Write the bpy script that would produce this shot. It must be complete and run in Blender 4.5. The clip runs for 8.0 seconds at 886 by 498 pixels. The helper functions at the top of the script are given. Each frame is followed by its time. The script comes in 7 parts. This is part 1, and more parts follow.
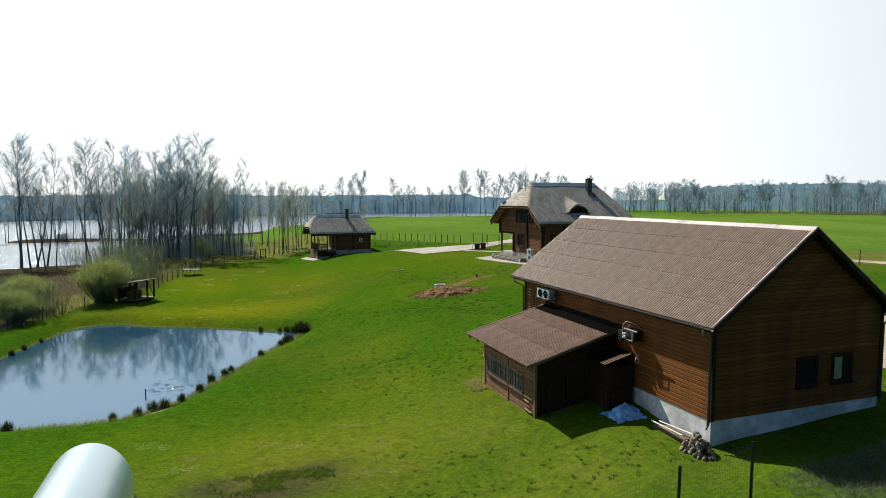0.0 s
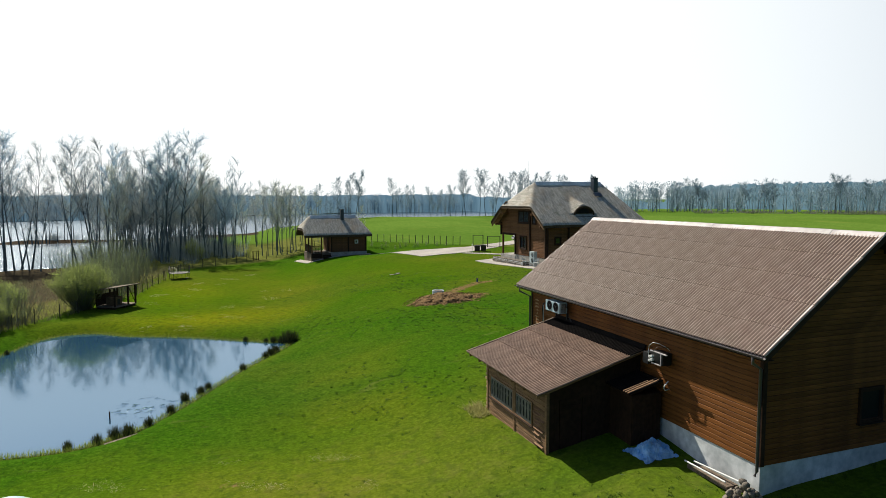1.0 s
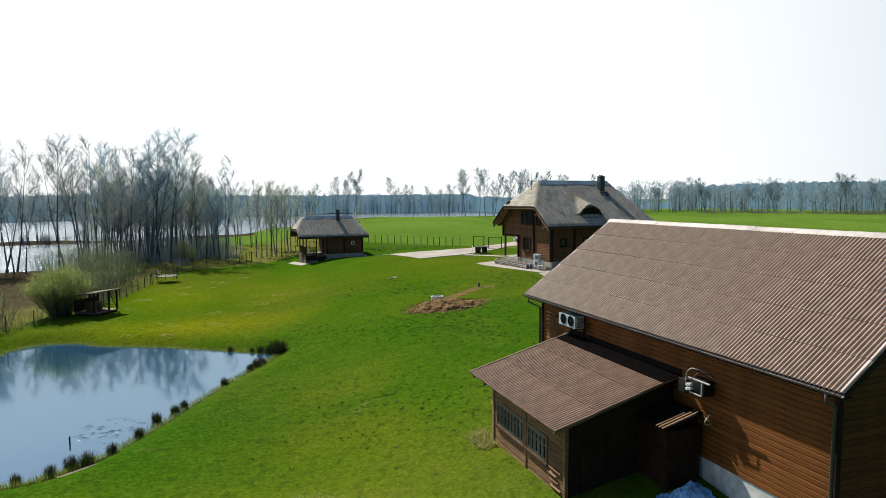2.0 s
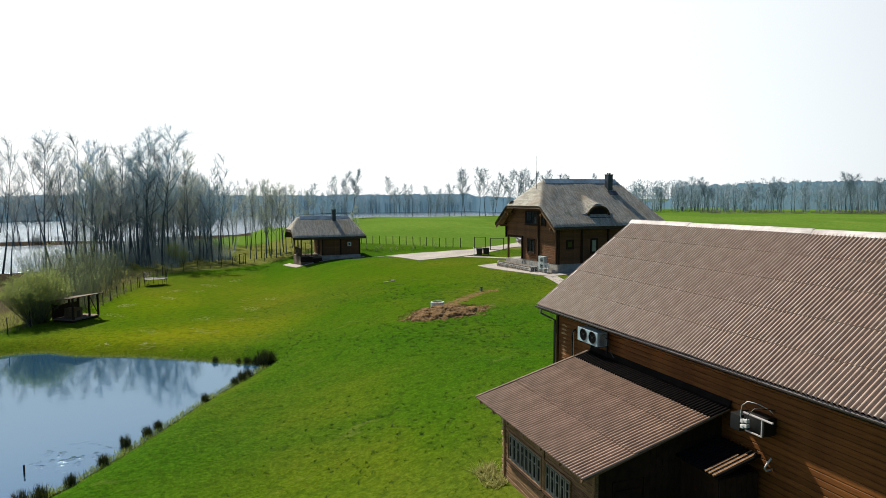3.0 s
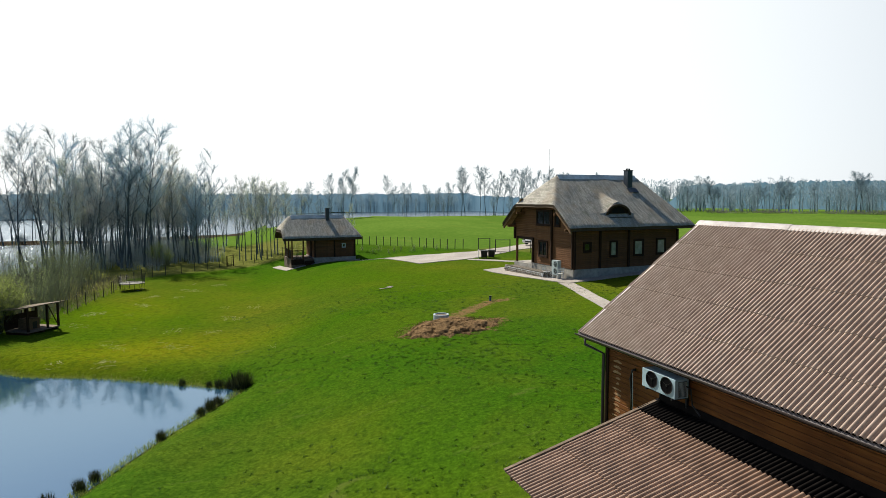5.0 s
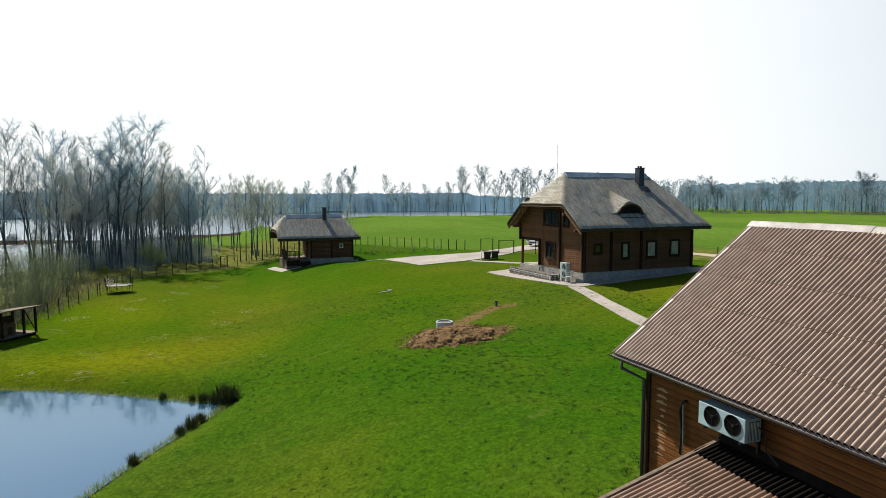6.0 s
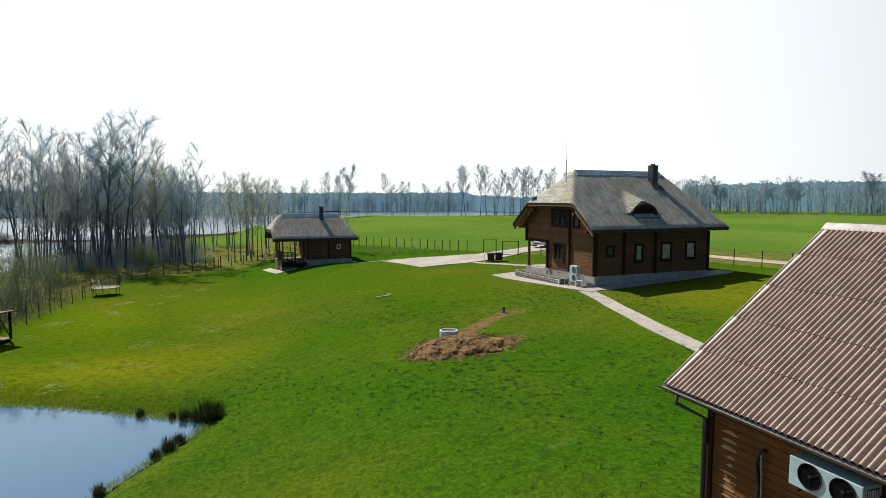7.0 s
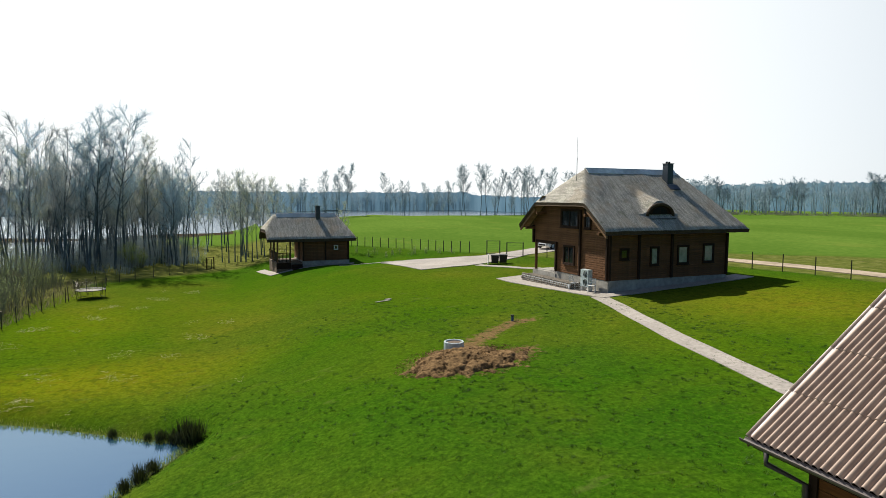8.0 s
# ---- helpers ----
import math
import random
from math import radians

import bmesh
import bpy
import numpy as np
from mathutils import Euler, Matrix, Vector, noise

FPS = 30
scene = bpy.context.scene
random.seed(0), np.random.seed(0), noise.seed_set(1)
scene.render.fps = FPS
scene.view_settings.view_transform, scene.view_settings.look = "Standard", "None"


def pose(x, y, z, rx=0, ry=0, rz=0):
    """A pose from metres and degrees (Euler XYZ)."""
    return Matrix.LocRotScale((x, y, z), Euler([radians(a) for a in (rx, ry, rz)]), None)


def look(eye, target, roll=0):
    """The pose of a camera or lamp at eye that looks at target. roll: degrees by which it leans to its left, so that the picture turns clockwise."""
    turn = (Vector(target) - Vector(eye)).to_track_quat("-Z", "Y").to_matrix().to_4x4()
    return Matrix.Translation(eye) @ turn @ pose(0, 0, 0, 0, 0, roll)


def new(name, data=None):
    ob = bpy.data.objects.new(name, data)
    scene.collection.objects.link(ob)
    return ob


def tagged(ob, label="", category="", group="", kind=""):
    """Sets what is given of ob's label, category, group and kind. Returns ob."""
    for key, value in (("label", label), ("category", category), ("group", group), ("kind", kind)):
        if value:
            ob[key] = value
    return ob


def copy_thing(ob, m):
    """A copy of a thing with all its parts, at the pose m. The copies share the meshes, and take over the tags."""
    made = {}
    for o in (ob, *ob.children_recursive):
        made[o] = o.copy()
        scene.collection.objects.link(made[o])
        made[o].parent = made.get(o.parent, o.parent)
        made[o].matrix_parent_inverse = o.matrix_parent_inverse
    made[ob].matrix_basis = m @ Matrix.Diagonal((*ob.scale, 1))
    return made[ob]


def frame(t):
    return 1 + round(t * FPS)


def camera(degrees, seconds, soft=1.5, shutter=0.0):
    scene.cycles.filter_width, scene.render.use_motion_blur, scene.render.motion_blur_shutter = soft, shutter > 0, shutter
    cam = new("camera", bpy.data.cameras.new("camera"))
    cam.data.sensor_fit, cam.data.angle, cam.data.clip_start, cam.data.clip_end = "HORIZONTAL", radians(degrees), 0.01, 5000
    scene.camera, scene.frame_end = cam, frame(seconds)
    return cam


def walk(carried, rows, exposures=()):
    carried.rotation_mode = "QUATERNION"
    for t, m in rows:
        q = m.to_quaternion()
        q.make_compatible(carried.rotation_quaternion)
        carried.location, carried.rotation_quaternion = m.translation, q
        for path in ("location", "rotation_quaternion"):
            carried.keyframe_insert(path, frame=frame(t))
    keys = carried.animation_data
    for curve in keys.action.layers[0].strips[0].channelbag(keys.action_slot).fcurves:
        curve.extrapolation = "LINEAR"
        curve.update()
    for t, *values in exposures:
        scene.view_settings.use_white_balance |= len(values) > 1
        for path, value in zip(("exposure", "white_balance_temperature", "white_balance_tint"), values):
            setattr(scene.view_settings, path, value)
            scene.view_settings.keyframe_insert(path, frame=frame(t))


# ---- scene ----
cam = camera(71.3, 8.0, soft=0.6)
PATH = [
    (0.0, (-0.556, -1.217, 6.502), (2.777, 8.175, 5.677), -0.11),
    (0.5, (0.050, 0.300, 6.521), (3.387, 9.690, 5.694), -0.16),
    (1.0, (0.613, 1.775, 6.526), (3.954, 11.163, 5.698), -0.19),
    (1.5, (1.135, 3.211, 6.519), (4.481, 12.598, 5.691), -0.22),
    (2.0, (1.621, 4.613, 6.502), (4.972, 13.999, 5.672), -0.23),
    (2.5, (2.075, 5.986, 6.476), (5.431, 15.369, 5.645), -0.24),
    (3.0, (2.499, 7.332, 6.442), (5.861, 16.713, 5.610), -0.24),
    (3.5, (2.897, 8.656, 6.403), (6.265, 18.035, 5.570), -0.22),
    (4.0, (3.274, 9.962, 6.359), (6.648, 19.339, 5.525), -0.20),
    (4.5, (3.632, 11.254, 6.313), (7.013, 20.628, 5.477), -0.17),
    (5.0, (3.975, 12.536, 6.266), (7.363, 21.907, 5.428), -0.12),
    (5.5, (4.307, 13.812, 6.218), (7.703, 23.180, 5.379), -0.07),
    (6.0, (4.631, 15.086, 6.173), (8.035, 24.451, 5.331), -0.00),
    (6.5, (4.952, 16.362, 6.130), (8.363, 25.724, 5.287), 0.07),
    (7.0, (5.271, 17.644, 6.093), (8.691, 27.002, 5.248), 0.15),
    (7.5, (5.594, 18.935, 6.062), (9.023, 28.291, 5.215), 0.24),
    (8.0, (5.924, 20.241, 6.038), (9.362, 29.593, 5.189), 0.35),
]
walk(cam, [(t, look(eye, target, roll)) for t, eye, target, roll in PATH])

# ---- world and light ----
SUN_AZ, SUN_EL = -19.0, 43.9
world = bpy.data.worlds.new("sky")
scene.world = world
world.use_nodes = True
wn, wl = world.node_tree.nodes, world.node_tree.links
sky = wn.new("ShaderNodeTexSky")
sky.sky_type, sky.sun_disc = "NISHITA", False
sky.sun_elevation, sky.sun_rotation = radians(SUN_EL), radians(SUN_AZ)
sky.air_density, sky.dust_density, sky.ozone_density, sky.altitude = 1.0, 1.0, 1.5, 60
# thin white haze over the whole horizon, clearing towards the zenith
tc = wn.new("ShaderNodeTexCoord")
sep = wn.new("ShaderNodeSeparateXYZ")
wl.new(tc.outputs["Generated"], sep.inputs["Vector"])
veil = wn.new("ShaderNodeMapRange")
veil.interpolation_type = "SMOOTHSTEP"
for key, v in (("From Min", 0.28), ("From Max", 0.44), ("To Min", 0.92), ("To Max", 0.0)):
    veil.inputs[key].default_value = v
wl.new(sep.outputs["Z"], veil.inputs["Value"])
hz = wn.new("ShaderNodeMix")
hz.data_type = "RGBA"
wl.new(veil.outputs["Result"], hz.inputs["Factor"])
wl.new(sky.outputs["Color"], hz.inputs["A"])
# the haze is brightest on the sun's side and dimmer and bluer away from it
side = wn.new("ShaderNodeVectorMath")
side.operation = "DOT_PRODUCT"
wl.new(tc.outputs["Generated"], side.inputs[0])
side.inputs[1].default_value = (math.sin(radians(SUN_AZ)), math.cos(radians(SUN_AZ)), 0)
lit = wn.new("ShaderNodeMapRange")
lit.interpolation_type = "SMOOTHSTEP"
for key, v in (("From Min", -0.6), ("From Max", 0.66)):
    lit.inputs[key].default_value = v
wl.new(side.outputs["Value"], lit.inputs["Value"])
hb = wn.new("ShaderNodeMix")
hb.data_type = "RGBA"
wl.new(lit.outputs["Result"], hb.inputs["Factor"])
hb.inputs["A"].default_value = (0.5, 1.8, 3.2, 1)
hb.inputs["B"].default_value = (11.6, 12.0, 12.1, 1)
wl.new(hb.outputs["Result"], hz.inputs["B"])
wl.new(hz.outputs["Result"], wn["Background"].inputs["Color"])
wn["Background"].inputs["Strength"].default_value = 0.075
sun_data = bpy.data.lights.new("sun", "SUN")
sun_data.energy, sun_data.angle, sun_data.color = 6.0, radians(0.6), (1.0, 0.92, 0.78)
scene.view_settings.exposure = 0.36
sun_ob = new("sun", sun_data)
sd = Vector((math.sin(radians(SUN_AZ)) * math.cos(radians(SUN_EL)), math.cos(radians(SUN_AZ)) * math.cos(radians(SUN_EL)), math.sin(radians(SUN_EL))))
sun_ob.matrix_world = look(sd * 100, (0, 0, 0))


# ---- materials ----
def material(name, rough=0.8, metal=0.0, spec=0.3):
    m = bpy.data.materials.new(name)
    m.use_nodes = True
    b = m.node_tree.nodes["Principled BSDF"]
    b.inputs["Roughness"].default_value = rough
    b.inputs["Metallic"].default_value = metal
    b.inputs["Specular IOR Level"].default_value = spec
    return m, m.node_tree.nodes, m.node_tree.links, b


def ramp(n, l, fac, stops):
    r = n.new("ShaderNodeValToRGB")
    e = r.color_ramp.elements
    while len(e) < len(stops):
        e.new(0.5)
    for k, (p, c) in enumerate(stops):
        e[k].position, e[k].color = p, (*c, 1)
    l.new(fac, r.inputs["Fac"])
    return r.outputs["Color"]


def noise_of(n, l, scale, detail=4, stretch=(1, 1, 1), coords="Object", rough=0.55, dist=0.0):
    tc = n.new("ShaderNodeTexCoord")
    mp = n.new("ShaderNodeMapping")
    mp.inputs["Scale"].default_value = stretch
    l.new(tc.outputs[coords], mp.inputs["Vector"])
    t = n.new("ShaderNodeTexNoise")
    t.inputs["Scale"].default_value, t.inputs["Detail"].default_value, t.inputs["Roughness"].default_value = scale, detail, rough
    t.inputs["Distortion"].default_value = dist
    l.new(mp.outputs["Vector"], t.inputs["Vector"])
    return t.outputs["Fac"]


def mix(n, l, fac, a, b, how="MIX"):
    x = n.new("ShaderNodeMix")
    x.data_type, x.blend_type = "RGBA", how
    for s, v in ((x.inputs["Factor"], fac), (x.inputs["A"], a), (x.inputs["B"], b)):
        if isinstance(v, (int, float)):
            s.default_value = v
        elif isinstance(v, tuple):
            s.default_value = (*v, 1)
        else:
            l.new(v, s)
    return x.outputs["Result"]


def bump_of(n, l, b, height, strength=0.4, distance=0.02):
    k = n.new("ShaderNodeBump")
    k.inputs["Strength"].default_value, k.inputs["Distance"].default_value = strength, distance
    l.new(height, k.inputs["Height"])
    l.new(k.outputs["Normal"], b.inputs["Normal"])


def scale_value(n, l, src, lo, hi):
    m = n.new("ShaderNodeMapRange")
    m.inputs["To Min"].default_value, m.inputs["To Max"].default_value = lo, hi
    l.new(src, m.inputs["Value"])
    return m.outputs["Result"]


def surface(name, dark, light, scale=6.0, rough=0.8, spec=0.3, metal=0.0, stretch=(1, 1, 1), bump=0.3, bdist=0.01, stain=0.35, piece=0.0, big=0.6, coords="Object"):
    """A surface with fine grain, broad stains and, for pieces, a tone of its own for each."""
    m, n, l, b = material(name, rough, metal, spec)
    fine = noise_of(n, l, scale, 6, stretch, coords)
    broad = noise_of(n, l, big, 3, (1, 1, 1), coords)
    col = ramp(n, l, fine, [(0.3, dark), (0.7, light)])
    tone = ramp(n, l, broad, [(0.35, (1 - stain,) * 3), (0.65, (1.0, 1.0, 1.0))])
    col = mix(n, l, 1.0, col, tone, "MULTIPLY")
    if piece:
        oi = n.new("ShaderNodeObjectInfo")
        r = scale_value(n, l, oi.outputs["Random"], 1 - piece, 1 + piece)
        cb = n.new("ShaderNodeCombineColor")
        for s in cb.inputs:
            l.new(r, s)
        col = mix(n, l, 1.0, col, cb.outputs["Color"], "MULTIPLY")
    l.new(col, b.inputs["Base Color"])
    l.new(scale_value(n, l, fine, max(0.02, rough - 0.1), min(1, rough + 0.1)), b.inputs["Roughness"])
    if bump:
        bump_of(n, l, b, fine, bump, bdist)
    return m


def plain(name, col, rough=0.5, metal=0.0, spec=0.4):
    return surface(name, tuple(c * 0.85 for c in col), col, 9.0, rough, spec, metal, bump=0.08, stain=0.15)


def leafy(name, dark, light, through_light=0.45, piece=0.15):
    m, n, l, b = material(name, 0.6, 0, 0.25)
    geo = n.new("ShaderNodeNewGeometry")
    oi = n.new("ShaderNodeObjectInfo")
    col = ramp(n, l, geo.outputs["Random Per Island"], [(0.0, dark), (1.0, light)])
    r = scale_value(n, l, oi.outputs["Random"], 1 - piece, 1 + piece)
    cb = n.new("ShaderNodeCombineColor")
    for s in cb.inputs:
        l.new(r, s)
    col = mix(n, l, 1.0, col, cb.outputs["Color"], "MULTIPLY")
    l.new(col, b.inputs["Base Color"])
    tr = n.new("ShaderNodeBsdfTranslucent")
    l.new(col, tr.inputs["Color"])
    ms = n.new("ShaderNodeMixShader")
    ms.inputs[0].default_value = through_light
    l.new(b.outputs[0], ms.inputs[1])
    l.new(tr.outputs[0], ms.inputs[2])
    l.new(ms.outputs[0], n["Material Output"].inputs["Surface"])
    return m


def lawn_material():
    """Spring lawn: mown green with worn, dry and mossy patches; field beyond is ranker; soil by the shore."""
    m, n, l, b = material("lawn", 1.0, 0, 0.0)
    fine = noise_of(n, l, 7.0, 8, coords="Object", rough=0.75)
    tuft = noise_of(n, l, 1.3, 6, coords="Object", rough=0.65)
    patch = noise_of(n, l, 0.16, 5, coords="Object", dist=0.6)
    broad = noise_of(n, l, 0.045, 3, coords="Object")
    g = ramp(n, l, fine, [(0.36, (0.019, 0.049, 0.005)), (0.5, (0.036, 0.084, 0.007)), (0.66, (0.066, 0.126, 0.011))])
    dry = ramp(n, l, fine, [(0.34, (0.080, 0.088, 0.008)), (0.66, (0.172, 0.164, 0.022))])
    f1 = ramp(n, l, patch, [(0.46, (0, 0, 0)), (0.72, (0.38, 0.38, 0.38))])
    col = mix(n, l, f1, g, dry)
    # poor golden turf in some stretches
    worn = n.new("ShaderNodeAttribute")
    worn.attribute_name = "kind_of_ground"
    gold = ramp(n, l, fine, [(0.34, (0.092, 0.098, 0.004)), (0.66, (0.185, 0.178, 0.013))])
    rust = ramp(n, l, tuft, [(0.5, (0, 0, 0)), (0.66, (0.6, 0.6, 0.6))])
    gold = mix(n, l, rust, gold, (0.15, 0.105, 0.012))
    col = mix(n, l, worn.outputs["Alpha"], col, gold)
    lush = mix(n, l, 1.0, col, (0.72, 1.0, 0.55), "MULTIPLY")
    col = mix(n, l, ramp(n, l, broad, [(0.4, (0, 0, 0)), (0.6, (1, 1, 1))]), lush, col)
    col = mix(n, l, ramp(n, l, tuft, [(0.28, (0.3, 0.3, 0.3)), (0.42, (0, 0, 0))]), col, (0.028, 0.058, 0.005))
    spots = noise_of(n, l, 2.4, 6, coords="Object", rough=0.62)
    col = mix(n, l, ramp(n, l, spots, [(0.38, (0.4, 0.4, 0.4)), (0.49, (0, 0, 0))]), col, (0.018, 0.044, 0.005))
    # raked-up dry streaks
    streak = noise_of(n, l, 0.8, 5, (0.45, 1.5, 1), coords="Object", rough=0.6, dist=0.8)
    col = mix(n, l, ramp(n, l, streak, [(0.62, (0, 0, 0)), (0.76, (0.22, 0.22, 0.22))]), col, (0.19, 0.18, 0.06))
    at = n.new("ShaderNodeAttribute")
    at.attribute_name = "kind_of_ground"
    sep = n.new("ShaderNodeSeparateColor")
    l.new(at.outputs["Color"], sep.inputs["Color"])
    wild = ramp(n, l, tuft, [(0.3, (0.055, 0.076, 0.014)), (0.55, (0.12, 0.13, 0.034)), (0.75, (0.205, 0.195, 0.075))])
    soil = ramp(n, l, fine, [(0.3, (0.022, 0.018, 0.014)), (0.7, (0.065, 0.052, 0.038))])
    field = ramp(n, l, tuft, [(0.3, (0.062, 0.124, 0.018)), (0.7, (0.118, 0.192, 0.032))])
    meadow = noise_of(n, l, 0.03, 5, (1, 0.5, 1), coords="Object", rough=0.6, dist=0.7)
    field = mix(n, l, ramp(n, l, meadow, [(0.42, (0.4, 0.4, 0.4)), (0.56, (0, 0, 0))]), field, (0.042, 0.098, 0.011))
    field = mix(n, l, ramp(n, l, noise_of(n, l, 0.11, 5, (1, 0.4, 1), rough=0.65), [(0.6, (0, 0, 0)), (0.75, (0.5, 0.5, 0.5))]), field, (0.17, 0.19, 0.04))
    col = mix(n, l, sep.outputs["Red"], col, wild)
    col = mix(n, l, sep.outputs["Green"], col, field)
    # dug and trodden earth with ragged edges
    dug = n.new("ShaderNodeAttribute")
    dug.attribute_name = "bare_earth"
    crumb = noise_of(n, l, 3.2, 6, coords="Object", rough=0.7)
    ragged = n.new("ShaderNodeMath")
    ragged.operation = "MULTIPLY_ADD"
    l.new(crumb, ragged.inputs[0])
    ragged.inputs[1].default_value = 1.6
    l.new(dug.outputs["Fac"], ragged.inputs[2])
    earth = ramp(n, l, fine, [(0.32, (0.075, 0.048, 0.022)), (0.68, (0.215, 0.145, 0.068))])
    edge = n.new("ShaderNodeMapRange")
    for key, v in (("From Min", 1.25), ("From Max", 1.5)):
        edge.inputs[key].default_value = v
    l.new(ragged.outputs[0], edge.inputs["Value"])
    col = mix(n, l, edge.outputs["Result"], col, earth)
    col = mix(n, l, sep.outputs["Blue"], col, soil)
    l.new(col, b.inputs["Base Color"])
    bump_of(n, l, b, mix(n, l, 0.35, fine, tuft), 0.75, 0.08)
    return m


def thatch_material():
    """Old reed thatch: fine reed ends, streaks down the slope, grey weathering, brown and mossy patches."""
    m, n, l, b = material("reed_thatch", 0.95, 0, 0.12)
    fine = noise_of(n, l, 16, 6, (1.6, 0.6, 1), rough=0.65)
    streak = noise_of(n, l, 3.0, 4, (2.2, 0.28, 0.4), rough=0.6)
    patch = noise_of(n, l, 0.8, 4, (1, 0.6, 0.8), dist=0.5)
    col = ramp(n, l, fine, [(0.3, (0.14, 0.138, 0.122)), (0.5, (0.345, 0.335, 0.295)), (0.7, (0.66, 0.635, 0.56))])
    col = mix(n, l, ramp(n, l, streak, [(0.40, (0.5, 0.5, 0.5)), (0.56, (0, 0, 0))]), col, (0.125, 0.12, 0.112))
    col = mix(n, l, ramp(n, l, patch, [(0.5, (0, 0, 0)), (0.7, (0.6, 0.6, 0.6))]), col, (0.235, 0.185, 0.13))
    moss = noise_of(n, l, 1.7, 5, dist=0.4)
    col = mix(n, l, ramp(n, l, moss, [(0.58, (0, 0, 0)), (0.72, (0.5, 0.5, 0.5))]), col, (0.10, 0.115, 0.06))
    l.new(col, b.inputs["Base Color"])
    bump_of(n, l, b, mix(n, l, 0.3, fine, streak), 0.85, 0.06)
    return m


def water_material(name, tint, ripple, scale, ior, rough=0.04, depth=0.05, ruffled=None):
    m, n, l, b = material(name, rough, 0, 0.5)
    b.inputs["Base Color"].default_value = (*tint, 1)
    b.inputs["IOR"].default_value = ior
    b.inputs["Specular Tint"].default_value = (0.62, 0.81, 1.0, 1)
    w = noise_of(n, l, scale, 3, (1, 1.6, 1))
    if ruffled:
        # a breath of wind on one stretch of the water
        tc = n.new("ShaderNodeTexCoord")
        far = n.new("ShaderNodeVectorMath")
        far.operation = "DISTANCE"
        l.new(tc.outputs["Object"], far.inputs[0])
        far.inputs[1].default_value = ruffled[:3]
        cover = n.new("ShaderNodeMapRange")
        for key, v in (("From Min", ruffled[3]), ("From Max", 0.3), ("To Min", 0.0), ("To Max", ruffled[4])):
            cover.inputs[key].default_value = v
        l.new(far.outputs["Value"], cover.inputs["Value"])
        add = n.new("ShaderNodeMath")
        add.operation = "MULTIPLY_ADD"
        gusts = ramp(n, l, noise_of(n, l, 2.2, 2), [(0.56, (0, 0, 0)), (0.74, (1, 1, 1))])
        wavelets = n.new("ShaderNodeMath")
        wavelets.operation = "MULTIPLY"
        l.new(noise_of(n, l, 6.5, 2, (1, 1.4, 1)), wavelets.inputs[0])
        l.new(gusts, wavelets.inputs[1])
        l.new(wavelets.outputs[0], add.inputs[0])
        l.new(cover.outputs["Result"], add.inputs[1])
        l.new(w, add.inputs[2])
        w = add.outputs[0]
    bump_of(n, l, b, w, ripple, depth)
    return m


def glass_material(name="window_glass"):
    m, n, l, b = material(name, 0.03, 0, 0.8)
    b.inputs["Base Color"].default_value = (0.012, 0.015, 0.018, 1)
    b.inputs["IOR"].default_value = 1.5
    return m


M_LAWN = lawn_material()
M_POND = water_material("pond_water", (0.018, 0.056, 0.10), 1.0, 1.4, 3.9, 0.045, 0.00225, ruffled=(-3.3, 34.0, -3.55, 1.9, 30.0))
M_LAKE = water_material("lake_water", (0.03, 0.05, 0.065), 0.75, 0.7, 2.5, 0.2, 0.35)
M_GLASS = glass_material()
M_BOARD = surface("brown_stained_board", (0.12, 0.041, 0.010), (0.215, 0.083, 0.020), 5, 0.7, 0.15, stretch=(6, 0.5, 6), bump=0.25, piece=0.2, stain=0.3, big=0.9)
M_BOARD_X = surface("brown_stained_board_across", (0.12, 0.041, 0.010), (0.215, 0.083, 0.020), 5, 0.7, 0.15, stretch=(0.5, 6, 6), bump=0.25, piece=0.22, stain=0.35, big=0.9)
M_LOG = surface("brown_log", (0.112, 0.052, 0.025), (0.212, 0.104, 0.050), 5, 0.7, 0.15, stretch=(1, 1, 6), bump=0.3, piece=0.16, stain=0.3, big=0.8)
M_DARKWOOD = surface("dark_brown_timber", (0.022, 0.012, 0.008), (0.05, 0.027, 0.017), 6, 0.75, 0.12, bump=0.2)
M_OLDWOOD = surface("weathered_board", (0.12, 0.068, 0.034), (0.32, 0.19, 0.105), 6, 0.8, 0.2, stretch=(6, 0.6, 6), piece=0.2)
# weathered board ends, paler still for the sunlight put into their colour
M_PALEBOARD = surface("weathered_sunlit_board", (0.27, 0.19, 0.115), (0.47, 0.36, 0.24), 7, 0.8, 0.15, stretch=(1, 3, 1), bump=0.25, piece=0.2)
M_GREYWOOD = surface("grey_weathered_timber", (0.10, 0.075, 0.055), (0.22, 0.17, 0.13), 8, 0.85, 0.2, bump=0.3)
M_SHEET = surface("brown_fibre_cement", (0.305, 0.224, 0.174), (0.44, 0.343, 0.277), 3.0, 0.5, 0.33, bump=0.12, piece=0.015, stain=0.22, big=0.5)
M_SHEET2 = surface("red_brown_fibre_cement", (0.275, 0.180, 0.122), (0.395, 0.268, 0.19), 3.0, 0.5, 0.5, bump=0.15, piece=0.02, stain=0.3, big=0.7)
M_SHEET_BLACK = surface("black_sheet", (0.006, 0.005, 0.005), (0.015, 0.012, 0.011), 5, 0.9, 0.08, bump=0.2)
M_TRIM = plain("pale_metal_trim", (0.52, 0.49, 0.50), 0.5, 0.0, 0.4)
M_BARE = surface("bare_tan_wood", (0.25, 0.15, 0.078), (0.40, 0.26, 0.145), 7, 0.8, 0.1, bump=0.2)
M_GUTTER = plain("dark_brown_gutter", (0.085, 0.07, 0.07), 0.35, 0.0, 0.5)
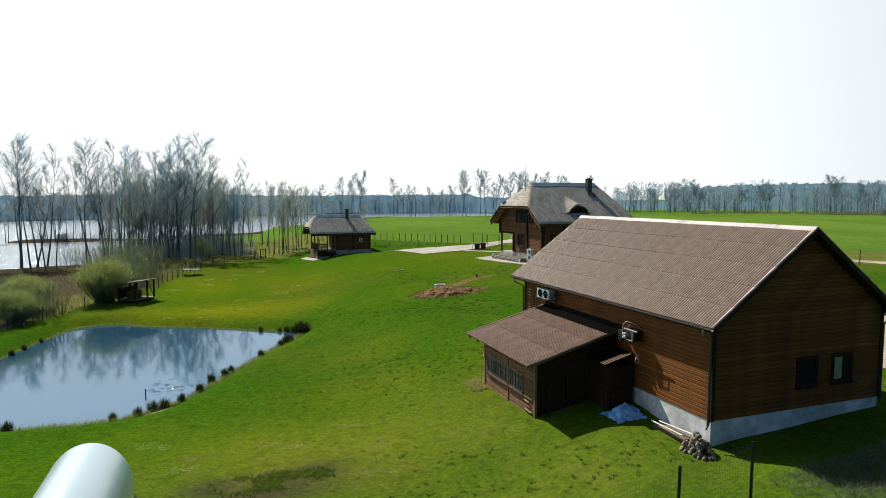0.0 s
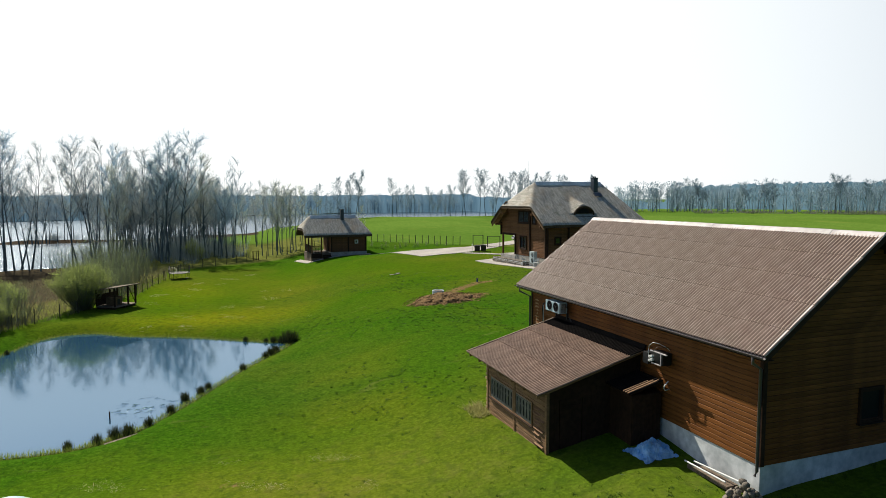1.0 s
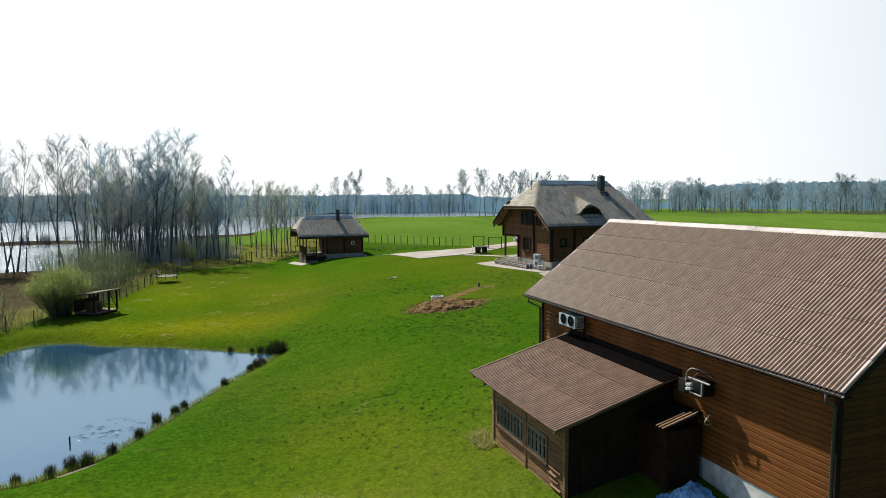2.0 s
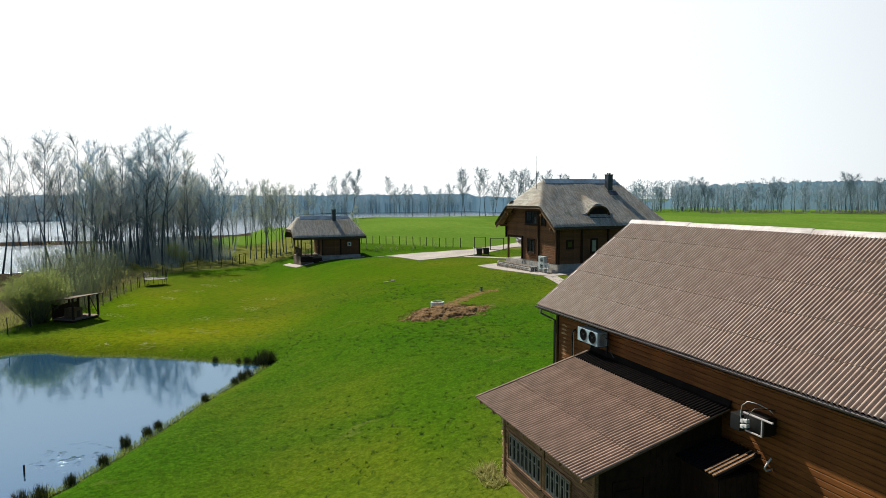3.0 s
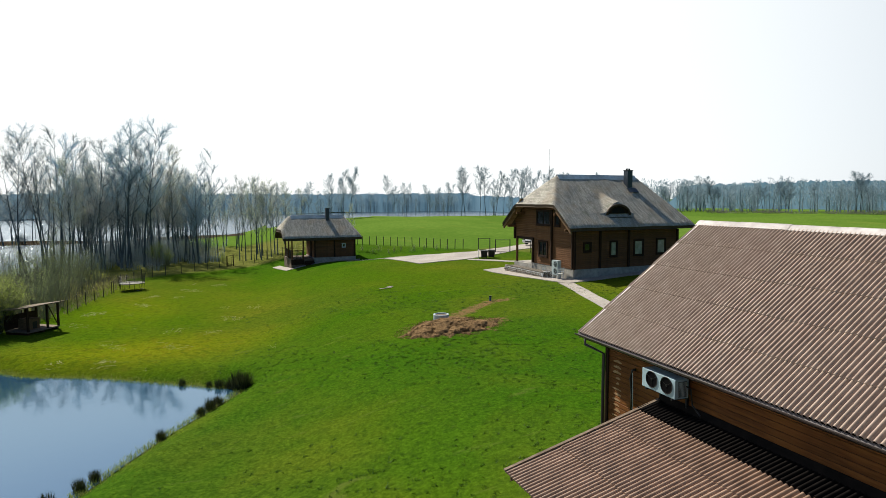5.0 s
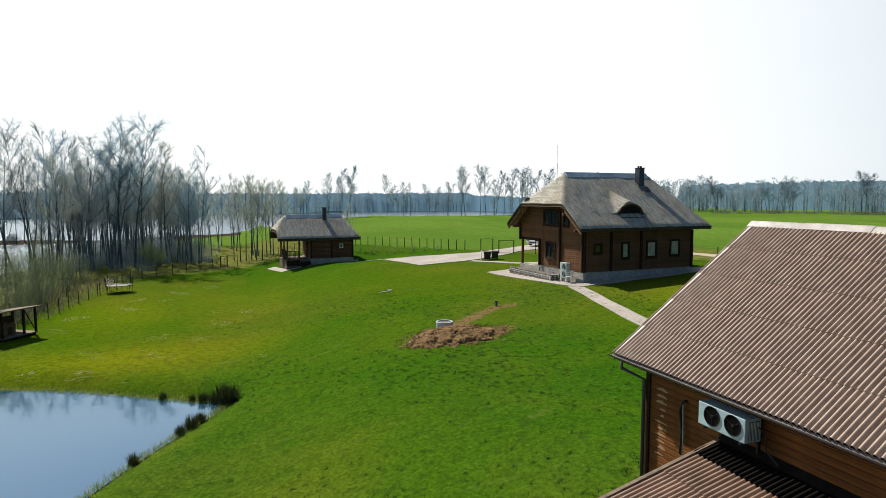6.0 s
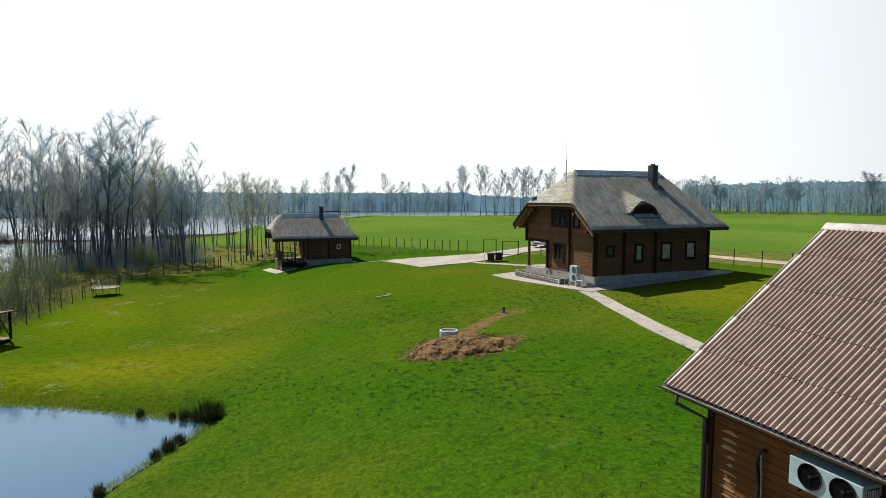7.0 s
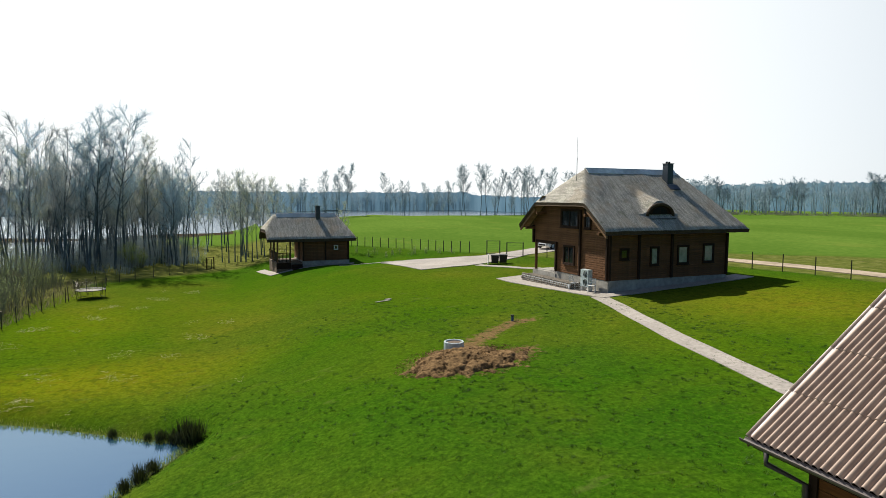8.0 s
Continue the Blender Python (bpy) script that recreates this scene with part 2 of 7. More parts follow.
M_CONCRETE = surface("grey_plaster", (0.46, 0.50, 0.53), (0.76, 0.79, 0.81), 4, 0.9, 0.2, bump=0.25, stain=0.4, big=0.8)
M_RENDER = surface("warm_grey_render", (0.30, 0.29, 0.265), (0.44, 0.425, 0.39), 4, 0.9, 0.2, bump=0.25, stain=0.35, big=0.8)
M_PAVING = surface("pale_paving", (0.27, 0.247, 0.225), (0.405, 0.378, 0.347), 7, 0.9, 0.2, bump=0.25, stain=0.22, big=0.35)
M_THATCH = thatch_material()
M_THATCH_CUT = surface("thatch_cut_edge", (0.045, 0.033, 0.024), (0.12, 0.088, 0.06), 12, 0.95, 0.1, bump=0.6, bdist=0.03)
M_STEEL_DARK = plain("dark_coated_steel", (0.018, 0.02, 0.022), 0.45, 0.2)
M_WHITE = plain("white_enamel", (0.68, 0.70, 0.70), 0.4)
M_CASE = surface("weathered_white_casing", (0.36, 0.45, 0.48), (0.54, 0.62, 0.64), 7, 0.5, 0.4, bump=0.08, stain=0.3, big=2.5)
M_UNIT = surface("weathered_blue_grey_casing", (0.29, 0.42, 0.48), (0.37, 0.50, 0.55), 7, 0.5, 0.4, bump=0.08, stain=0.25, big=2.5)
M_FANSHADE = plain("fan_shade_black", (0.003, 0.003, 0.004), 0.9, 0.0, 0.05)
M_BLACK = plain("black_plastic", (0.012, 0.012, 0.013), 0.5)
M_STONE = surface("field_stone", (0.115, 0.102, 0.085), (0.30, 0.265, 0.222), 6, 0.9, 0.2, bump=0.4, bdist=0.02, piece=0.35, stain=0.4, big=3)
M_EARTH = surface("dug_earth", (0.095, 0.057, 0.027), (0.285, 0.185, 0.09), 7, 0.98, 0.05, bump=0.9, bdist=0.08, stain=0.45, big=1.2)
M_TARP = surface("blue_tarpaulin", (0.08, 0.32, 0.72), (0.36, 0.64, 0.92), 5, 0.4, 0.5, bump=0.2, stain=0.3, big=3)
# pale blue haze over the grove is put into bark, twigs and catkins
M_BARK_HAZED = surface("hazed_bark", (0.065, 0.092, 0.105), (0.155, 0.20, 0.225), 9, 0.9, 0.15, bump=0.4, bdist=0.03, piece=0.3)
M_TWIG_HAZED = leafy("twigs", (0.27, 0.42, 0.53), (0.43, 0.59, 0.70), 0.7, 0.2)
M_TWIG_HAZED_BROWN = leafy("hazed_brown_twigs", (0.30, 0.385, 0.43), (0.45, 0.525, 0.56), 0.7, 0.25)
M_CATKIN = leafy("hazed_catkins", (0.33, 0.335, 0.30), (0.46, 0.455, 0.39), 0.7, 0.25)
M_BUD_OLIVE = leafy("olive_leaf_buds", (0.26, 0.295, 0.16), (0.39, 0.42, 0.23), 0.65, 0.25)
M_BUSHWOOD = leafy("bush_stems", (0.12, 0.13, 0.115), (0.22, 0.23, 0.205), 0.5, 0.15)
# the same haze tints these small leaves
M_BUD_HAZED = leafy("hazed_opening_leaves", (0.27, 0.375, 0.40), (0.41, 0.51, 0.50), 0.65, 0.2)
M_BUSHBUD = leafy("sparse_bush_leaves", (0.12, 0.165, 0.075), (0.20, 0.25, 0.115), 0.68, 0.2)
M_BUSHLEAF = leafy("fresh_bush_leaves", (0.23, 0.30, 0.075), (0.31, 0.38, 0.105), 0.7, 0.1)
# brighter copy of the bush leaves, with sunlight put into the colour
M_SUNLITLEAF = leafy("sunlit_fresh_leaves", (0.38, 0.50, 0.08), (0.52, 0.62, 0.13), 0.6, 0.1)
M_REED = leafy("reed_blades", (0.012, 0.02, 0.006), (0.055, 0.065, 0.02), 0.2, 0.3)
M_GRASS = leafy("grass_blades", (0.055, 0.105, 0.004), (0.10, 0.16, 0.009), 0.65, 0.1)
M_BANKGRASS = leafy("pale_bank_grass", (0.075, 0.125, 0.014), (0.20, 0.235, 0.05), 0.6, 0.1)
M_CLUMP = leafy("lush_grass_clump", (0.018, 0.055, 0.004), (0.045, 0.105, 0.008), 0.35, 0.1)
M_BEDLEAF = leafy("bed_leaves", (0.035, 0.085, 0.008), (0.15, 0.20, 0.02), 0.5, 0.1)
# darker stalk colour, with the gable's shade put into it
M_DRYBLADE = leafy("shade_darkened_stalks", (0.05, 0.065, 0.045), (0.15, 0.165, 0.12), 0.3, 0.1)
M_PALESTRAW = leafy("bleached_stalks", (0.25, 0.245, 0.08), (0.42, 0.40, 0.16), 0.4, 0.1)
M_CURTAINED = surface("net_curtained_glass", (0.22, 0.25, 0.22), (0.42, 0.46, 0.41), 2.2, 0.12, 0.6, bump=0)
M_STRAW = leafy("dry_stalks", (0.12, 0.11, 0.06), (0.30, 0.27, 0.16), 0.3, 0.1)
# far woods: the pale blue haze of distance is put into this colour
M_HAZEWOOD = leafy("haze_blue_far_wood", (0.205, 0.295, 0.355), (0.28, 0.37, 0.43), 0.55, 0.12)
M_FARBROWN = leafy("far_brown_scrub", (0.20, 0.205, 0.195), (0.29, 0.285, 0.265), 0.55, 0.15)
M_SASH = surface("grey_weathered_sash", (0.17, 0.165, 0.145), (0.31, 0.30, 0.265), 8, 0.85, 0.15, bump=0.2)
M_DARKGLASS = plain("dusty_dark_glass", (0.012, 0.014, 0.015), 0.5, 0.0, 0.06)
M_RIDGECAP = surface("pale_worn_ridge_cap", (0.36, 0.33, 0.33), (0.56, 0.53, 0.53), 5, 0.6, 0.3, bump=0.1)


# ---- building helpers ----
class Shape:
    """Collects vertices and faces for one mesh."""

    def __init__(self):
        self.v, self.f = [], []

    def add(self, verts, faces):
        k = len(self.v)
        self.v.extend(tuple(p) for p in verts)
        self.f.extend(tuple(k + i for i in q) for q in faces)
        return self

    def box(self, x0, y0, z0, x1, y1, z1, c=0.0):
        if c <= 0:
            return self.add([(x, y, z) for z in (z0, z1) for x, y in ((x0, y0), (x1, y0), (x1, y1), (x0, y1))],
                            [(3, 2, 1, 0), (4, 5, 6, 7), (0, 1, 5, 4), (1, 2, 6, 5), (2, 3, 7, 6), (3, 0, 4, 7)])
        bm = bmesh.new()
        bmesh.ops.create_cube(bm, size=1.0)
        for p in bm.verts:
            p.co = ((x0 + x1) / 2 + p.co.x * (x1 - x0), (y0 + y1) / 2 + p.co.y * (y1 - y0), (z0 + z1) / 2 + p.co.z * (z1 - z0))
        bmesh.ops.bevel(bm, geom=bm.edges[:], offset=c, segments=2, affect="EDGES", profile=0.6)
        bm.verts.index_update()
        self.add([p.co for p in bm.verts], [[p.index for p in q.verts] for q in bm.faces])
        bm.free()
        return self

    def tube(self, path, radii, n=6, cap=True):
        """A tube along the points of path; radii: one or one for each point."""
        pts = [Vector(p) for p in path]
        if isinstance(radii, (int, float)):
            radii = [radii] * len(pts)
        base = len(self.v)
        for k, p in enumerate(pts):
            d = (pts[min(k + 1, len(pts) - 1)] - pts[max(k - 1, 0)]).normalized()
            a = d.cross(Vector((0.3, 0.2, 1)) if abs(d.z) < 0.9 else Vector((1, 0.1, 0))).normalized()
            b = d.cross(a)
            for i in range(n):
                w = 2 * math.pi * i / n
                self.v.append(tuple(p + radii[k] * (math.cos(w) * a + math.sin(w) * b)))
        for k in range(len(pts) - 1):
            for i in range(n):
                j = (i + 1) % n
                self.f.append((base + k * n + i, base + k * n + j, base + (k + 1) * n + j, base + (k + 1) * n + i))
        if cap:
            self.f.append(tuple(base + i for i in reversed(range(n))))
            self.f.append(tuple(base + (len(pts) - 1) * n + i for i in range(n)))
        return self

    def prism(self, outline, axis, a, b):
        """An outline of (u, v) pulled along an axis from a to b."""
        n = len(outline)
        put = {"x": lambda u, v, w: (w, u, v), "y": lambda u, v, w: (u, w, v), "z": lambda u, v, w: (u, v, w)}[axis]
        verts = [put(u, v, w) for w in (a, b) for u, v in outline]
        faces = [tuple(reversed(range(n))), tuple(range(n, 2 * n))] + [(i, (i + 1) % n, n + (i + 1) % n, n + i) for i in range(n)]
        return self.add(verts, faces)

    def moved(self, m):
        self.v = [tuple(m @ Vector(p)) for p in self.v]
        return self

    def mesh(self, name, mat, smooth=False):
        me = bpy.data.meshes.new(name)
        me.from_pydata(self.v, [], self.f)
        bm = bmesh.new()
        bm.from_mesh(me)
        if len(bm.faces) < 60000:
            bmesh.ops.recalc_face_normals(bm, faces=bm.faces[:])
        bm.to_mesh(me)
        bm.free()
        if smooth:
            me.polygons.foreach_set("use_smooth", [True] * len(me.polygons))
        me.materials.append(mat)
        return me


def part(name, shape, mat, parent=None, label="", smooth=False):
    """One mesh object, under a thing or a part where parent is given."""
    me = shape if isinstance(shape, bpy.types.Mesh) else shape.mesh(name, mat, smooth)
    ob = new(name, me)
    ob.parent = parent
    return tagged(ob, label)


def thing(name, label, category, at=None, group="", kind=""):
    ob = new(name)
    ob.empty_display_size = 0.3
    if at is not None:
        ob.matrix_world = at
    return tagged(ob, label, category, group, kind)


def put(ob, m):
    ob.matrix_basis = m
    return ob


def smooth_step(t):
    t = np.clip(t, 0, 1)
    return t * t * (3 - 2 * t)

# ---- the lie of the land ----
POND_Z, LAKE_Z = -3.55, -4.5
POND_EDGE = [(4.7, 45.2), (3.2, 46.2), (0.6, 47.9), (-2.6, 49.9), (-6.2, 51.6), (-8.6, 53.4), (-11.4, 53.0), (-13.2, 48.0), (-14.4, 43.0), (-16.5, 36.0), (-14.5, 30.0),
             (-9.5, 29.6), (-5.6, 29.4), (-3.5, 30.6), (-1.9, 33.0), (-0.5, 35.6), (1.4, 39.4), (3.3, 42.6)]
SHORE_X = (-2000, -120, -60, -32, -22, -12, 3, 20, 52, 90, 140, 220, 500, 2000)
SHORE_Y = (60, 96, 108, 110, 114, 146, 178, 190, 219, 213, 224, 240, 320, 700)
FAR_X = (-2000, -300, -100, 0, 80, 200, 420, 2000)
FAR_Y = (150, 300, 352, 398, 440, 452, 500, 900)


def loop_points(corners, steps):
    """A smooth closed line through the corners."""
    out, n = [], len(corners)
    for k in range(n):
        a, b, c, d = (np.array(corners[(k + i) % n], float) for i in (-1, 0, 1, 2))
        for s in range(steps):
            t = s / steps
            out.append(0.5 * (2 * b + (c - a) * t + (2 * a - 5 * b + 4 * c - d) * t * t + (3 * b - a - 3 * c + d) * t ** 3))
    return np.array(out)


POND_LINE = loop_points(POND_EDGE, 6)


def pond_distance(x, y):
    """Metres from the pond's edge, negative over the water (numpy arrays)."""
    a, b = POND_LINE, np.roll(POND_LINE, -1, 0)
    best = np.full(x.shape, 1e9)
    inside = np.zeros(x.shape, bool)
    for (ax, ay), (bx, by) in zip(a, b):
        dx, dy = bx - ax, by - ay
        t = np.clip(((x - ax) * dx + (y - ay) * dy) / (dx * dx + dy * dy), 0, 1)
        best = np.minimum(best, np.hypot(x - ax - t * dx, y - ay - t * dy))
        with np.errstate(divide="ignore", invalid="ignore"):
            inside ^= ((ay > y) != (by > y)) & (x < dx * (y - ay) / (dy if dy else 1e-9) + ax)
    return np.where(inside, -best, best)


def lie(x, y):
    """The ground's height without the pond, lake and small unevenness."""
    xs = x - 0.07 * np.clip(y - 45, 0, 60)
    low = -3.05 + 0.5 * smooth_step((27 - y) / 9) + 0.12 * smooth_step((y - 50) / 15)
    up = smooth_step((xs - 3) / 12)
    rise = 0.055 * np.clip(xs - 13, 0, 29)
    return low + (-1.0 - low) * up + rise


def height(x, y):
    x, y = np.asarray(x, float), np.asarray(y, float)
    z = lie(x, y)
    z = z - 0.9 * smooth_step((-9 - x) / 12) * smooth_step((y - 55) / 25)
    # the far field dips to the lake and swells again further right
    z = z + np.interp(x, (30, 60, 100, 150), (-0.4, -0.6, -0.6, 0.7)) * smooth_step((np.hypot(x, y) - 112) / 85) * (x > 0)
    # lower ground along the outbuilding's gable, and a levelled plot for the cabin
    z = z - 0.28 * smooth_step((x - 11.2) / 2.0) * smooth_step((26 - x) / 4) * smooth_step((y - 10.9) / 1.6) * smooth_step((18.5 - y) / 3.5)
    z = z - 0.45 * np.exp(-((x - 20) / 5) ** 2 - ((y - 86.5) / 4.5) ** 2)
    near = np.interp(x, SHORE_X, SHORE_Y)
    far = np.interp(x, FAR_X, FAR_Y)
    d = y - near
    z = np.where(d > -14, z + (-6.0 - z) * smooth_step((d + 6) / 14), z)
    spit = smooth_step((x + 58) / 9) * np.exp(-((y - 186 - 0.15 * x) / np.interp(x, (-50, -25, 5), (3.5, 5, 9))) ** 2) * 2.4 * (x < 25)
    z = np.where(d > 0, z + spit, z)
    z = np.where(y > far, np.maximum(z, -6 + np.clip((y - far) * 0.2, 0, 2.2)), z)
    # small unevenness of the turf
    for k, (sx, sy, amp) in enumerate(((0.31, 0.27, 0.035), (0.83, 0.71, 0.02), (0.11, 0.13, 0.05))):
        z = z + amp * np.sin(x * sx + 1.3 * np.sin(y * sy * 0.7 + k)) * np.sin(y * sy + 1.1 * np.sin(x * sx * 0.8 + 2 * k))
    pd = pond_distance(x, y) if pond_near(x, y) else np.full(x.shape, 99.0)
    bank = smooth_step((pd + 0.15) / 1.9)
    z = np.where(pd < 1.75, (POND_Z - 0.05) + (z - POND_Z + 0.05) * bank, z)
    z = np.where(pd < 0, POND_Z - 0.05 - np.clip(-pd, 0, 1) * 0.9, z)
    return z


def ground_at(x, y):
    return float(height(np.array([x]), np.array([y]))[0])


def pond_near(x, y):
    return np.any((x > -19) & (x < 7) & (y > 26) & (y < 57))


def axis_steps(lo, hi, fine, far_lo, far_hi):
    mid = list(np.arange(lo, hi + 1e-6, fine))
    out, s, v = [], fine, hi
    while v < far_hi:
        s = min(s * 1.09, 60)
        v += s
        out.append(v)
    back, s, v = [], fine, lo
    while v > far_lo:
        s = min(s * 1.09, 60)
        v -= s
        back.append(v)
    return np.array(back[::-1] + mid + out)


# worn spots (x, y, half-widths, strength) and the refilled trench
BARE_SPOTS = ((-2.2, 22.0, 1.3, 0.5, 0.62), (0.5, 22.5, 1.0, 0.4, 0.6), (2.8, 21.6, 0.8, 0.5, 0.5), (0.3, 18.9, 2.8, 1.0, 0.5), (21.2, 49.4, 1.5, 0.7, 0.8), (15.8, 43.9, 3.4, 2.4, 0.8), (18.6, 44.4, 1.2, 0.8, 0.85), (-19.5, 72, 6, 9, 0.9))
TRENCH = (((16.4, 45.8), (18.3, 47.6), 0.85), ((18.3, 47.6), (20.9, 49.5), 0.7))


def build_ground():
    xs = axis_steps(-20, 50, 0.55, -1900, 2100)
    ys = axis_steps(8, 106, 0.6, -700, 2200)
    gx, gy = np.meshgrid(xs, ys)
    z = height(gx, gy)
    near = np.interp(gx, SHORE_X, SHORE_Y)
    pd = pond_distance(gx, gy)
    z = np.where(pd < 0.1, np.minimum(z, POND_Z - 0.03), z)
    verts = np.column_stack([gx.ravel(), gy.ravel(), z.ravel()])
    nx, ny = len(xs), len(ys)
    i = np.arange((ny - 1) * (nx - 1))
    q = (i // (nx - 1)) * nx + i % (nx - 1)
    faces = np.column_stack([q, q + 1, q + nx + 1, q + nx])
    me = bpy.data.meshes.new("ground")
    me.from_pydata(verts.tolist(), [], faces.tolist())
    me.polygons.foreach_set("use_smooth", [True] * len(me.polygons))
    x, y = verts[:, 0], verts[:, 1]
    fence_x = np.interp(y, (40, 51, 60, 65, 79, 90, 93, 102, 120), (-19, -16.2, -12, -10.2, -7.5, -5.2, -3.2, 5.2, 22))
    wild = smooth_step((fence_x - x) / 1.2) * (y > 35)
    wild = np.maximum(wild, smooth_step((y - 96 - 0.6 * (x - 8)) / 4) * (x < 24))
    edge = np.interp(y, (-60, 37, 49, 58, 66, 72.6, 79, 81, 100.6, 112), (86, 51.5, 46.7, 44.4, 40.3, 36.0, 33.2, 32.2, 23.4, 18))
    fld = np.where(y > 81, smooth_step((x - edge) / 1.2), smooth_step((x - edge - 15 + 2.5 * np.sin(y * 0.4)) / 5))
    fld = np.where((y > 112), smooth_step((x - 8 + 0.35 * (y - 112)) / 6) * np.maximum(smooth_step((y - 132) / 12), smooth_step((x - 17) / 6)), fld)
    rough = smooth_step((x - edge) / 1.0) * (1 - fld) * (y < 82) * 0.85
    wild = np.maximum(wild * (1 - fld), rough)
    # worn and mossy turf
    poor = np.zeros_like(x)
    for cx, cy, rx, ry, amp in ((-1, 54, 9, 4.2, 1.0), (-3, 68, 6, 11, 0.7), (3, 21, 8, 5, 0.6), (6, 27, 5, 3.5, 0.35), (8, 33, 5, 6, 0.15), (10, 14, 7, 3, 0.45), (2, 70, 13, 18, 0.42), (20, 64, 14, 15, 0.32), (14, 48, 9, 6, 0.2), (26, 42, 4, 10, 0.35), (36, 46, 9, 8, 0.75)):
        poor = np.maximum(poor, amp * np.exp(-((x - cx) / rx) ** 2 - ((y - cy) / ry) ** 2))
    for cx, cy, rx, ry, amp in ((4, 20, 8, 4, 0.2), (10, 14, 7, 3, 0.2)):
        wild = np.maximum(wild, amp * np.exp(-((x - cx) / rx) ** 2 - ((y - cy) / ry) ** 2))
    shore = np.interp(x, SHORE_X, SHORE_Y)
    soil = smooth_step((y - shore + 9) / 6) * (x < 10)
    soil = np.maximum(soil, smooth_step((y - 66) / 6) * smooth_step((-12.5 - x) / 3) * 0.95)
    for cx, cy, rx, ry in ((-1.2, 18.9, 0.9, 0.6), (2.1, 19.0, 1.0, 0.8), (0.4, 18.0, 2.2, 0.9)):
        soil = np.maximum(soil, 0.9 * np.exp(-((x - cx) / rx) ** 2 - ((y - cy) / ry) ** 2))
    soil = np.maximum(soil, np.exp(-(np.clip(pd.ravel(), -3, 9) / 0.28) ** 2) * 0.2)
    soil = np.maximum(soil, smooth_step((y - np.interp(x, FAR_X, FAR_Y) + 14) / 6) * (x < 260))
    at = me.color_attributes.new("kind_of_ground", "FLOAT_COLOR", "POINT")
    at.data.foreach_set("color", np.column_stack([wild, fld, soil, poor]).astype(np.float32).ravel())
    bare = np.zeros_like(x)
    for cx, cy, rx, ry, amp in BARE_SPOTS:
        bare = np.maximum(bare, amp * np.exp(-((x - cx) / rx) ** 2 - ((y - cy) / ry) ** 2))
    for (ax, ay), (bx, by), wide in TRENCH:
        t = np.clip(((x - ax) * (bx - ax) + (y - ay) * (by - ay)) / ((bx - ax) ** 2 + (by - ay) ** 2), 0, 1)
        d = np.hypot(x - ax - t * (bx - ax), y - ay - t * (by - ay))
        bare = np.maximum(bare, 0.78 * np.exp(-(d / wide) ** 2))
    dug = me.attributes.new("bare_earth", "FLOAT", "POINT")
    dug.data.foreach_set("value", bare.astype(np.float32))
    me.materials.append(M_LAWN)
    return tagged(new("ground", me), "mown spring lawn falling to a pond, with fields beyond", "ground", kind="structure")


def build_water():
    s = Shape()
    ring = [(x, y, POND_Z) for x, y in loop_points([(px + 0.12 * np.sign(px + 5), py) for px, py in POND_EDGE], 4)]
    s.add(ring, [tuple(range(len(ring)))])
    tagged(part("pond_water", s, M_POND), "still dark pond water mirroring sky and trees", "water", kind="structure")
    s = Shape()
    s.add([(-2000, 50, LAKE_Z), (2000, 50, LAKE_Z), (2000, 1200, LAKE_Z), (-2000, 1200, LAKE_Z)], [(0, 1, 2, 3)])
    tagged(part("lake_water", s, M_LAKE), "wide rippled lake glittering behind bare trees", "water", kind="structure")


build_ground()
build_water()


def strip(name, line, width, lift, mat, label, category, thick=0.3):
    """A paved strip that lies on the ground along a line of (x, y)."""
    pts = [Vector((x, y, 0)) for x, y in line]
    fine = []
    for a, b in zip(pts, pts[1:]):
        k = max(1, int((b - a).length / 0.6))
        fine += [a.lerp(b, i / k) for i in range(k)]
    fine.append(pts[-1])
    s, n = Shape(), len(fine)
    for lev in (0, -thick):
        for k, p in enumerate(fine):
            d = (fine[min(k + 1, n - 1)] - fine[max(k - 1, 0)]).normalized()
            w = width if isinstance(width, (int, float)) else np.interp(k / (n - 1), np.linspace(0, 1, len(width)), width)
            for side in (-0.5, 0.5):
                q = p + Vector((-d.y, d.x, 0)) * side * w
                s.v.append((q.x, q.y, ground_at(q.x, q.y) + lift + lev))
    for k in range(n - 1):
        a, b = 2 * k, 2 * n + 2 * k
        s.f += [(a, a + 1, a + 3, a + 2), (b, b + 2, b + 3, b + 1), (a, a + 2, b + 2, b), (a + 1, b + 1, b + 3, a + 3)]
    s.f += [(0, 2 * n, 2 * n + 1, 1), (2 * n - 2, 2 * n - 1, 4 * n - 1, 4 * n - 2)]
    return tagged(part(name, s, mat), label, category, kind="structure")


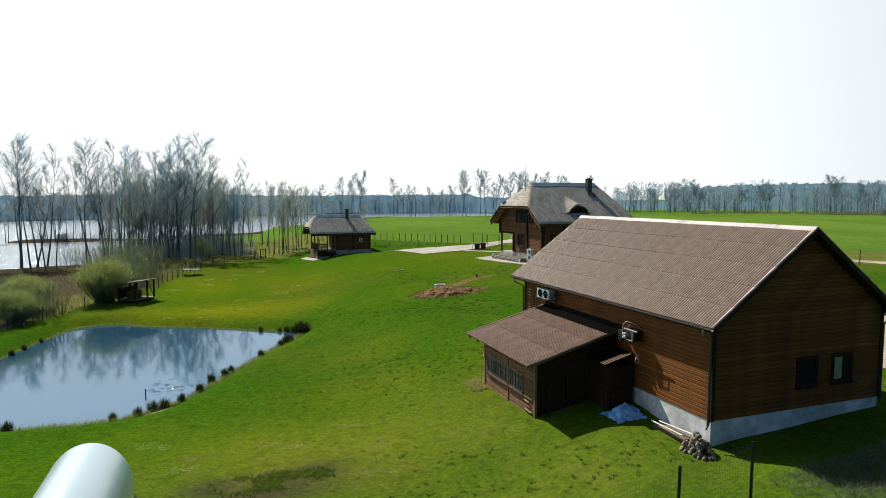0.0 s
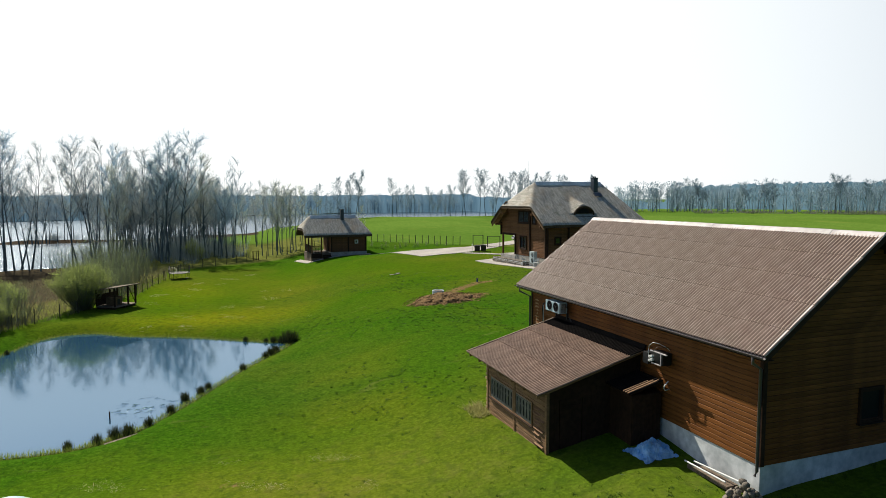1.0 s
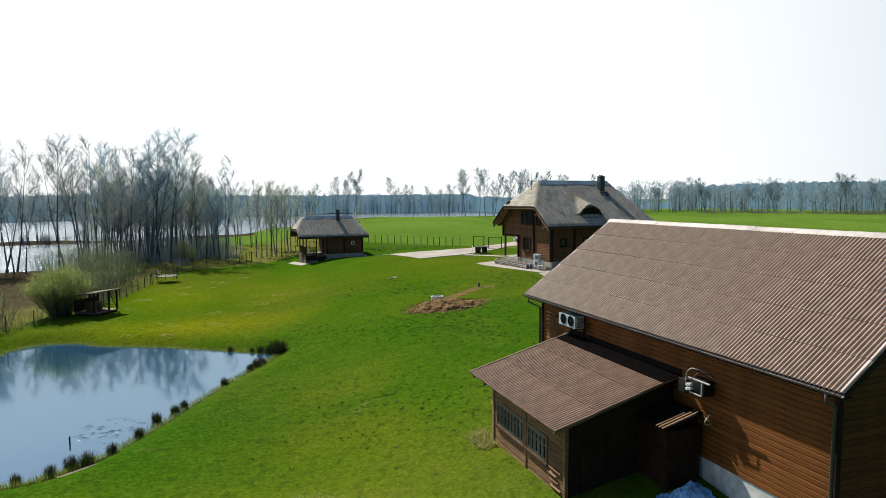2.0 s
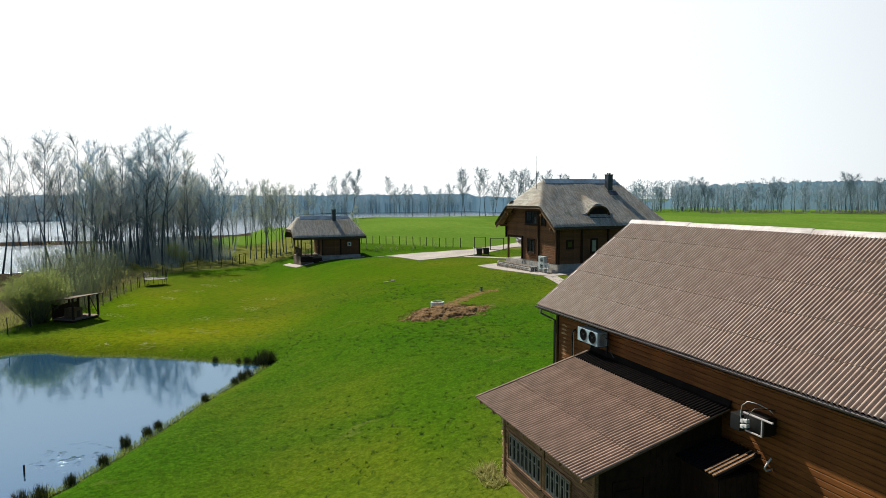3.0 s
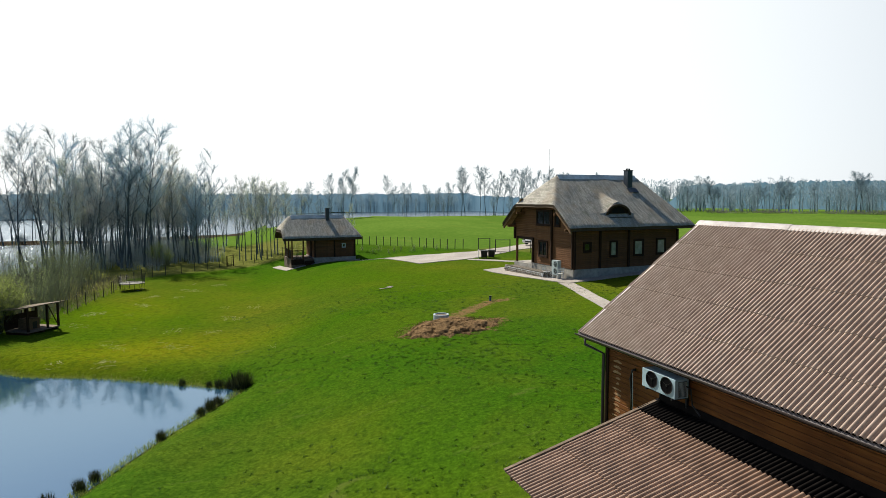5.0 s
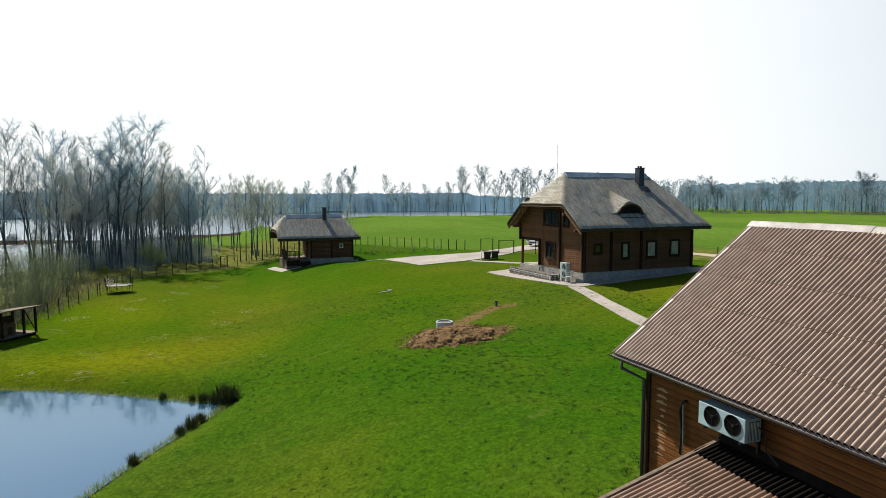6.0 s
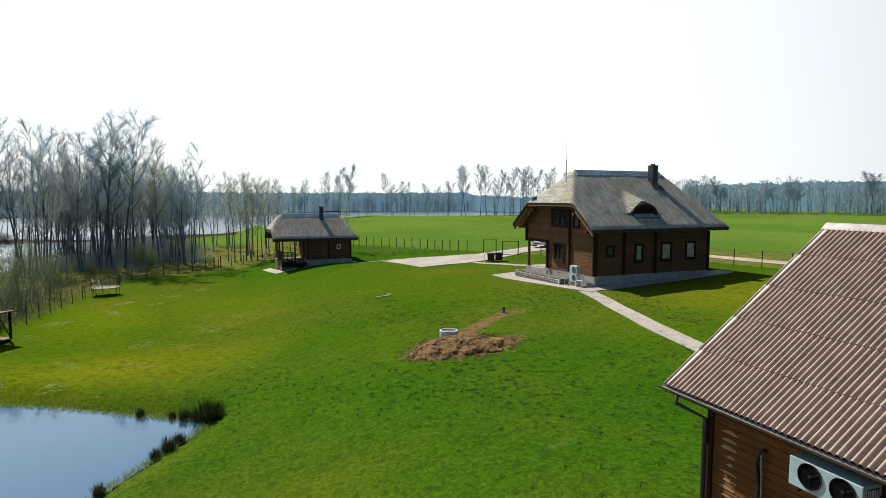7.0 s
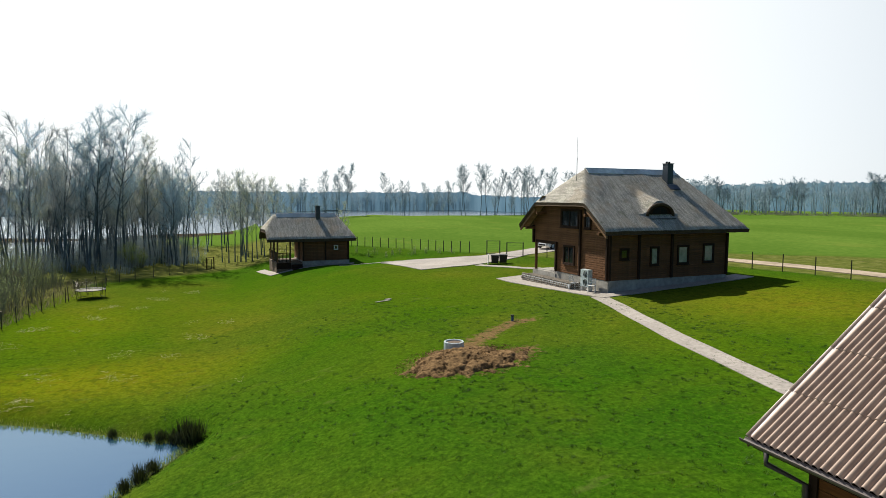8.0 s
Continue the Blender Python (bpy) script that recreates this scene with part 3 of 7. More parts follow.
def sheet(name, outline, lift, mat, label, category, thick=0.12, step=0.8):
    """A paved area that lies on the ground inside an outline of (x, y)."""
    bm = bmesh.new()
    bm.faces.new([bm.verts.new((x, y, 0)) for x, y in outline])
    lo = Vector((min(p[0] for p in outline), min(p[1] for p in outline), 0))
    hi = Vector((max(p[0] for p in outline), max(p[1] for p in outline), 0))
    for axis, a, b in (((1, 0, 0), lo.x, hi.x), ((0, 1, 0), lo.y, hi.y)):
        v = a + step
        while v < b:
            bmesh.ops.bisect_plane(bm, geom=bm.verts[:] + bm.edges[:] + bm.faces[:], plane_co=Vector(axis) * v, plane_no=axis)
            v += step
    top = bm.faces[:]
    ret = bmesh.ops.extrude_face_region(bm, geom=top)
    low = {g for g in ret["geom"] if isinstance(g, bmesh.types.BMVert)}
    for p in bm.verts:
        p.co.z = ground_at(p.co.x, p.co.y) + lift - (thick if p in low else 0)
    bmesh.ops.recalc_face_normals(bm, faces=bm.faces[:])
    me = bpy.data.meshes.new(name)
    bm.to_mesh(me)
    bm.free()
    me.materials.append(mat)
    return tagged(new(name, me), label, category, kind="structure")


# ---- pieces shared by the timber buildings ----
def board_mesh(name, length, high, deep, mat, axis):
    """A siding board along an axis from 0 to length, its back on the wall plane and its swollen face outward (towards -x or -y)."""
    prof = [(0.0, 0.005), (-deep * 0.6, 0.005), (-deep, high * 0.12), (-deep, high * 0.5), (-deep * 0.95, high * 0.88), (-deep * 0.4, high - 0.006), (0.0, high - 0.006)]
    s = Shape()
    if axis == "y":
        s.prism(prof, "y", 0, length)
    else:
        s.prism(prof, "x", 0, length)
    return s.mesh(name, mat)


def cut_spans(a, b, holes):
    """What is left of a..b when the holes are cut out."""
    spans = [(a, b)]
    for h0, h1 in holes:
        spans = [s for p, q in spans for s in ((p, min(q, h0)), (max(p, h1), q)) if s[1] - s[0] > 0.03]
    return spans


def clad(wall, axis, at, a_of, b_of, z0, z1, high, deep, mat, holes=(), piece="board", seed=1):
    """Lay boards course by course on a wall plane; holes: (a, b, z0, z1) of the openings."""
    rng = random.Random(seed)
    cache = {}
    k = 0
    while z0 + k * high < z1 - 0.02:
        z = z0 + k * high
        h = min(high, z1 - z)
        a, b = a_of(z + h * 0.5), b_of(z + h * 0.5)
        if b - a > 0.1:
            for p, q in cut_spans(a, b, [(u, v) for u, v, w0, w1 in holes if w0 < z + h * 0.5 < w1]):
                key = (round(q - p, 3), round(h, 3))
                if key not in cache:
                    cache[key] = board_mesh(piece, q - p, h, deep, mat, axis)
                ob = part(piece, cache[key], mat, wall)
                dj = rng.uniform(-0.003, 0.003)
                ob.location = (at + dj, p, z) if axis == "y" else (p, at + dj, z)
        k += 1


def window_in(parent, axis, at, a, b, z0, z1, frame_mat, bars=(1, 1), trim=0.09, trim_mat=None, name="window", glass=None, deep=0.06):
    """A window proud of a wall plane that faces -x (axis y) or -y (axis x): surround, sashes, panes and sill."""
    def bx(s, p, q, w0, w1, d0, d1, c=0.0):
        return s.box(at - d1, p, w0, at - d0, q, w1, c) if axis == "y" else s.box(p, at - d1, w0, q, at - d0, w1, c)
    s = Shape()
    for p, q, w0, w1 in ((a - trim, a, z0 - trim, z1 + trim), (b, b + trim, z0 - trim, z1 + trim), (a, b, z1, z1 + trim), (a, b, z0 - trim, z0)):
        bx(s, p, q, w0, w1, -0.05, deep, 0.006)
    win = part(name, s, trim_mat or frame_mat, parent)
    s = Shape()
    t = 0.045
    for p, q, w0, w1 in ((a, a + t, z0, z1), (b - t, b, z0, z1), (a + t, b - t, z1 - t, z1), (a + t, b - t, z0, z0 + t)):
        bx(s, p, q, w0, w1, -0.03, deep - 0.025)
    nx, nz = bars
    for i in range(1, nx):
        u = a + (b - a) * i / nx
        bx(s, u - 0.02, u + 0.02, z0 + t, z1 - t, -0.03, deep - 0.03)
    for i in range(1, nz):
        w = z0 + (z1 - z0) * i / nz
        for j in range(nx):
            u0, u1 = a + (b - a) * j / nx + 0.03, a + (b - a) * (j + 1) / nx - 0.03
            bx(s, u0, u1, w - 0.018, w + 0.018, -0.03, deep - 0.032)
    part("window_frame", s, frame_mat, win)
    for i in range(nx):
        for j in range(nz):
            s = Shape()
            bx(s, a + (b - a) * i / nx + 0.018, a + (b - a) * (i + 1) / nx - 0.018, z0 + (z1 - z0) * j / nz + 0.018, z0 + (z1 - z0) * (j + 1) / nz - 0.018, -0.012, 0.004)
            part("pane", s, glass or M_GLASS, win)
    s = Shape()
    bx(s, a - trim - 0.03, b + trim + 0.03, z0 - trim - 0.035, z0 - trim - 0.003, -0.02, deep + 0.05, 0.005)
    part("window_sill", s, M_DARKWOOD, win)
    return win


def wave_sheet(name, width, length, waves, mat, high=0.028, lap=0.02):
    """A corrugated sheet: x across the waves, y up the slope, z outward; its lower end lies on the sheet below."""
    # the side edge runs on for three eighths of a wave over the neighbour
    n, s = waves * 8, Shape()
    last = n + 3
    # broad rounded crests, narrow troughs
    top = lambda i: high * (2 * abs(math.cos(math.pi * i / 8)) ** 1.15 - 1) + 0.004 * max(0, i) / n
    for y, lift in ((0.0, lap), (length, 0.0)):
        for i in range(last + 1):
            s.v.append((width * i / n, y, high + top(i) + lift))
    # the cut lower edge has corners of its own, so that it stays sharp
    for drop in (0.0, 0.013):
        for i in range(last + 1):
            s.v.append((width * i / n, 0.0, high + top(i) + lap - drop))
    q = last + 1
    for i in range(last):
        s.f += [(i, i + 1, q + i + 1, q + i), (3 * q + i, 3 * q + i + 1, 2 * q + i + 1, 2 * q + i)]
    return s.mesh(name, mat, True)


def slope_pose(origin, u, v):
    u, v = Vector(u).normalized(), Vector(v).normalized()
    n = u.cross(v)
    m = Matrix((u, v, n)).transposed().to_4x4()
    return Matrix.Translation(origin) @ m


def lay_sheets(parent, origin, u, v, cols, rows, wide, step, mat, waves=6, over=0.1, seed=3, trim_last=0.0):
    rng = random.Random(seed)
    me = wave_sheet("roof_sheet", wide, step + over, waves, mat)
    last = wave_sheet("roof_sheet", wide, step - trim_last, waves, mat)
    for r in range(rows):
        for c in range(cols):
            ob = part("roof_sheet", last if r == rows - 1 else me, mat, parent)
            m = slope_pose(origin, u, v)
            put(ob, m @ pose(c * wide, r * step + rng.uniform(-0.004, 0.004), 0.0))


def gutter(parent, a, b, r=0.065):
    s, a, b = Shape(), Vector(a), Vector(b)
    d = (b - a).normalized()
    side = d.cross(Vector((0, 0, 1)))
    ring = []
    for k in range(9):
        w = math.pi * k / 8
        ring.append((r * math.cos(w), -r * math.sin(w)))
    ring += [(-(r - 0.012) * math.cos(math.pi * k / 8), -(r - 0.012) * math.sin(math.pi * k / 8)) for k in range(9)]
    n = len(ring)
    for p in (a, b):
        s.v += [tuple(p + side * u + Vector((0, 0, v))) for u, v in ring]
    s.f += [(i, (i + 1) % n, n + (i + 1) % n, n + i) for i in range(n)] + [tuple(range(n)), tuple(range(2 * n - 1, n - 1, -1))]
    return part("gutter", s, M_GUTTER, parent, "dark brown half-round gutter")


# ---- the barn-like outbuilding ----
EX0, EX1, EY0, EY1, EZ, RX, RZ = 13.15, 21.19, 13.24, 26.90, 2.56, 17.17, 5.49
WX0, WX1, WY0, WY1, WZ = 13.50, 20.84, 13.58, 26.15, -0.42
K = (RZ - EZ) / (RX - EX0)


def build_barn():
    barn = thing("outbuilding", "brown timber-clad outbuilding with corrugated gable roof on plastered plinth", "building", pose(0, 0, 0))
    under = lambda z: (RZ - 0.14 - z) / K
    # plinth
    s = Shape().box(WX0 + 0.03, WY0 + 0.03, -2.2, WX1 - 0.03, WY1 - 0.03, WZ, 0.012)
    part("plinth", s, M_CONCRETE, barn, "rough grey plastered plinth")
    # core walls
    gable = [(WX0 + 0.02, WZ + 0.004), (WX1 - 0.02, WZ + 0.004), (WX1 - 0.02, EZ + (EX1 - WX1) * K - 0.16), (RX, RZ - 0.17), (WX0 + 0.02, EZ + (WX0 - EX0) * K - 0.16)]
    t = 0.16
    wall = part("wall", Shape().box(WX0 + 0.02, WY0 + 0.2, WZ + 0.004, WX0 + 0.02 + t, WY1 - 0.2, gable[4][1]), M_DARKWOOD, barn, "long wall of horizontal stained boards")
    clad(wall, "y", WX0 + 0.02, lambda z: WY0 + 0.09, lambda z: WY1 - 0.1, WZ - 0.02, gable[4][1] - 0.02, 0.142, 0.016, M_BOARD, seed=4)
    s = Shape()
    wins = ((17.0, 17.78, 0.34, 1.2), (18.56, 19.38, 0.34, 1.2))
    s.prism(gable, "y", WY0 + 0.02, WY0 + 0.18)
    wall2 = part("wall", s, M_DARKWOOD, barn, "gable wall of horizontal stained boards")
    clad(wall2, "x", WY0 + 0.02, lambda z: max(WX0 + 0.09, RX - under(z)), lambda z: min(WX1 - 0.09, RX + under(z)), WZ - 0.02, RZ - 0.3, 0.142, 0.022, M_BOARD_X,
         [(a - 0.02, b + 0.02, c - 0.02, d + 0.02) for a, b, c, d in wins], seed=5)
    part("wall", Shape().prism(gable, "y", WY1 - 0.18, WY1 - 0.02), M_BOARD_X, barn)
    part("wall", Shape().box(WX1 - 0.18, WY0 + 0.2, WZ + 0.004, WX1 - 0.02, WY1 - 0.2, gable[2][1]), M_BOARD, barn)
    window_in(barn, "x", WY0 - 0.008, *wins[0], M_DARKWOOD, trim=0.07, glass=M_DARKGLASS)
    w = window_in(barn, "x", WY0 - 0.008, *wins[1], M_DARKWOOD, trim=0.07, glass=M_DARKGLASS)
    # a pale curtain behind one pane
    part("curtain", Shape().box(18.62, WY0 - 0.024, 0.40, 18.97, WY0 - 0.018, 1.15), M_CURTAINED, w, "pale curtain drawn half across")
    # corner boards
    for x, y in ((WX0 - 0.03, WY0 - 0.03), (WX0 - 0.03, WY1 - 0.1), (WX1 - 0.1, WY0 - 0.03)):
        part("corner_board", Shape().box(x, y, WZ - 0.02, x + 0.13, y + 0.13, EZ + 0.1, 0.01), M_DARKWOOD, barn)
    # roof
    deck = Shape()
    for sgn in (1, -1):
        x0 = EX0 if sgn > 0 else EX1
        deck.prism([(x0 + sgn * 0.03, EZ - 0.02), (RX, RZ - 0.015), (RX, RZ - 0.13), (x0 + sgn * 0.03, EZ - 0.11)], "y", EY0 + 0.04, EY1 - 0.04)
    roof = part("roof", deck, M_DARKWOOD, barn, "gable roof under brown corrugated sheets")
    L = math.hypot(RX - EX0, RZ - EZ)
    lay_sheets(roof, (EX0 - 0.03, EY1, EZ), (0, -1, 0), (RX - EX0, 0, RZ - EZ), 14, 5, (EY1 - EY0) / 14, L / 5, M_SHEET, waves=9)
    lay_sheets(roof, (EX1 + 0.03, EY0, EZ), (0, 1, 0), (RX - EX1, 0, RZ - EZ), 14, 5, (EY1 - EY0) / 14, L / 5, M_SHEET, waves=9, seed=8)
    # screws on every fourth wave, beside the laps
    heads = Shape()
    slope = slope_pose((EX0 - 0.03, EY1, EZ), (0, -1, 0), (RX - EX0, 0, RZ - EZ))
    pitch = (EY1 - EY0) / 126
    for r in range(5):
        for k in range(31):
            c = slope @ Vector((pitch * (4 * k + 3), r * L / 5 + 0.12, 0.035 + 0.012))
            heads.box(c.x - 0.006, c.y - 0.006, c.z - 0.012, c.x + 0.006, c.y + 0.006, c.z + 0.006)
    part("screw_heads", heads, M_STEEL_DARK, roof)
    # ridge caps, one by one
    n = 9
    for k in range(n):
        y0, y1 = EY0 + (EY1 - EY0) * k / n, EY0 + (EY1 - EY0) * (k + 1) / n + 0.05
        prof = [(RX - 0.18, RZ - 0.048), (RX - 0.06, RZ + 0.062), (RX, RZ + 0.085), (RX + 0.06, RZ + 0.062), (RX + 0.18, RZ - 0.048), (RX + 0.165, RZ - 0.062), (RX, RZ + 0.04), (RX - 0.165, RZ - 0.062)]
        part("ridge_cap", Shape().prism(prof, "y", y0 - 0.02, y1).moved(pose(0, 0, (0.0, 0.011, 0.004)[k % 3])), M_RIDGECAP, roof)
    # verge trims and barge boards
    for y0, y1 in ((EY0 - 0.035, EY0 + 0.07), (EY1 - 0.11, EY1 + 0.035)):
        for sgn in (1, -1):
            x0 = EX0 - 0.02 if sgn > 0 else EX1 + 0.02
            o = 0.075
            prof = [(x0, EZ + o - 0.02), (RX, RZ + o), (RX, RZ + o - 0.02), (x0, EZ + o - 0.04)]
            part("verge_trim", Shape().prism(prof, "y", y0, y1), M_TRIM, roof, "pale metal verge trim")
            ya = y0 + 0.002 if y0 < 20 else y1 - 0.03
            prof = [(x0 + sgn * 0.02, EZ + 0.03), (RX, RZ + 0.04), (RX, RZ - 0.14), (x0 + sgn * 0.02, EZ - 0.14)]
            part("barge_board", Shape().prism(prof, "y", ya, ya + 0.028), M_DARKWOOD, roof)
    # soffit of the eaves and gutters with downpipes
    for x0, x1 in ((EX0 + 0.02, WX0), (WX1, EX1 - 0.02)):
        part("soffit", Shape().box(x0, EY0 + 0.05, EZ - 0.13, x1, EY1 - 0.05, EZ - 0.115), M_DARKWOOD, barn)
    gutter(barn, (EX0 - 0.085, EY0 - 0.05, EZ + 0.005), (EX0 - 0.085, EY1 + 0.05, EZ + 0.005))
    gutter(barn, (EX1 + 0.085, EY0 - 0.05, EZ + 0.005), (EX1 + 0.085, EY1 + 0.05, EZ + 0.005))
    path = [(EX1 + 0.085, WY0 - 0.06, EZ - 0.04), (EX1 + 0.085, WY0 - 0.06, EZ - 0.2), (WX1 + 0.09, WY0 + 0.02, EZ - 0.45), (WX1 + 0.09, WY0 + 0.02, -0.55)]
    part("downpipe", Shape().tube(path, 0.042, 8), M_GUTTER, barn, "dark brown downpipe", True)
    for y in (WY1 + 0.02, WY0 + 0.02):
        yo = y + (0.35 if y > 20 else -0.06)
        path = [(EX0 - 0.085, yo, EZ - 0.04), (EX0 - 0.085, yo, EZ - 0.22), (WX0 - 0.09, y, EZ - 0.42), (WX0 - 0.09, y, -0.55), (WX0 - 0.16, y, -0.68)]
        part("downpipe", Shape().tube(path, 0.042, 8), M_GUTTER, barn, "dark brown downpipe", True)
    rng = random.Random(2)
    # stain worn off the board faces beside the far corner
    for k in range(11):
        z = WZ - 0.02 + 0.142 * (k + 7)
        ya, yb = 25.56 + rng.uniform(-0.06, 0.05), 25.78 + rng.uniform(-0.08, 0.1)
        za, zb = z + 0.022, z + 0.06 + rng.uniform(0.01, 0.055)
        n = 9
        low = [(ya + (yb - ya) * i / n, za + rng.uniform(0, 0.018)) for i in range(n + 1)]
        high = [(ya + (yb - ya) * i / n, za + 0.02 + (zb - za - 0.02) * math.sin(math.pi * (0.12 + 0.8 * i / n)) * rng.uniform(0.6, 1.05)) for i in range(n, -1, -1)]
        s = Shape().prism(low + high, "x", WX0 - 0.0005, WX0 + 0.0035)
        part("bare_patch", s, M_BARE, barn)
    return barn


def build_lean_to():
    lean = thing("lean_to", "lean-to shed of weathered boards with red-brown corrugated roof", "shed", pose(0, 0, 0))
    x0, x1, y0, y1, z0, z1 = 9.50, 13.42, 18.22, 23.98, 0.44, 1.52
    fx, ya, yb, zb = 10.02, 18.50, 23.05, -2.2
    k = (z1 - z0) / (x1 - x0)
    top = lambda x: z0 + (x - x0) * k - 0.10
    wall = part("wall", Shape().box(fx + 0.02, ya, zb, fx + 0.1, yb, top(fx) - 0.02), M_DARKWOOD, lean, "front wall of lapped boards")
    holes = ((19.46, 20.64, -0.94, -0.2), (20.86, 22.74, -0.96, -0.2))
    clad(wall, "y", fx + 0.02, lambda z: ya, lambda z: yb, -1.72, top(fx) - 0.02, 0.165, 0.04, M_OLDWOOD, [(a - 0.02, b + 0.02, c, d) for a, b, c, d in holes], seed=11)
    for (a, b, c, d), lights in zip(holes, (5, 8)):
        win = window_in(lean, "y", fx - 0.012, a, b, c, d, M_SASH, bars=(lights, 1), trim=0.04, trim_mat=M_OLDWOOD, name="window", glass=M_DARKGLASS, deep=0.045)
        for i in range(lights):
            u0, u1 = a + (b - a) * i / lights + 0.028, a + (b - a) * (i + 1) / lights - 0.028
            h0, h1 = c + 0.06, d - 0.06
            s = Shape()
            for p, q, w0, w1 in ((u0, u0 + 0.03, h0, h1), (u1 - 0.03, u1, h0, h1), (u0 + 0.03, u1 - 0.03, h1 - 0.03, h1), (u0 + 0.03, u1 - 0.03, h0, h0 + 0.03), (u0 + 0.03, u1 - 0.03, h0 + (h1 - h0) * 0.62, h0 + (h1 - h0) * 0.62 + 0.025)):
                s.box(fx - 0.045, p, w0, fx - 0.02, q, w1)
            part("casement", s, M_SASH, win)
    # board ends standing out past the corner, and warped lifted laps on the front
    rng = random.Random(17)
    for i in range(11):
        z = -1.62 + 0.165 * i
        part("board_end", Shape().box(fx - 0.02 - rng.uniform(0.0, 0.03), yb + 0.06, z + 0.03, fx + 0.05, yb + 0.10 + rng.uniform(0.0, 0.1), z + 0.125, 0.006), M_PALEBOARD, lean)
    for i in range(9):
        z, a = -1.6 + 0.165 * i, 18.62 + rng.uniform(0, 0.3)
        b = a + rng.uniform(0.35, 0.7)
        part("lifted_board", Shape().prism([(fx - 0.026, z + 0.02), (fx - 0.065 - rng.uniform(0, 0.02), z - 0.008), (fx - 0.05, z - 0.02), (fx - 0.022, z + 0.004)], "y", a, min(b, 19.36)), M_OLDWOOD, lean)
    for y in (ya - 0.05, 20.7, yb - 0.04):
        part("post", Shape().box(fx - 0.05, y, zb, fx + 0.05, y + 0.1, top(fx)), M_OLDWOOD, lean)
    # side walls: vertical dark planks under the slope
    for y in (ya, yb - 0.03):
        n = 20
        for i in range(n):
            xa, xb = fx + 0.1 + (WX0 - fx - 0.1) * i / n, fx + 0.1 + (WX0 - fx - 0.1) * (i + 1) / n - 0.008
            if y == ya and 2 <= i <= 6:
                continue
            part("plank", Shape().prism([(xa, zb), (xb, zb), (xb, top(xb)), (xa, top(xa))], "y", y, y + 0.03), M_DARKWOOD, lean)
    xa, xb = fx + 0.1 + (WX0 - fx - 0.1) * 0.1 + 0.02, fx + 0.1 + (WX0 - fx - 0.1) * 0.35 - 0.03
    door = part("door", Shape().box(xa, ya - 0.002, -1.75, xb, ya + 0.035, 0.12, 0.006), M_DARKWOOD, lean, "dark plank door, shut")
    part("panel", Shape().prism([(xa - 0.04, 0.13), (xb + 0.05, 0.13), (xb + 0.05, top(xb)), (xa - 0.04, top(xa))], "y", ya + 0.002, ya + 0.03), M_DARKWOOD, lean)
    for zz in (-1.45, -0.2):
        part("ledge", Shape().box(xa + 0.04, ya - 0.03, zz, xb - 0.04, ya - 0.004, zz + 0.11), M_DARKWOOD, door)
    for i in range(7):
        y = y0 + 0.12 + (y1 - y0 - 0.3) * i / 6
        s = Shape().prism([(x0 + 0.06, z0 - 0.115), (x1 - 0.02, z1 - 0.12), (x1 - 0.02, z1 - 0.01), (x0 + 0.06, z0 - 0.005)], "y", y, y + 0.06)
        part("rafter", s, M_OLDWOOD, lean)
    roof = part("roof", Shape().prism([(x0 + 0.1, z0 + 0.012), (x1, z1), (x1, z1 + 0.012), (x0 + 0.1, z0 + 0.024)], "y", y0 + 0.05, y1 - 0.05), M_DARKWOOD, lean)
    L = math.hypot(x1 - x0, z1 - z0)
    lay_sheets(roof, (x0, y1, z0), (0, -1, 0), (x1 - x0, 0, z1 - z0), 6, 3, (y1 - y0) / 6, L / 3, M_SHEET2, waves=9, seed=21)
    # verge trim on the far side, black sheet strip against the outbuilding
    part("verge_trim", Shape().prism([(x0 - 0.02, z0 + 0.06), (x1, z1 + 0.06), (x1, z1 + 0.085), (x0 - 0.02, z0 + 0.085)], "y", y1 - 0.05, y1 + 0.03), M_GREYWOOD, roof)
    part("verge_trim", Shape().prism([(x0 - 0.01, z0 - 0.02), (x1, z1 - 0.02), (x1, z1 + 0.012), (x0 - 0.01, z0 + 0.012)], "y", y0 - 0.02, y0 + 0.03), M_OLDWOOD, roof)
    me = wave_sheet("flashing_sheet", (y1 - y0) / 6, 0.62, 9, M_SHEET_BLACK)
    for c in range(6):
        ob = part("flashing_sheet", me, M_SHEET_BLACK, roof, "black corrugated strip along the top of the roof")
        put(ob, slope_pose((x0, y1, z0), (0, -1, 0), (x1 - x0, 0, z1 - z0)) @ pose(c * (y1 - y0) / 6, L - 0.58, 0.02))
    part("flashing", Shape().prism([(x1 - 0.02, z1 + 0.06), (x1 + 0.06, z1 + 0.2), (x1 + 0.075, z1 + 0.2), (x1 + 0.02, z1 + 0.045)], "y", y0, y1), M_SHEET_BLACK, roof)
    # narrow cupboard with its own little roof between lean-to and wall corner
    box = thing("tool_cupboard", "narrow dark plank cupboard against the outbuilding wall", "cupboard", pose(0, 0, 0))
    part("body", Shape().box(12.36, 17.36, -2.0, 13.40, 18.5, 0.42), M_DARKWOOD, box)
    for i in range(7):
        xa = 12.36 + 1.04 * i / 7
        part("plank", Shape().box(xa, 17.33, -1.9, xa + 0.14, 17.358, 0.4), M_DARKWOOD, box)
    for i in range(7):
        ya2 = 17.36 + 1.14 * i / 7
        part("plank", Shape().box(12.33, ya2, -1.9, 12.358, ya2 + 0.155, 0.4), M_DARKWOOD, box)
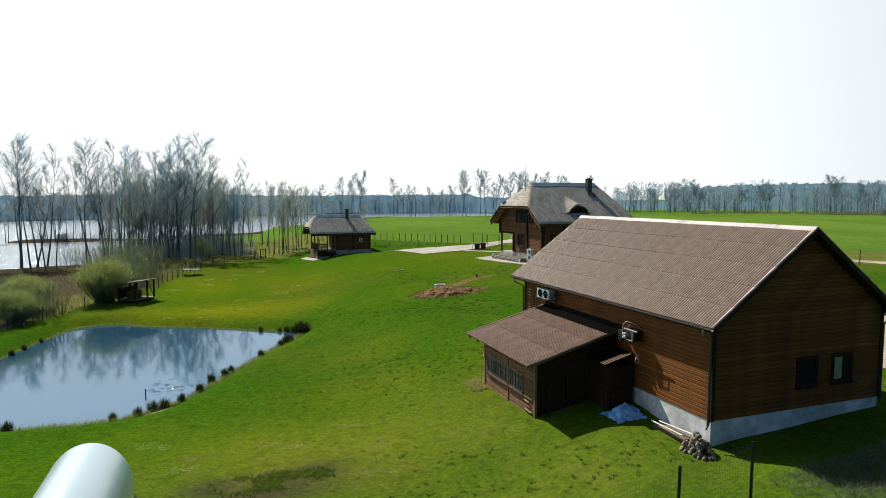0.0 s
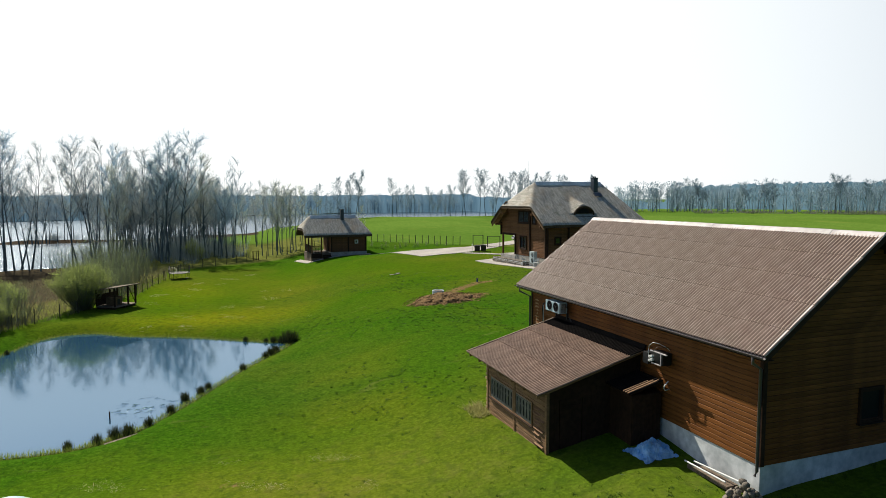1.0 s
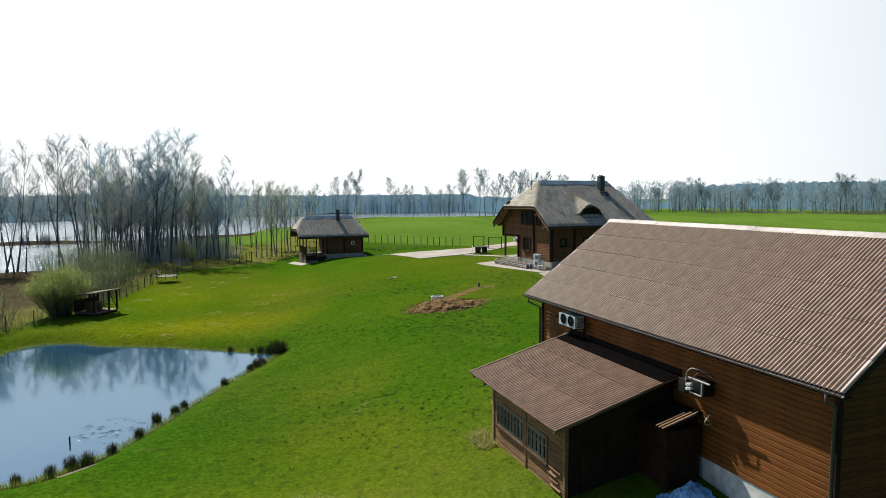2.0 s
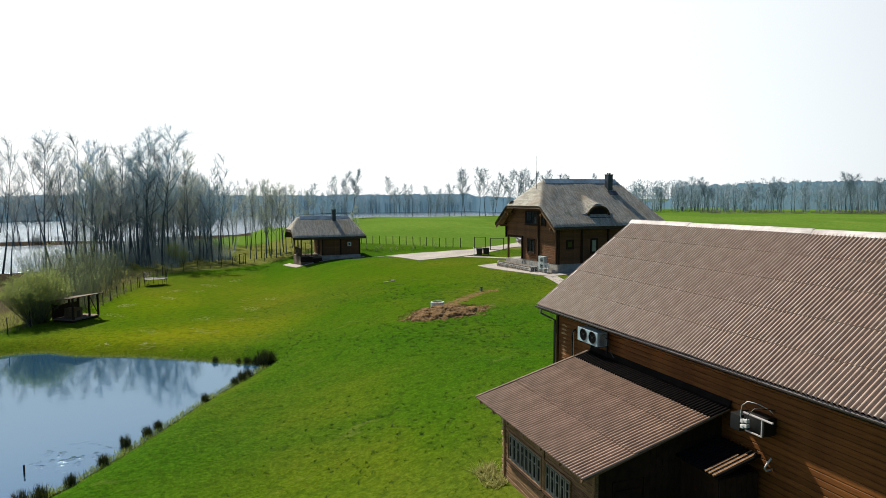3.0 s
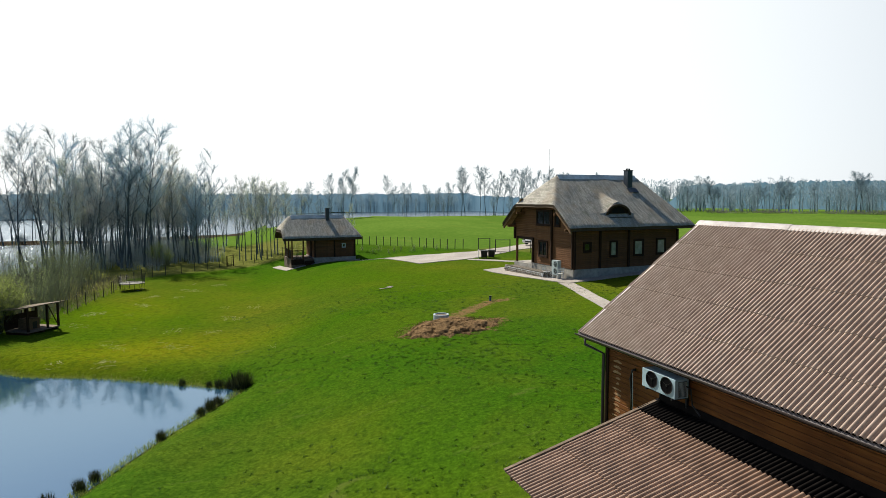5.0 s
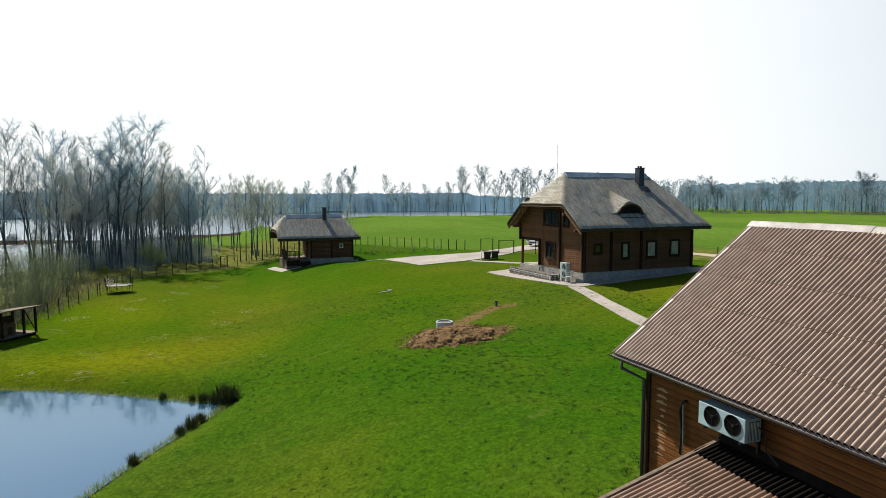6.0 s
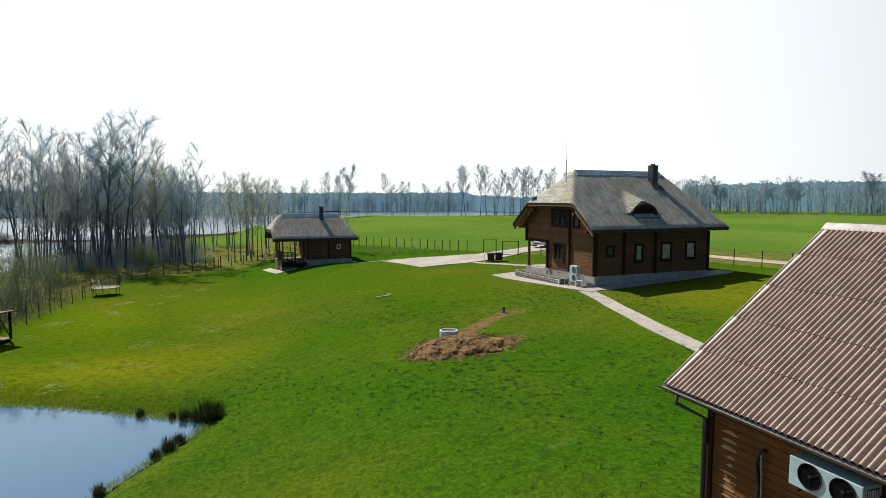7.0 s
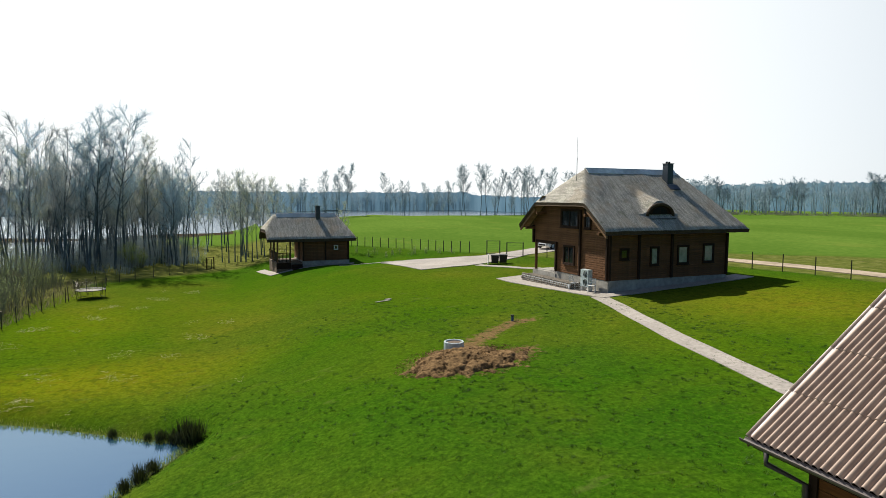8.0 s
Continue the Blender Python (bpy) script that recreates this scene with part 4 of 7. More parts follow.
    r = part("roof", Shape().prism([(12.2, 0.44), (13.44, 0.76), (13.44, 0.785), (12.2, 0.465)], "y", 17.3, 18.5), M_DARKWOOD, box)
    # the sheet's black is the lean-to's shade, put into its colour
    me = wave_sheet("roof_sheet", 1.22, 1.27, 11, M_SHEET_BLACK)
    put(part("roof_sheet", me, M_SHEET_BLACK, r, "roof sheet coloured black for the lean-to's shade"), slope_pose((12.17, 18.5, 0.47), (0, -1, 0), (1.24, 0, 0.32)))
    # three added tan strips imitate sunlit crests of the sheet
    for i in range(3):
        y = 17.31 + 0.115 * i
        part("batten", Shape().prism([(12.16, 0.512), (13.3 - 0.12 * i, 0.806 - 0.031 * i), (13.3 - 0.12 * i, 0.836 - 0.031 * i), (12.16, 0.542)], "y", y, y + 0.055), M_OLDWOOD, r, "tan strip standing in for a sunlit crest")
    return lean


build_barn()
build_lean_to()


# ---- thatched houses ----
def thatch(parent, x0, x1, y0, y1, ez, rz, ry, left, right, dormer=None, thick=0.34, seed=0, label=""):
    """A thatched roof: planes from both eaves, half-hips at the ends; left and right: (height at the end, rise for each metre)."""
    k = (rz - ez) / (ry - y0)
    xs = list(np.arange(x0, x1, 0.16)) + [x1]
    ys = list(np.arange(y0, y1, 0.16)) + [y1]
    if dormer:
        ys = sorted([v for v in ys if abs(v - dormer[2]) > 0.06] + [dormer[2] - 0.012, dormer[2]])
    nx, ny = len(xs), len(ys)

    def soft(a, b, r=0.16):
        h = max(0.0, min(1.0, 0.5 + 0.5 * (b - a) / r))
        return b + (a - b) * h - r * h * (1 - h)

    def z_of(x, y):
        z = soft(ez + k * (y - y0), ez + k * (y1 - y) * (ry - y0) / (y1 - ry))
        z = soft(z, left[0] + (x - x0) * left[1])
        z = soft(z, right[0] + (x1 - x) * right[1])
        if dormer and dormer[2] - 1e-6 <= y <= ry:
            cx, half, fy, high = dormer
            u = abs(x - cx) / half
            if u < 1.35:
                arch = high * (math.cos(min(u, 1.35) / 1.35 * math.pi) * 0.5 + 0.5)
                zd = ez + k * (fy - y0) + arch + 0.34 * (y - fy)
                z = -soft(-z, -zd, 0.1)
        e = min(x - x0, x1 - x, y - y0, y1 - y)
        z += 0.04 * noise.noise(Vector((x * 0.9, y * 0.9, seed))) + 0.012 * noise.noise(Vector((x * 3.1, y * 3.1, seed + 5)))
        return z - 0.06 * max(0.0, 1 - e / 0.18) ** 2
    grid = [[z_of(x, y) for x in xs] for y in ys]
    s = Shape()
    s.v = [(x, y, grid[j][i]) for j, y in enumerate(ys) for i, x in enumerate(xs)]
    s.f = [(j * nx + i, j * nx + i + 1, (j + 1) * nx + i + 1, (j + 1) * nx + i) for j in range(ny - 1) for i in range(nx - 1)]
    roof = part("roof", s, M_THATCH, parent, label or "weathered grey-brown reed thatch", True)
    u = Shape()
    rim = [(i, 0) for i in range(nx)] + [(nx - 1, j) for j in range(1, ny)] + [(i, ny - 1) for i in range(nx - 2, -1, -1)] + [(0, j) for j in range(ny - 2, 0, -1)]
    top = [(xs[i], ys[j], grid[j][i] + 0.002) for i, j in rim]
    cx, cy = (x0 + x1) / 2, (y0 + y1) / 2
    low = [(x - 0.05 * np.sign(x - cx), y - 0.05 * np.sign(y - cy), z - thick + 0.03 * noise.noise(Vector((x * 2, y * 2, 9)))) for x, y, z in top]
    n = len(top)
    u.add(top + low, [(i, (i + 1) % n, n + (i + 1) % n, n + i) for i in range(n)])
    inner = [(x, y, min(grid[j][i], ez + 9) - thick) for j, y in enumerate(ys) for i, x in enumerate(xs)]
    u.add(inner, [(j * nx + i, (j + 1) * nx + i, (j + 1) * nx + i + 1, j * nx + i + 1) for j in range(ny - 1) for i in range(nx - 1)])
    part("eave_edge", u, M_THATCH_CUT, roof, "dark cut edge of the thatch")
    return roof, z_of


def ridge_cap(roof, xa, xb, ry, rz, mat):
    n = max(3, int((xb - xa) / 1.2))
    for i in range(n):
        a, b = xa + (xb - xa) * i / n, xa + (xb - xa) * (i + 1) / n + 0.03
        prof = [(ry - 0.42, rz - 0.29), (ry - 0.05, rz + 0.10), (ry + 0.05, rz + 0.10), (ry + 0.42, rz - 0.29), (ry + 0.40, rz - 0.33), (ry, rz + 0.05), (ry - 0.40, rz - 0.33)]
        part("ridge_cap", Shape().prism(prof, "x", a, b).moved(pose(0, 0, 0.007 * (i % 2))), mat, roof, "pale sheet-metal ridge cap")


M_RIDGE = surface("pale_ridge_metal", (0.60, 0.61, 0.61), (0.80, 0.81, 0.81), 4, 0.5, 0.4, bump=0.05, stain=0.3)
M_FLUE = plain("dark_blue_grey_steel", (0.045, 0.06, 0.08), 0.4, 0.3)


def build_house():
    H = thing("thatched_house", "two-storey brown log house with reed-thatched half-hip roof", "house", pose(29.5, 53.6, 0, 0, 0, 3.5))
    part("plinth", Shape().box(0.03, 0.03, -1.4, 10.4, 5.9, 0.65, 0.015), M_RENDER, H, "pale grey rendered plinth")
    part("porch_floor", Shape().box(-0.02, 5.93, -1.4, 3.2, 9.0, 0.52, 0.02), M_RENDER, H)
    part("plinth", Shape().box(3.22, 5.93, -1.4, 10.4, 8.96, 0.65, 0.015), M_RENDER, H)
    top = lambda y: 4.06 + 0.758 * (min(y, 9 - y) + 0.76) - 0.42
    gz = lambda z: (z + 0.42 - 4.06) / 0.758 - 0.76
    front_holes = [(0.98, 1.53, 2.08, 2.65), (3.5, 4.05, 1.62, 2.71), (5.87, 6.69, 1.62, 2.74), (8.19, 9.0, 1.66, 2.78)]
    w1 = part("wall", Shape().box(0.05, 0.05, 0.654, 10.35, 0.25, 3.62), M_LOG, H, "long log wall")
    clad(w1, "x", 0.05, lambda z: 0.1, lambda z: 10.3, 0.652, 3.6, 0.15, 0.04, M_LOG, [(a - 0.03, b + 0.03, c - 0.03, d + 0.03) for a, b, c, d in front_holes], piece="log", seed=31)
    for k, (a, b, c, d) in enumerate(front_holes):
        window_in(H, "x", -0.005, a, b, c, d, M_DARKWOOD, bars=(1, 1), trim=0.1, deep=0.07, glass=M_CURTAINED if k else M_GLASS)
    # gable end: ground floor, and the storey above that reaches over the porch
    low_h = [(3.74, 4.86, 1.40, 2.56)]
    w2 = part("wall", Shape().box(0.05, 0.26, 0.654, 0.25, 5.9, 2.8), M_LOG, H, "log gable wall, ground floor")
    clad(w2, "y", 0.05, lambda z: 0.1, lambda z: 5.88, 0.652, 2.8, 0.15, 0.04, M_LOG, [(a - 0.03, b + 0.03, c - 0.03, d + 0.03) for a, b, c, d in low_h], piece="log", seed=32)
    window_in(H, "y", -0.005, *low_h[0], M_DARKWOOD, bars=(2, 1), trim=0.1, deep=0.07)
    up_h = [(3.3, 5.25, 4.0, 5.1), (1.95, 2.5, 4.0, 5.2)]
    prof = [(0.1, 2.8), (9.0, 2.8), (9.0, top(9.0)), (6.8, 5.5), (2.2, 5.5), (0.1, top(0.1))]
    w3 = part("wall", Shape().prism(prof, "x", 0.05, 0.25), M_LOG, H, "log gable wall, upper floor")
    clad(w3, "y", 0.05, lambda z: max(0.1, gz(z)), lambda z: min(8.98, 9 - gz(z)), 2.8, 5.5, 0.15, 0.04, M_LOG, [(a - 0.03, b + 0.03, c - 0.03, d + 0.03) for a, b, c, d in up_h], piece="log", seed=33)
    window_in(H, "y", -0.005, *up_h[0], M_DARKWOOD, bars=(2, 1), trim=0.1, deep=0.07)
    window_in(H, "y", -0.005, *up_h[1], M_DARKWOOD, bars=(1, 1), trim=0.1, deep=0.07)
    part("wall", Shape().box(10.15, 0.26, 0.654, 10.35, 8.9, 3.6), M_LOG, H)
    part("wall", Shape().box(3.2, 8.75, 0.654, 10.14, 8.95, 3.6), M_LOG, H)
    part("wall", Shape().box(3.0, 5.92, 0.54, 3.18, 8.9, 2.8), M_LOG, H, "log wall at the back of the porch")
    part("wall", Shape().box(0.26, 5.72, 0.654, 3.18, 5.9, 2.8), M_LOG, H)
    part("porch_ceiling", Shape().box(0.26, 5.92, 2.82, 10.1, 8.74, 2.92), M_LOG, H)
    part("floor", Shape().box(0.26, 0.26, 2.82, 10.1, 5.9, 2.92), M_LOG, H)
    # log ends standing as pilasters
    for x, a in ((-0.03, 0.5), (2.36, 0), (5.17, 0), (10.22, 0)):
        part("pilaster", Shape().box(x, -0.13, 0.66, x + 0.17, 0.03, 3.6, 0.03), M_DARKWOOD, H)
    for y, z0, z1 in ((2.9, 0.66, 5.2), (0.0, 0.66, 4.0), (5.76, 0.66, 2.8), (8.84, 2.55, 3.9)):
        part("pilaster", Shape().box(-0.13, y, z0, 0.03, y + 0.17, z1, 0.03), M_DARKWOOD, H)
    part("porch_post", Shape().tube([(0.1, 8.72, 0.5), (0.1, 8.72, 2.8)], 0.115, 10), M_LOG, H, "round log porch post")
    part("beam", Shape().box(0.0, 5.9, 2.58, 0.2, 9.05, 2.8, 0.02), M_DARKWOOD, H)
    roof, zf = thatch(H, -0.88, 11.62, -0.76, 9.76, 3.97, 8.05, 4.5, (5.72, 1.09), (4.02, 2.0), thick=0.24, dormer=(4.5, 1.15, 0.45, 0.92), seed=3)
    ridge_cap(roof, 1.35, 9.45, 4.5, 8.03, M_RIDGE)
    # slanting barge beams and purlin ends under the half-hip
    for sgn in (0, 1):
        a, b = (-0.70, 3.66), (1.35, 5.22)
        if sgn:
            a, b = (9.70, 3.66), (7.65, 5.22)
        prof = [a, b, (b[0], b[1] - 0.2), (a[0], a[1] - 0.2)]
        part("barge_beam", Shape().prism(prof, "x", -0.8, -0.66), M_OLDWOOD, roof, "weathered slanting barge beam")
    for y, z in ((0.1, 3.6), (1.6, 4.75), (7.4, 4.75), (8.9, 3.6)):
        part("purlin", Shape().box(-0.78, y - 0.1, z, 0.2, y + 0.1, z + 0.2, 0.03), M_LOG, roof)
    for k in range(15):
        y = 9.62 - 0.2 * k
        z = 3.97 + 0.776 * (9.76 - y) - 0.30
        part("soffit_board", Shape().prism([(y, z), (y - 0.19, z + 0.19 * 0.776), (y - 0.19, z + 0.19 * 0.776 + 0.022), (y, z + 0.022)], "x", -0.82, -0.02), M_BARE if k % 3 else M_OLDWOOD, roof, "tan soffit board")
    # eyebrow dormer
    ring = []
    for k in range(13):
        w = math.pi * k / 12
        ring.append((4.5 - 0.98 * math.cos(w), 4.92 + 0.66 * math.sin(w)))
    d = part("dormer", Shape().prism(ring, "y", 0.40, 0.9), M_DARKWOOD, roof, "eyebrow dormer with arched dark window")
    inner = [(4.5 + (x - 4.5) * 0.66, 4.93 + (z - 4.86) * 0.66) for x, z in ring]
    part("pane", Shape().prism(inner, "y", 0.385, 0.396), M_DARKGLASS, d)
    part("mullion", Shape().box(4.48, 0.375, 4.93, 4.52, 0.384, 5.35), M_DARKWOOD, d)
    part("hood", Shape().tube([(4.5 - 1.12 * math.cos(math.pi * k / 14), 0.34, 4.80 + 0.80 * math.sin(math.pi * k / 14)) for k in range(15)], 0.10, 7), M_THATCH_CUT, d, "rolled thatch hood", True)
    # dark plate laid where the dormer's shadow falls on the thatch
    part("flashing", Shape().box(3.4, 0.02, 4.62, 5.6, 0.44, 4.66), M_STEEL_DARK, d)
    # flue
    c = part("chimney", Shape().box(7.70, 3.18, 6.4, 8.22, 3.72, 8.5, 0.01), M_FLUE, H, "dark steel-clad chimney")
    part("chimney_cap", Shape().box(7.66, 3.14, 8.5, 8.26, 3.76, 8.55, 0.01), M_STEEL_DARK, c)
    for x in (7.76, 8.0):
        part("flue_pot", Shape().tube([(x + 0.06, 3.45, 8.56), (x + 0.06, 3.45, 8.68)], 0.08, 10), M_STEEL_DARK, c)
    part("lead_apron", Shape().box(7.45, 2.55, 0, 8.40, 3.13, 0.03).moved(pose(0, 0, 6.62) @ pose(0, 2.55, 0, 39) @ pose(0, -2.55, 0)), M_FLUE, c)
    part("lightning_rod", Shape().tube([(0.5, 4.3, 6.4), (0.5, 4.3, 8.8)], 0.024, 6).tube([(0.5, 4.3, 8.8), (0.5, 4.3, 10.2)], 0.010, 5), M_STEEL_DARK, H, "thin lightning rod")
    return H


def build_cabin():
    C = thing("thatched_cabin", "small brown log bathhouse cabin with thatched roof and porch", "cabin", pose(11.7, 86.0, 0, 0, 0, 3.5))
    part("plinth", Shape().box(2.7, 0.02, -3.2, 7.75, 5.1, -0.86, 0.02), M_RENDER, C, "pale rendered plinth")
    part("porch_floor", Shape().box(0.0, 0.0, -3.2, 2.68, 5.1, -0.98, 0.02), M_GREYWOOD, C)
    hol = [(6.1, 6.44, 0.3, 0.7)]
    w = part("wall", Shape().box(2.75, 0.05, -0.855, 7.7, 0.25, 1.45), M_LOG, C)
    clad(w, "x", 0.05, lambda z: 2.78, lambda z: 7.68, -0.855, 1.4, 0.15, 0.05, M_LOG, [(a - 0.03, b + 0.03, c - 0.03, d + 0.03) for a, b, c, d in hol], piece="log", seed=41)
    window_in(C, "x", -0.005, *hol[0], M_WHITE, bars=(1, 1), trim=0.07, trim_mat=M_WHITE)
    part("wall", Shape().box(2.75, 0.26, -0.855, 2.93, 5.0, 1.45), M_LOG, C)
    part("wall", Shape().box(7.5, 0.26, -0.855, 7.7, 5.0, 1.45), M_LOG, C)
    part("wall", Shape().box(2.94, 4.85, -0.855, 7.49, 5.05, 1.45), M_LOG, C)
    for x in (2.70, 5.05, 7.55):
        part("pilaster", Shape().box(x, -0.1, -0.85, x + 0.16, 0.03, 1.4, 0.02), M_DARKWOOD, C)
    d = part("door", Shape().box(2.70, 1.6, -0.95, 2.745, 2.5, 1.0), M_DARKWOOD, C)
    part("door_handle", Shape().tube([(2.66, 2.38, 0.0), (2.66, 2.38, 0.16)], 0.012, 5), M_WHITE, d)
    for x, y in ((0.15, 0.15), (1.45, 0.12), (0.15, 2.5), (0.15, 4.9)):
        part("porch_post", Shape().tube([(x, y, -1.0), (x, y, 1.5)], 0.09, 8), M_LOG, C)
    for x0, y0, x1, y1 in ((0.15, 0.15, 1.4, 0.15), (0.15, 0.15, 0.15, 4.9)):
        r = part("railing", Shape().box(min(x0, x1), min(y0, y1) - 0.03, 0.0, max(x0, x1) + 0.05, max(y0, y1) + 0.03, 0.07), M_DARKWOOD, C)
        n = 9 if y0 == y1 else 26
        for i in range(n):
            px, py = x0 + (x1 - x0) * (i + 0.5) / n, y0 + (y1 - y0) * (i + 0.5) / n
            part("baluster", Shape().box(px - 0.03, py - 0.02, -0.95, px + 0.03, py + 0.02, 0.0), M_GREYWOOD if i % 3 else M_DARKWOOD, r)
    part("skirt_board", Shape().box(0.0, -0.04, -1.6, 1.5, -0.005, -0.98), M_DARKWOOD, C)
    st = part("steps", Shape().box(1.55, -0.85, -2.4, 2.65, -0.57, -1.55).box(1.55, -0.56, -2.4, 2.65, -0.28, -1.36).box(1.55, -0.27, -2.4, 2.65, -0.02, -1.17), M_DARKWOOD, C, "dark timber steps")
    part("gable_panel", Shape().prism([(0.3, 1.4), (4.8, 1.4), (3.6, 2.55), (1.5, 2.55)], "x", 0.0, 0.12), M_LOG, C)
    part("beam", Shape().box(-0.1, 0.02, 1.3, 7.8, 0.22, 1.48), M_DARKWOOD, C)
    roof, zf = thatch(C, -1.0, 8.4, -0.62, 5.7, 1.58, 4.05, 2.55, (2.5, 1.35), (1.65, 1.65), seed=8, thick=0.30)
    ridge_cap(roof, 0.4, 6.8, 2.55, 4.02, M_RIDGE)
    c = part("chimney", Shape().box(4.55, 1.75, 2.9, 5.0, 2.2, 4.9, 0.01), M_FLUE, C, "dark steel-clad chimney")
    part("chimney_cap", Shape().box(4.51, 1.71, 4.9, 5.04, 2.24, 4.95), M_STEEL_DARK, c)
    return C


build_house()
build_cabin()


# ---- paving ----
def house_point(x, y):
    c, s = math.cos(radians(3.5)), math.sin(radians(3.5))
    return 29.5 + x * c - y * s, 53.6 + x * s + y * c


sheet("pavement", [house_point(*p) for p in ((-1.3, -1.2), (12.0, -1.0), (12.0, 0.6), (0.5, 0.6), (0.5, 10.6), (-2.3, 10.7), (-2.4, 8.0), (-1.9, 4.0))], 0.05, M_PAVING, "pale paved apron round the thatched house", "pavement")
strip("garden_path", [(28.4, 53.0), (27.78, 50.8), (26.6, 46.6), (25.72, 43.0), (25.15, 40.3), (24.75, 38.4), (23.9, 34.6), (22.8, 30.5), (22.2, 25.0)], 1.0, 0.022, M_PAVING, "narrow pale paved garden path", "path")
sheet("driveway", [(21.4, 80.4), (23.1, 72.5), (27.3, 72.4), (32.5, 74.0), (35.8, 76.0), (40.5, 77.0), (48.0, 79.0), (48.0, 83.0), (40.0, 81.5), (35.1, 79.6), (31.6, 78.6), (24.3, 80.9)], 0.05, M_PAVING, "pale gravel yard and drive", "driveway")
strip("garden_path", [(28.5, 72.3), (30.8, 67.8), (32.4, 65.4), (33.5, 64.0)], 0.8, 0.04, M_PAVING, "narrow pale paved garden path", "path")
strip("garden_path", [(18.0, 84.2), (19.9, 83.0), (21.9, 82.2), (23.5, 80.8)], 0.7, 0.04, M_PAVING, "narrow pale paved garden path", "path")
sheet("pavement", [(11.1, 85.2), (14.6, 85.4), (19.8, 85.9), (20.0, 86.6), (11.8, 86.4), (10.9, 91.8), (10.0, 91.6)], 0.05, M_PAVING, "pale paved apron round the cabin", "pavement")
M_TRACK = surface("sandy_track", (0.30, 0.24, 0.17), (0.46, 0.39, 0.30), 2.5, 0.95, 0.1, bump=0.4, bdist=0.03, stain=0.3, big=0.3)
strip("dirt_track", [(66.0, -30.0), (59.0, 20.0), (53.5, 40.0), (50.6, 49.5), (49.3, 57.0), (48.2, 63.0), (46.5, 71.0), (45.0, 80.0)], (2.6, 2.8, 2.5, 2.8), 0.06, M_TRACK, "sandy farm track beyond the fence", "road")
sheet("pavement", [(24.2, 10.0), (36.0, 8.0), (41.0, 20.0), (34.5, 23.5), (29.0, 20.0), (24.6, 16.4)], 0.03, M_TRACK, "sandy gravel yard behind the outbuilding", "yard")


# ---- trees and bushes ----
def grow(seed, stems=1, spread=0.10, limbs=16, first=0.30, lean=0.5, twigs=6, leaves=900, droop=0.0, leaf=0.0065):
    """A bare spring tree of height 1: a wood mesh and a mesh of twigs, and one of small opening leaves."""
    rng = random.Random(seed)
    wood, fine, bud = Shape(), Shape(), Shape()
    ends = []

    def way(p, d, length, n, wander, rise):
        pts, d = [Vector(p)], Vector(d).normalized()
        for _ in range(n):
            d = (d + Vector((rng.gauss(0, wander), rng.gauss(0, wander), rng.gauss(0, wander * 0.6) + rise))).normalized()
            pts.append(pts[-1] + d * length / n)
        return pts, d

    for st in range(stems):
        a = rng.uniform(0, 6.28)
        tilt = rng.uniform(0.3, 1.0) * spread if stems > 1 else spread * 0.3
        h = 1.0 if st == 0 else rng.uniform(0.7, 0.98)
        trunk, _ = way((0.02 * stems * math.cos(a) * (stems > 1), 0.02 * stems * math.sin(a) * (stems > 1), -0.02), (math.cos(a) * tilt, math.sin(a) * tilt, 1), h, 12, 0.03, 0.07)
        r0 = (0.0088 if stems == 1 else 0.0070) * rng.uniform(0.8, 1.15)
        wood.tube(trunk, [max(0.0008, r0 * (1 - 0.97 * k / 12) ** 1.2 * (1.25 if k == 0 else 1)) for k in range(13)], 6, False)
        ends.append(trunk[-1])
        for lb in range(limbs if stems == 1 else int(limbs * 0.6)):
            f = first + (0.97 - first) * (lb + rng.random()) / (limbs if stems == 1 else int(limbs * 0.6))
            k = min(11, int(f * 12))
            p = trunk[k].lerp(trunk[k + 1], f * 12 - k)
            b = rng.uniform(0, 6.28)
            up = rng.uniform(0.6, 1.5) * (1.3 - lean)
            ln = (0.30 * (1.06 - f) ** 0.55 + 0.015) * rng.uniform(0.75, 1.15)
            limb, _ = way(p, (math.cos(b), math.sin(b), up), ln, 6, 0.11, 0.10 - droop)
            rl = r0 * (1 - f) * 0.36 + 0.0010
            wood.tube(limb, [max(0.0006, rl * (1 - 0.85 * i / 6)) for i in range(7)], 4, False)
            for br in range(8):
                g = 0.2 + 0.8 * (br + rng.random()) / 8
                i = min(5, int(g * 6))
                q = limb[i].lerp(limb[i + 1], g * 6 - i)
                e = (limb[i + 1] - limb[i]).normalized() + Vector((rng.gauss(0, 0.55), rng.gauss(0, 0.55), rng.gauss(0.25 - droop, 0.4)))
                side, _ = way(q, e, rng.uniform(0.045, 0.09) * (1.15 - 0.5 * f), 3, 0.15, 0.05 - droop * 1.5)
                fine.tube(side, [0.0012, 0.0010, 0.0008, 0.0004], 3, False)
                for _ in range(twigs):
                    j = rng.randrange(3)
                    u = side[j].lerp(side[j + 1], rng.random())
                    e2 = (side[j + 1] - side[j]).normalized() * 0.8 + Vector((rng.gauss(0, 0.6), rng.gauss(0, 0.6), rng.gauss(0.25 - droop * 2, 0.45)))
                    w = u + e2.normalized() * rng.uniform(0.018, 0.045)
                    fine.tube([u, w], [0.0007, 0.0004], 3, False)
                    ends.append(w)
    for _ in range(leaves):
        p = rng.choice(ends) + Vector((rng.gauss(0, 0.006), rng.gauss(0, 0.006), rng.gauss(0, 0.006)))
        a = Vector((rng.gauss(0, 1), rng.gauss(0, 1), rng.gauss(0, 1))).normalized() * leaf * rng.uniform(0.5, 1.2)
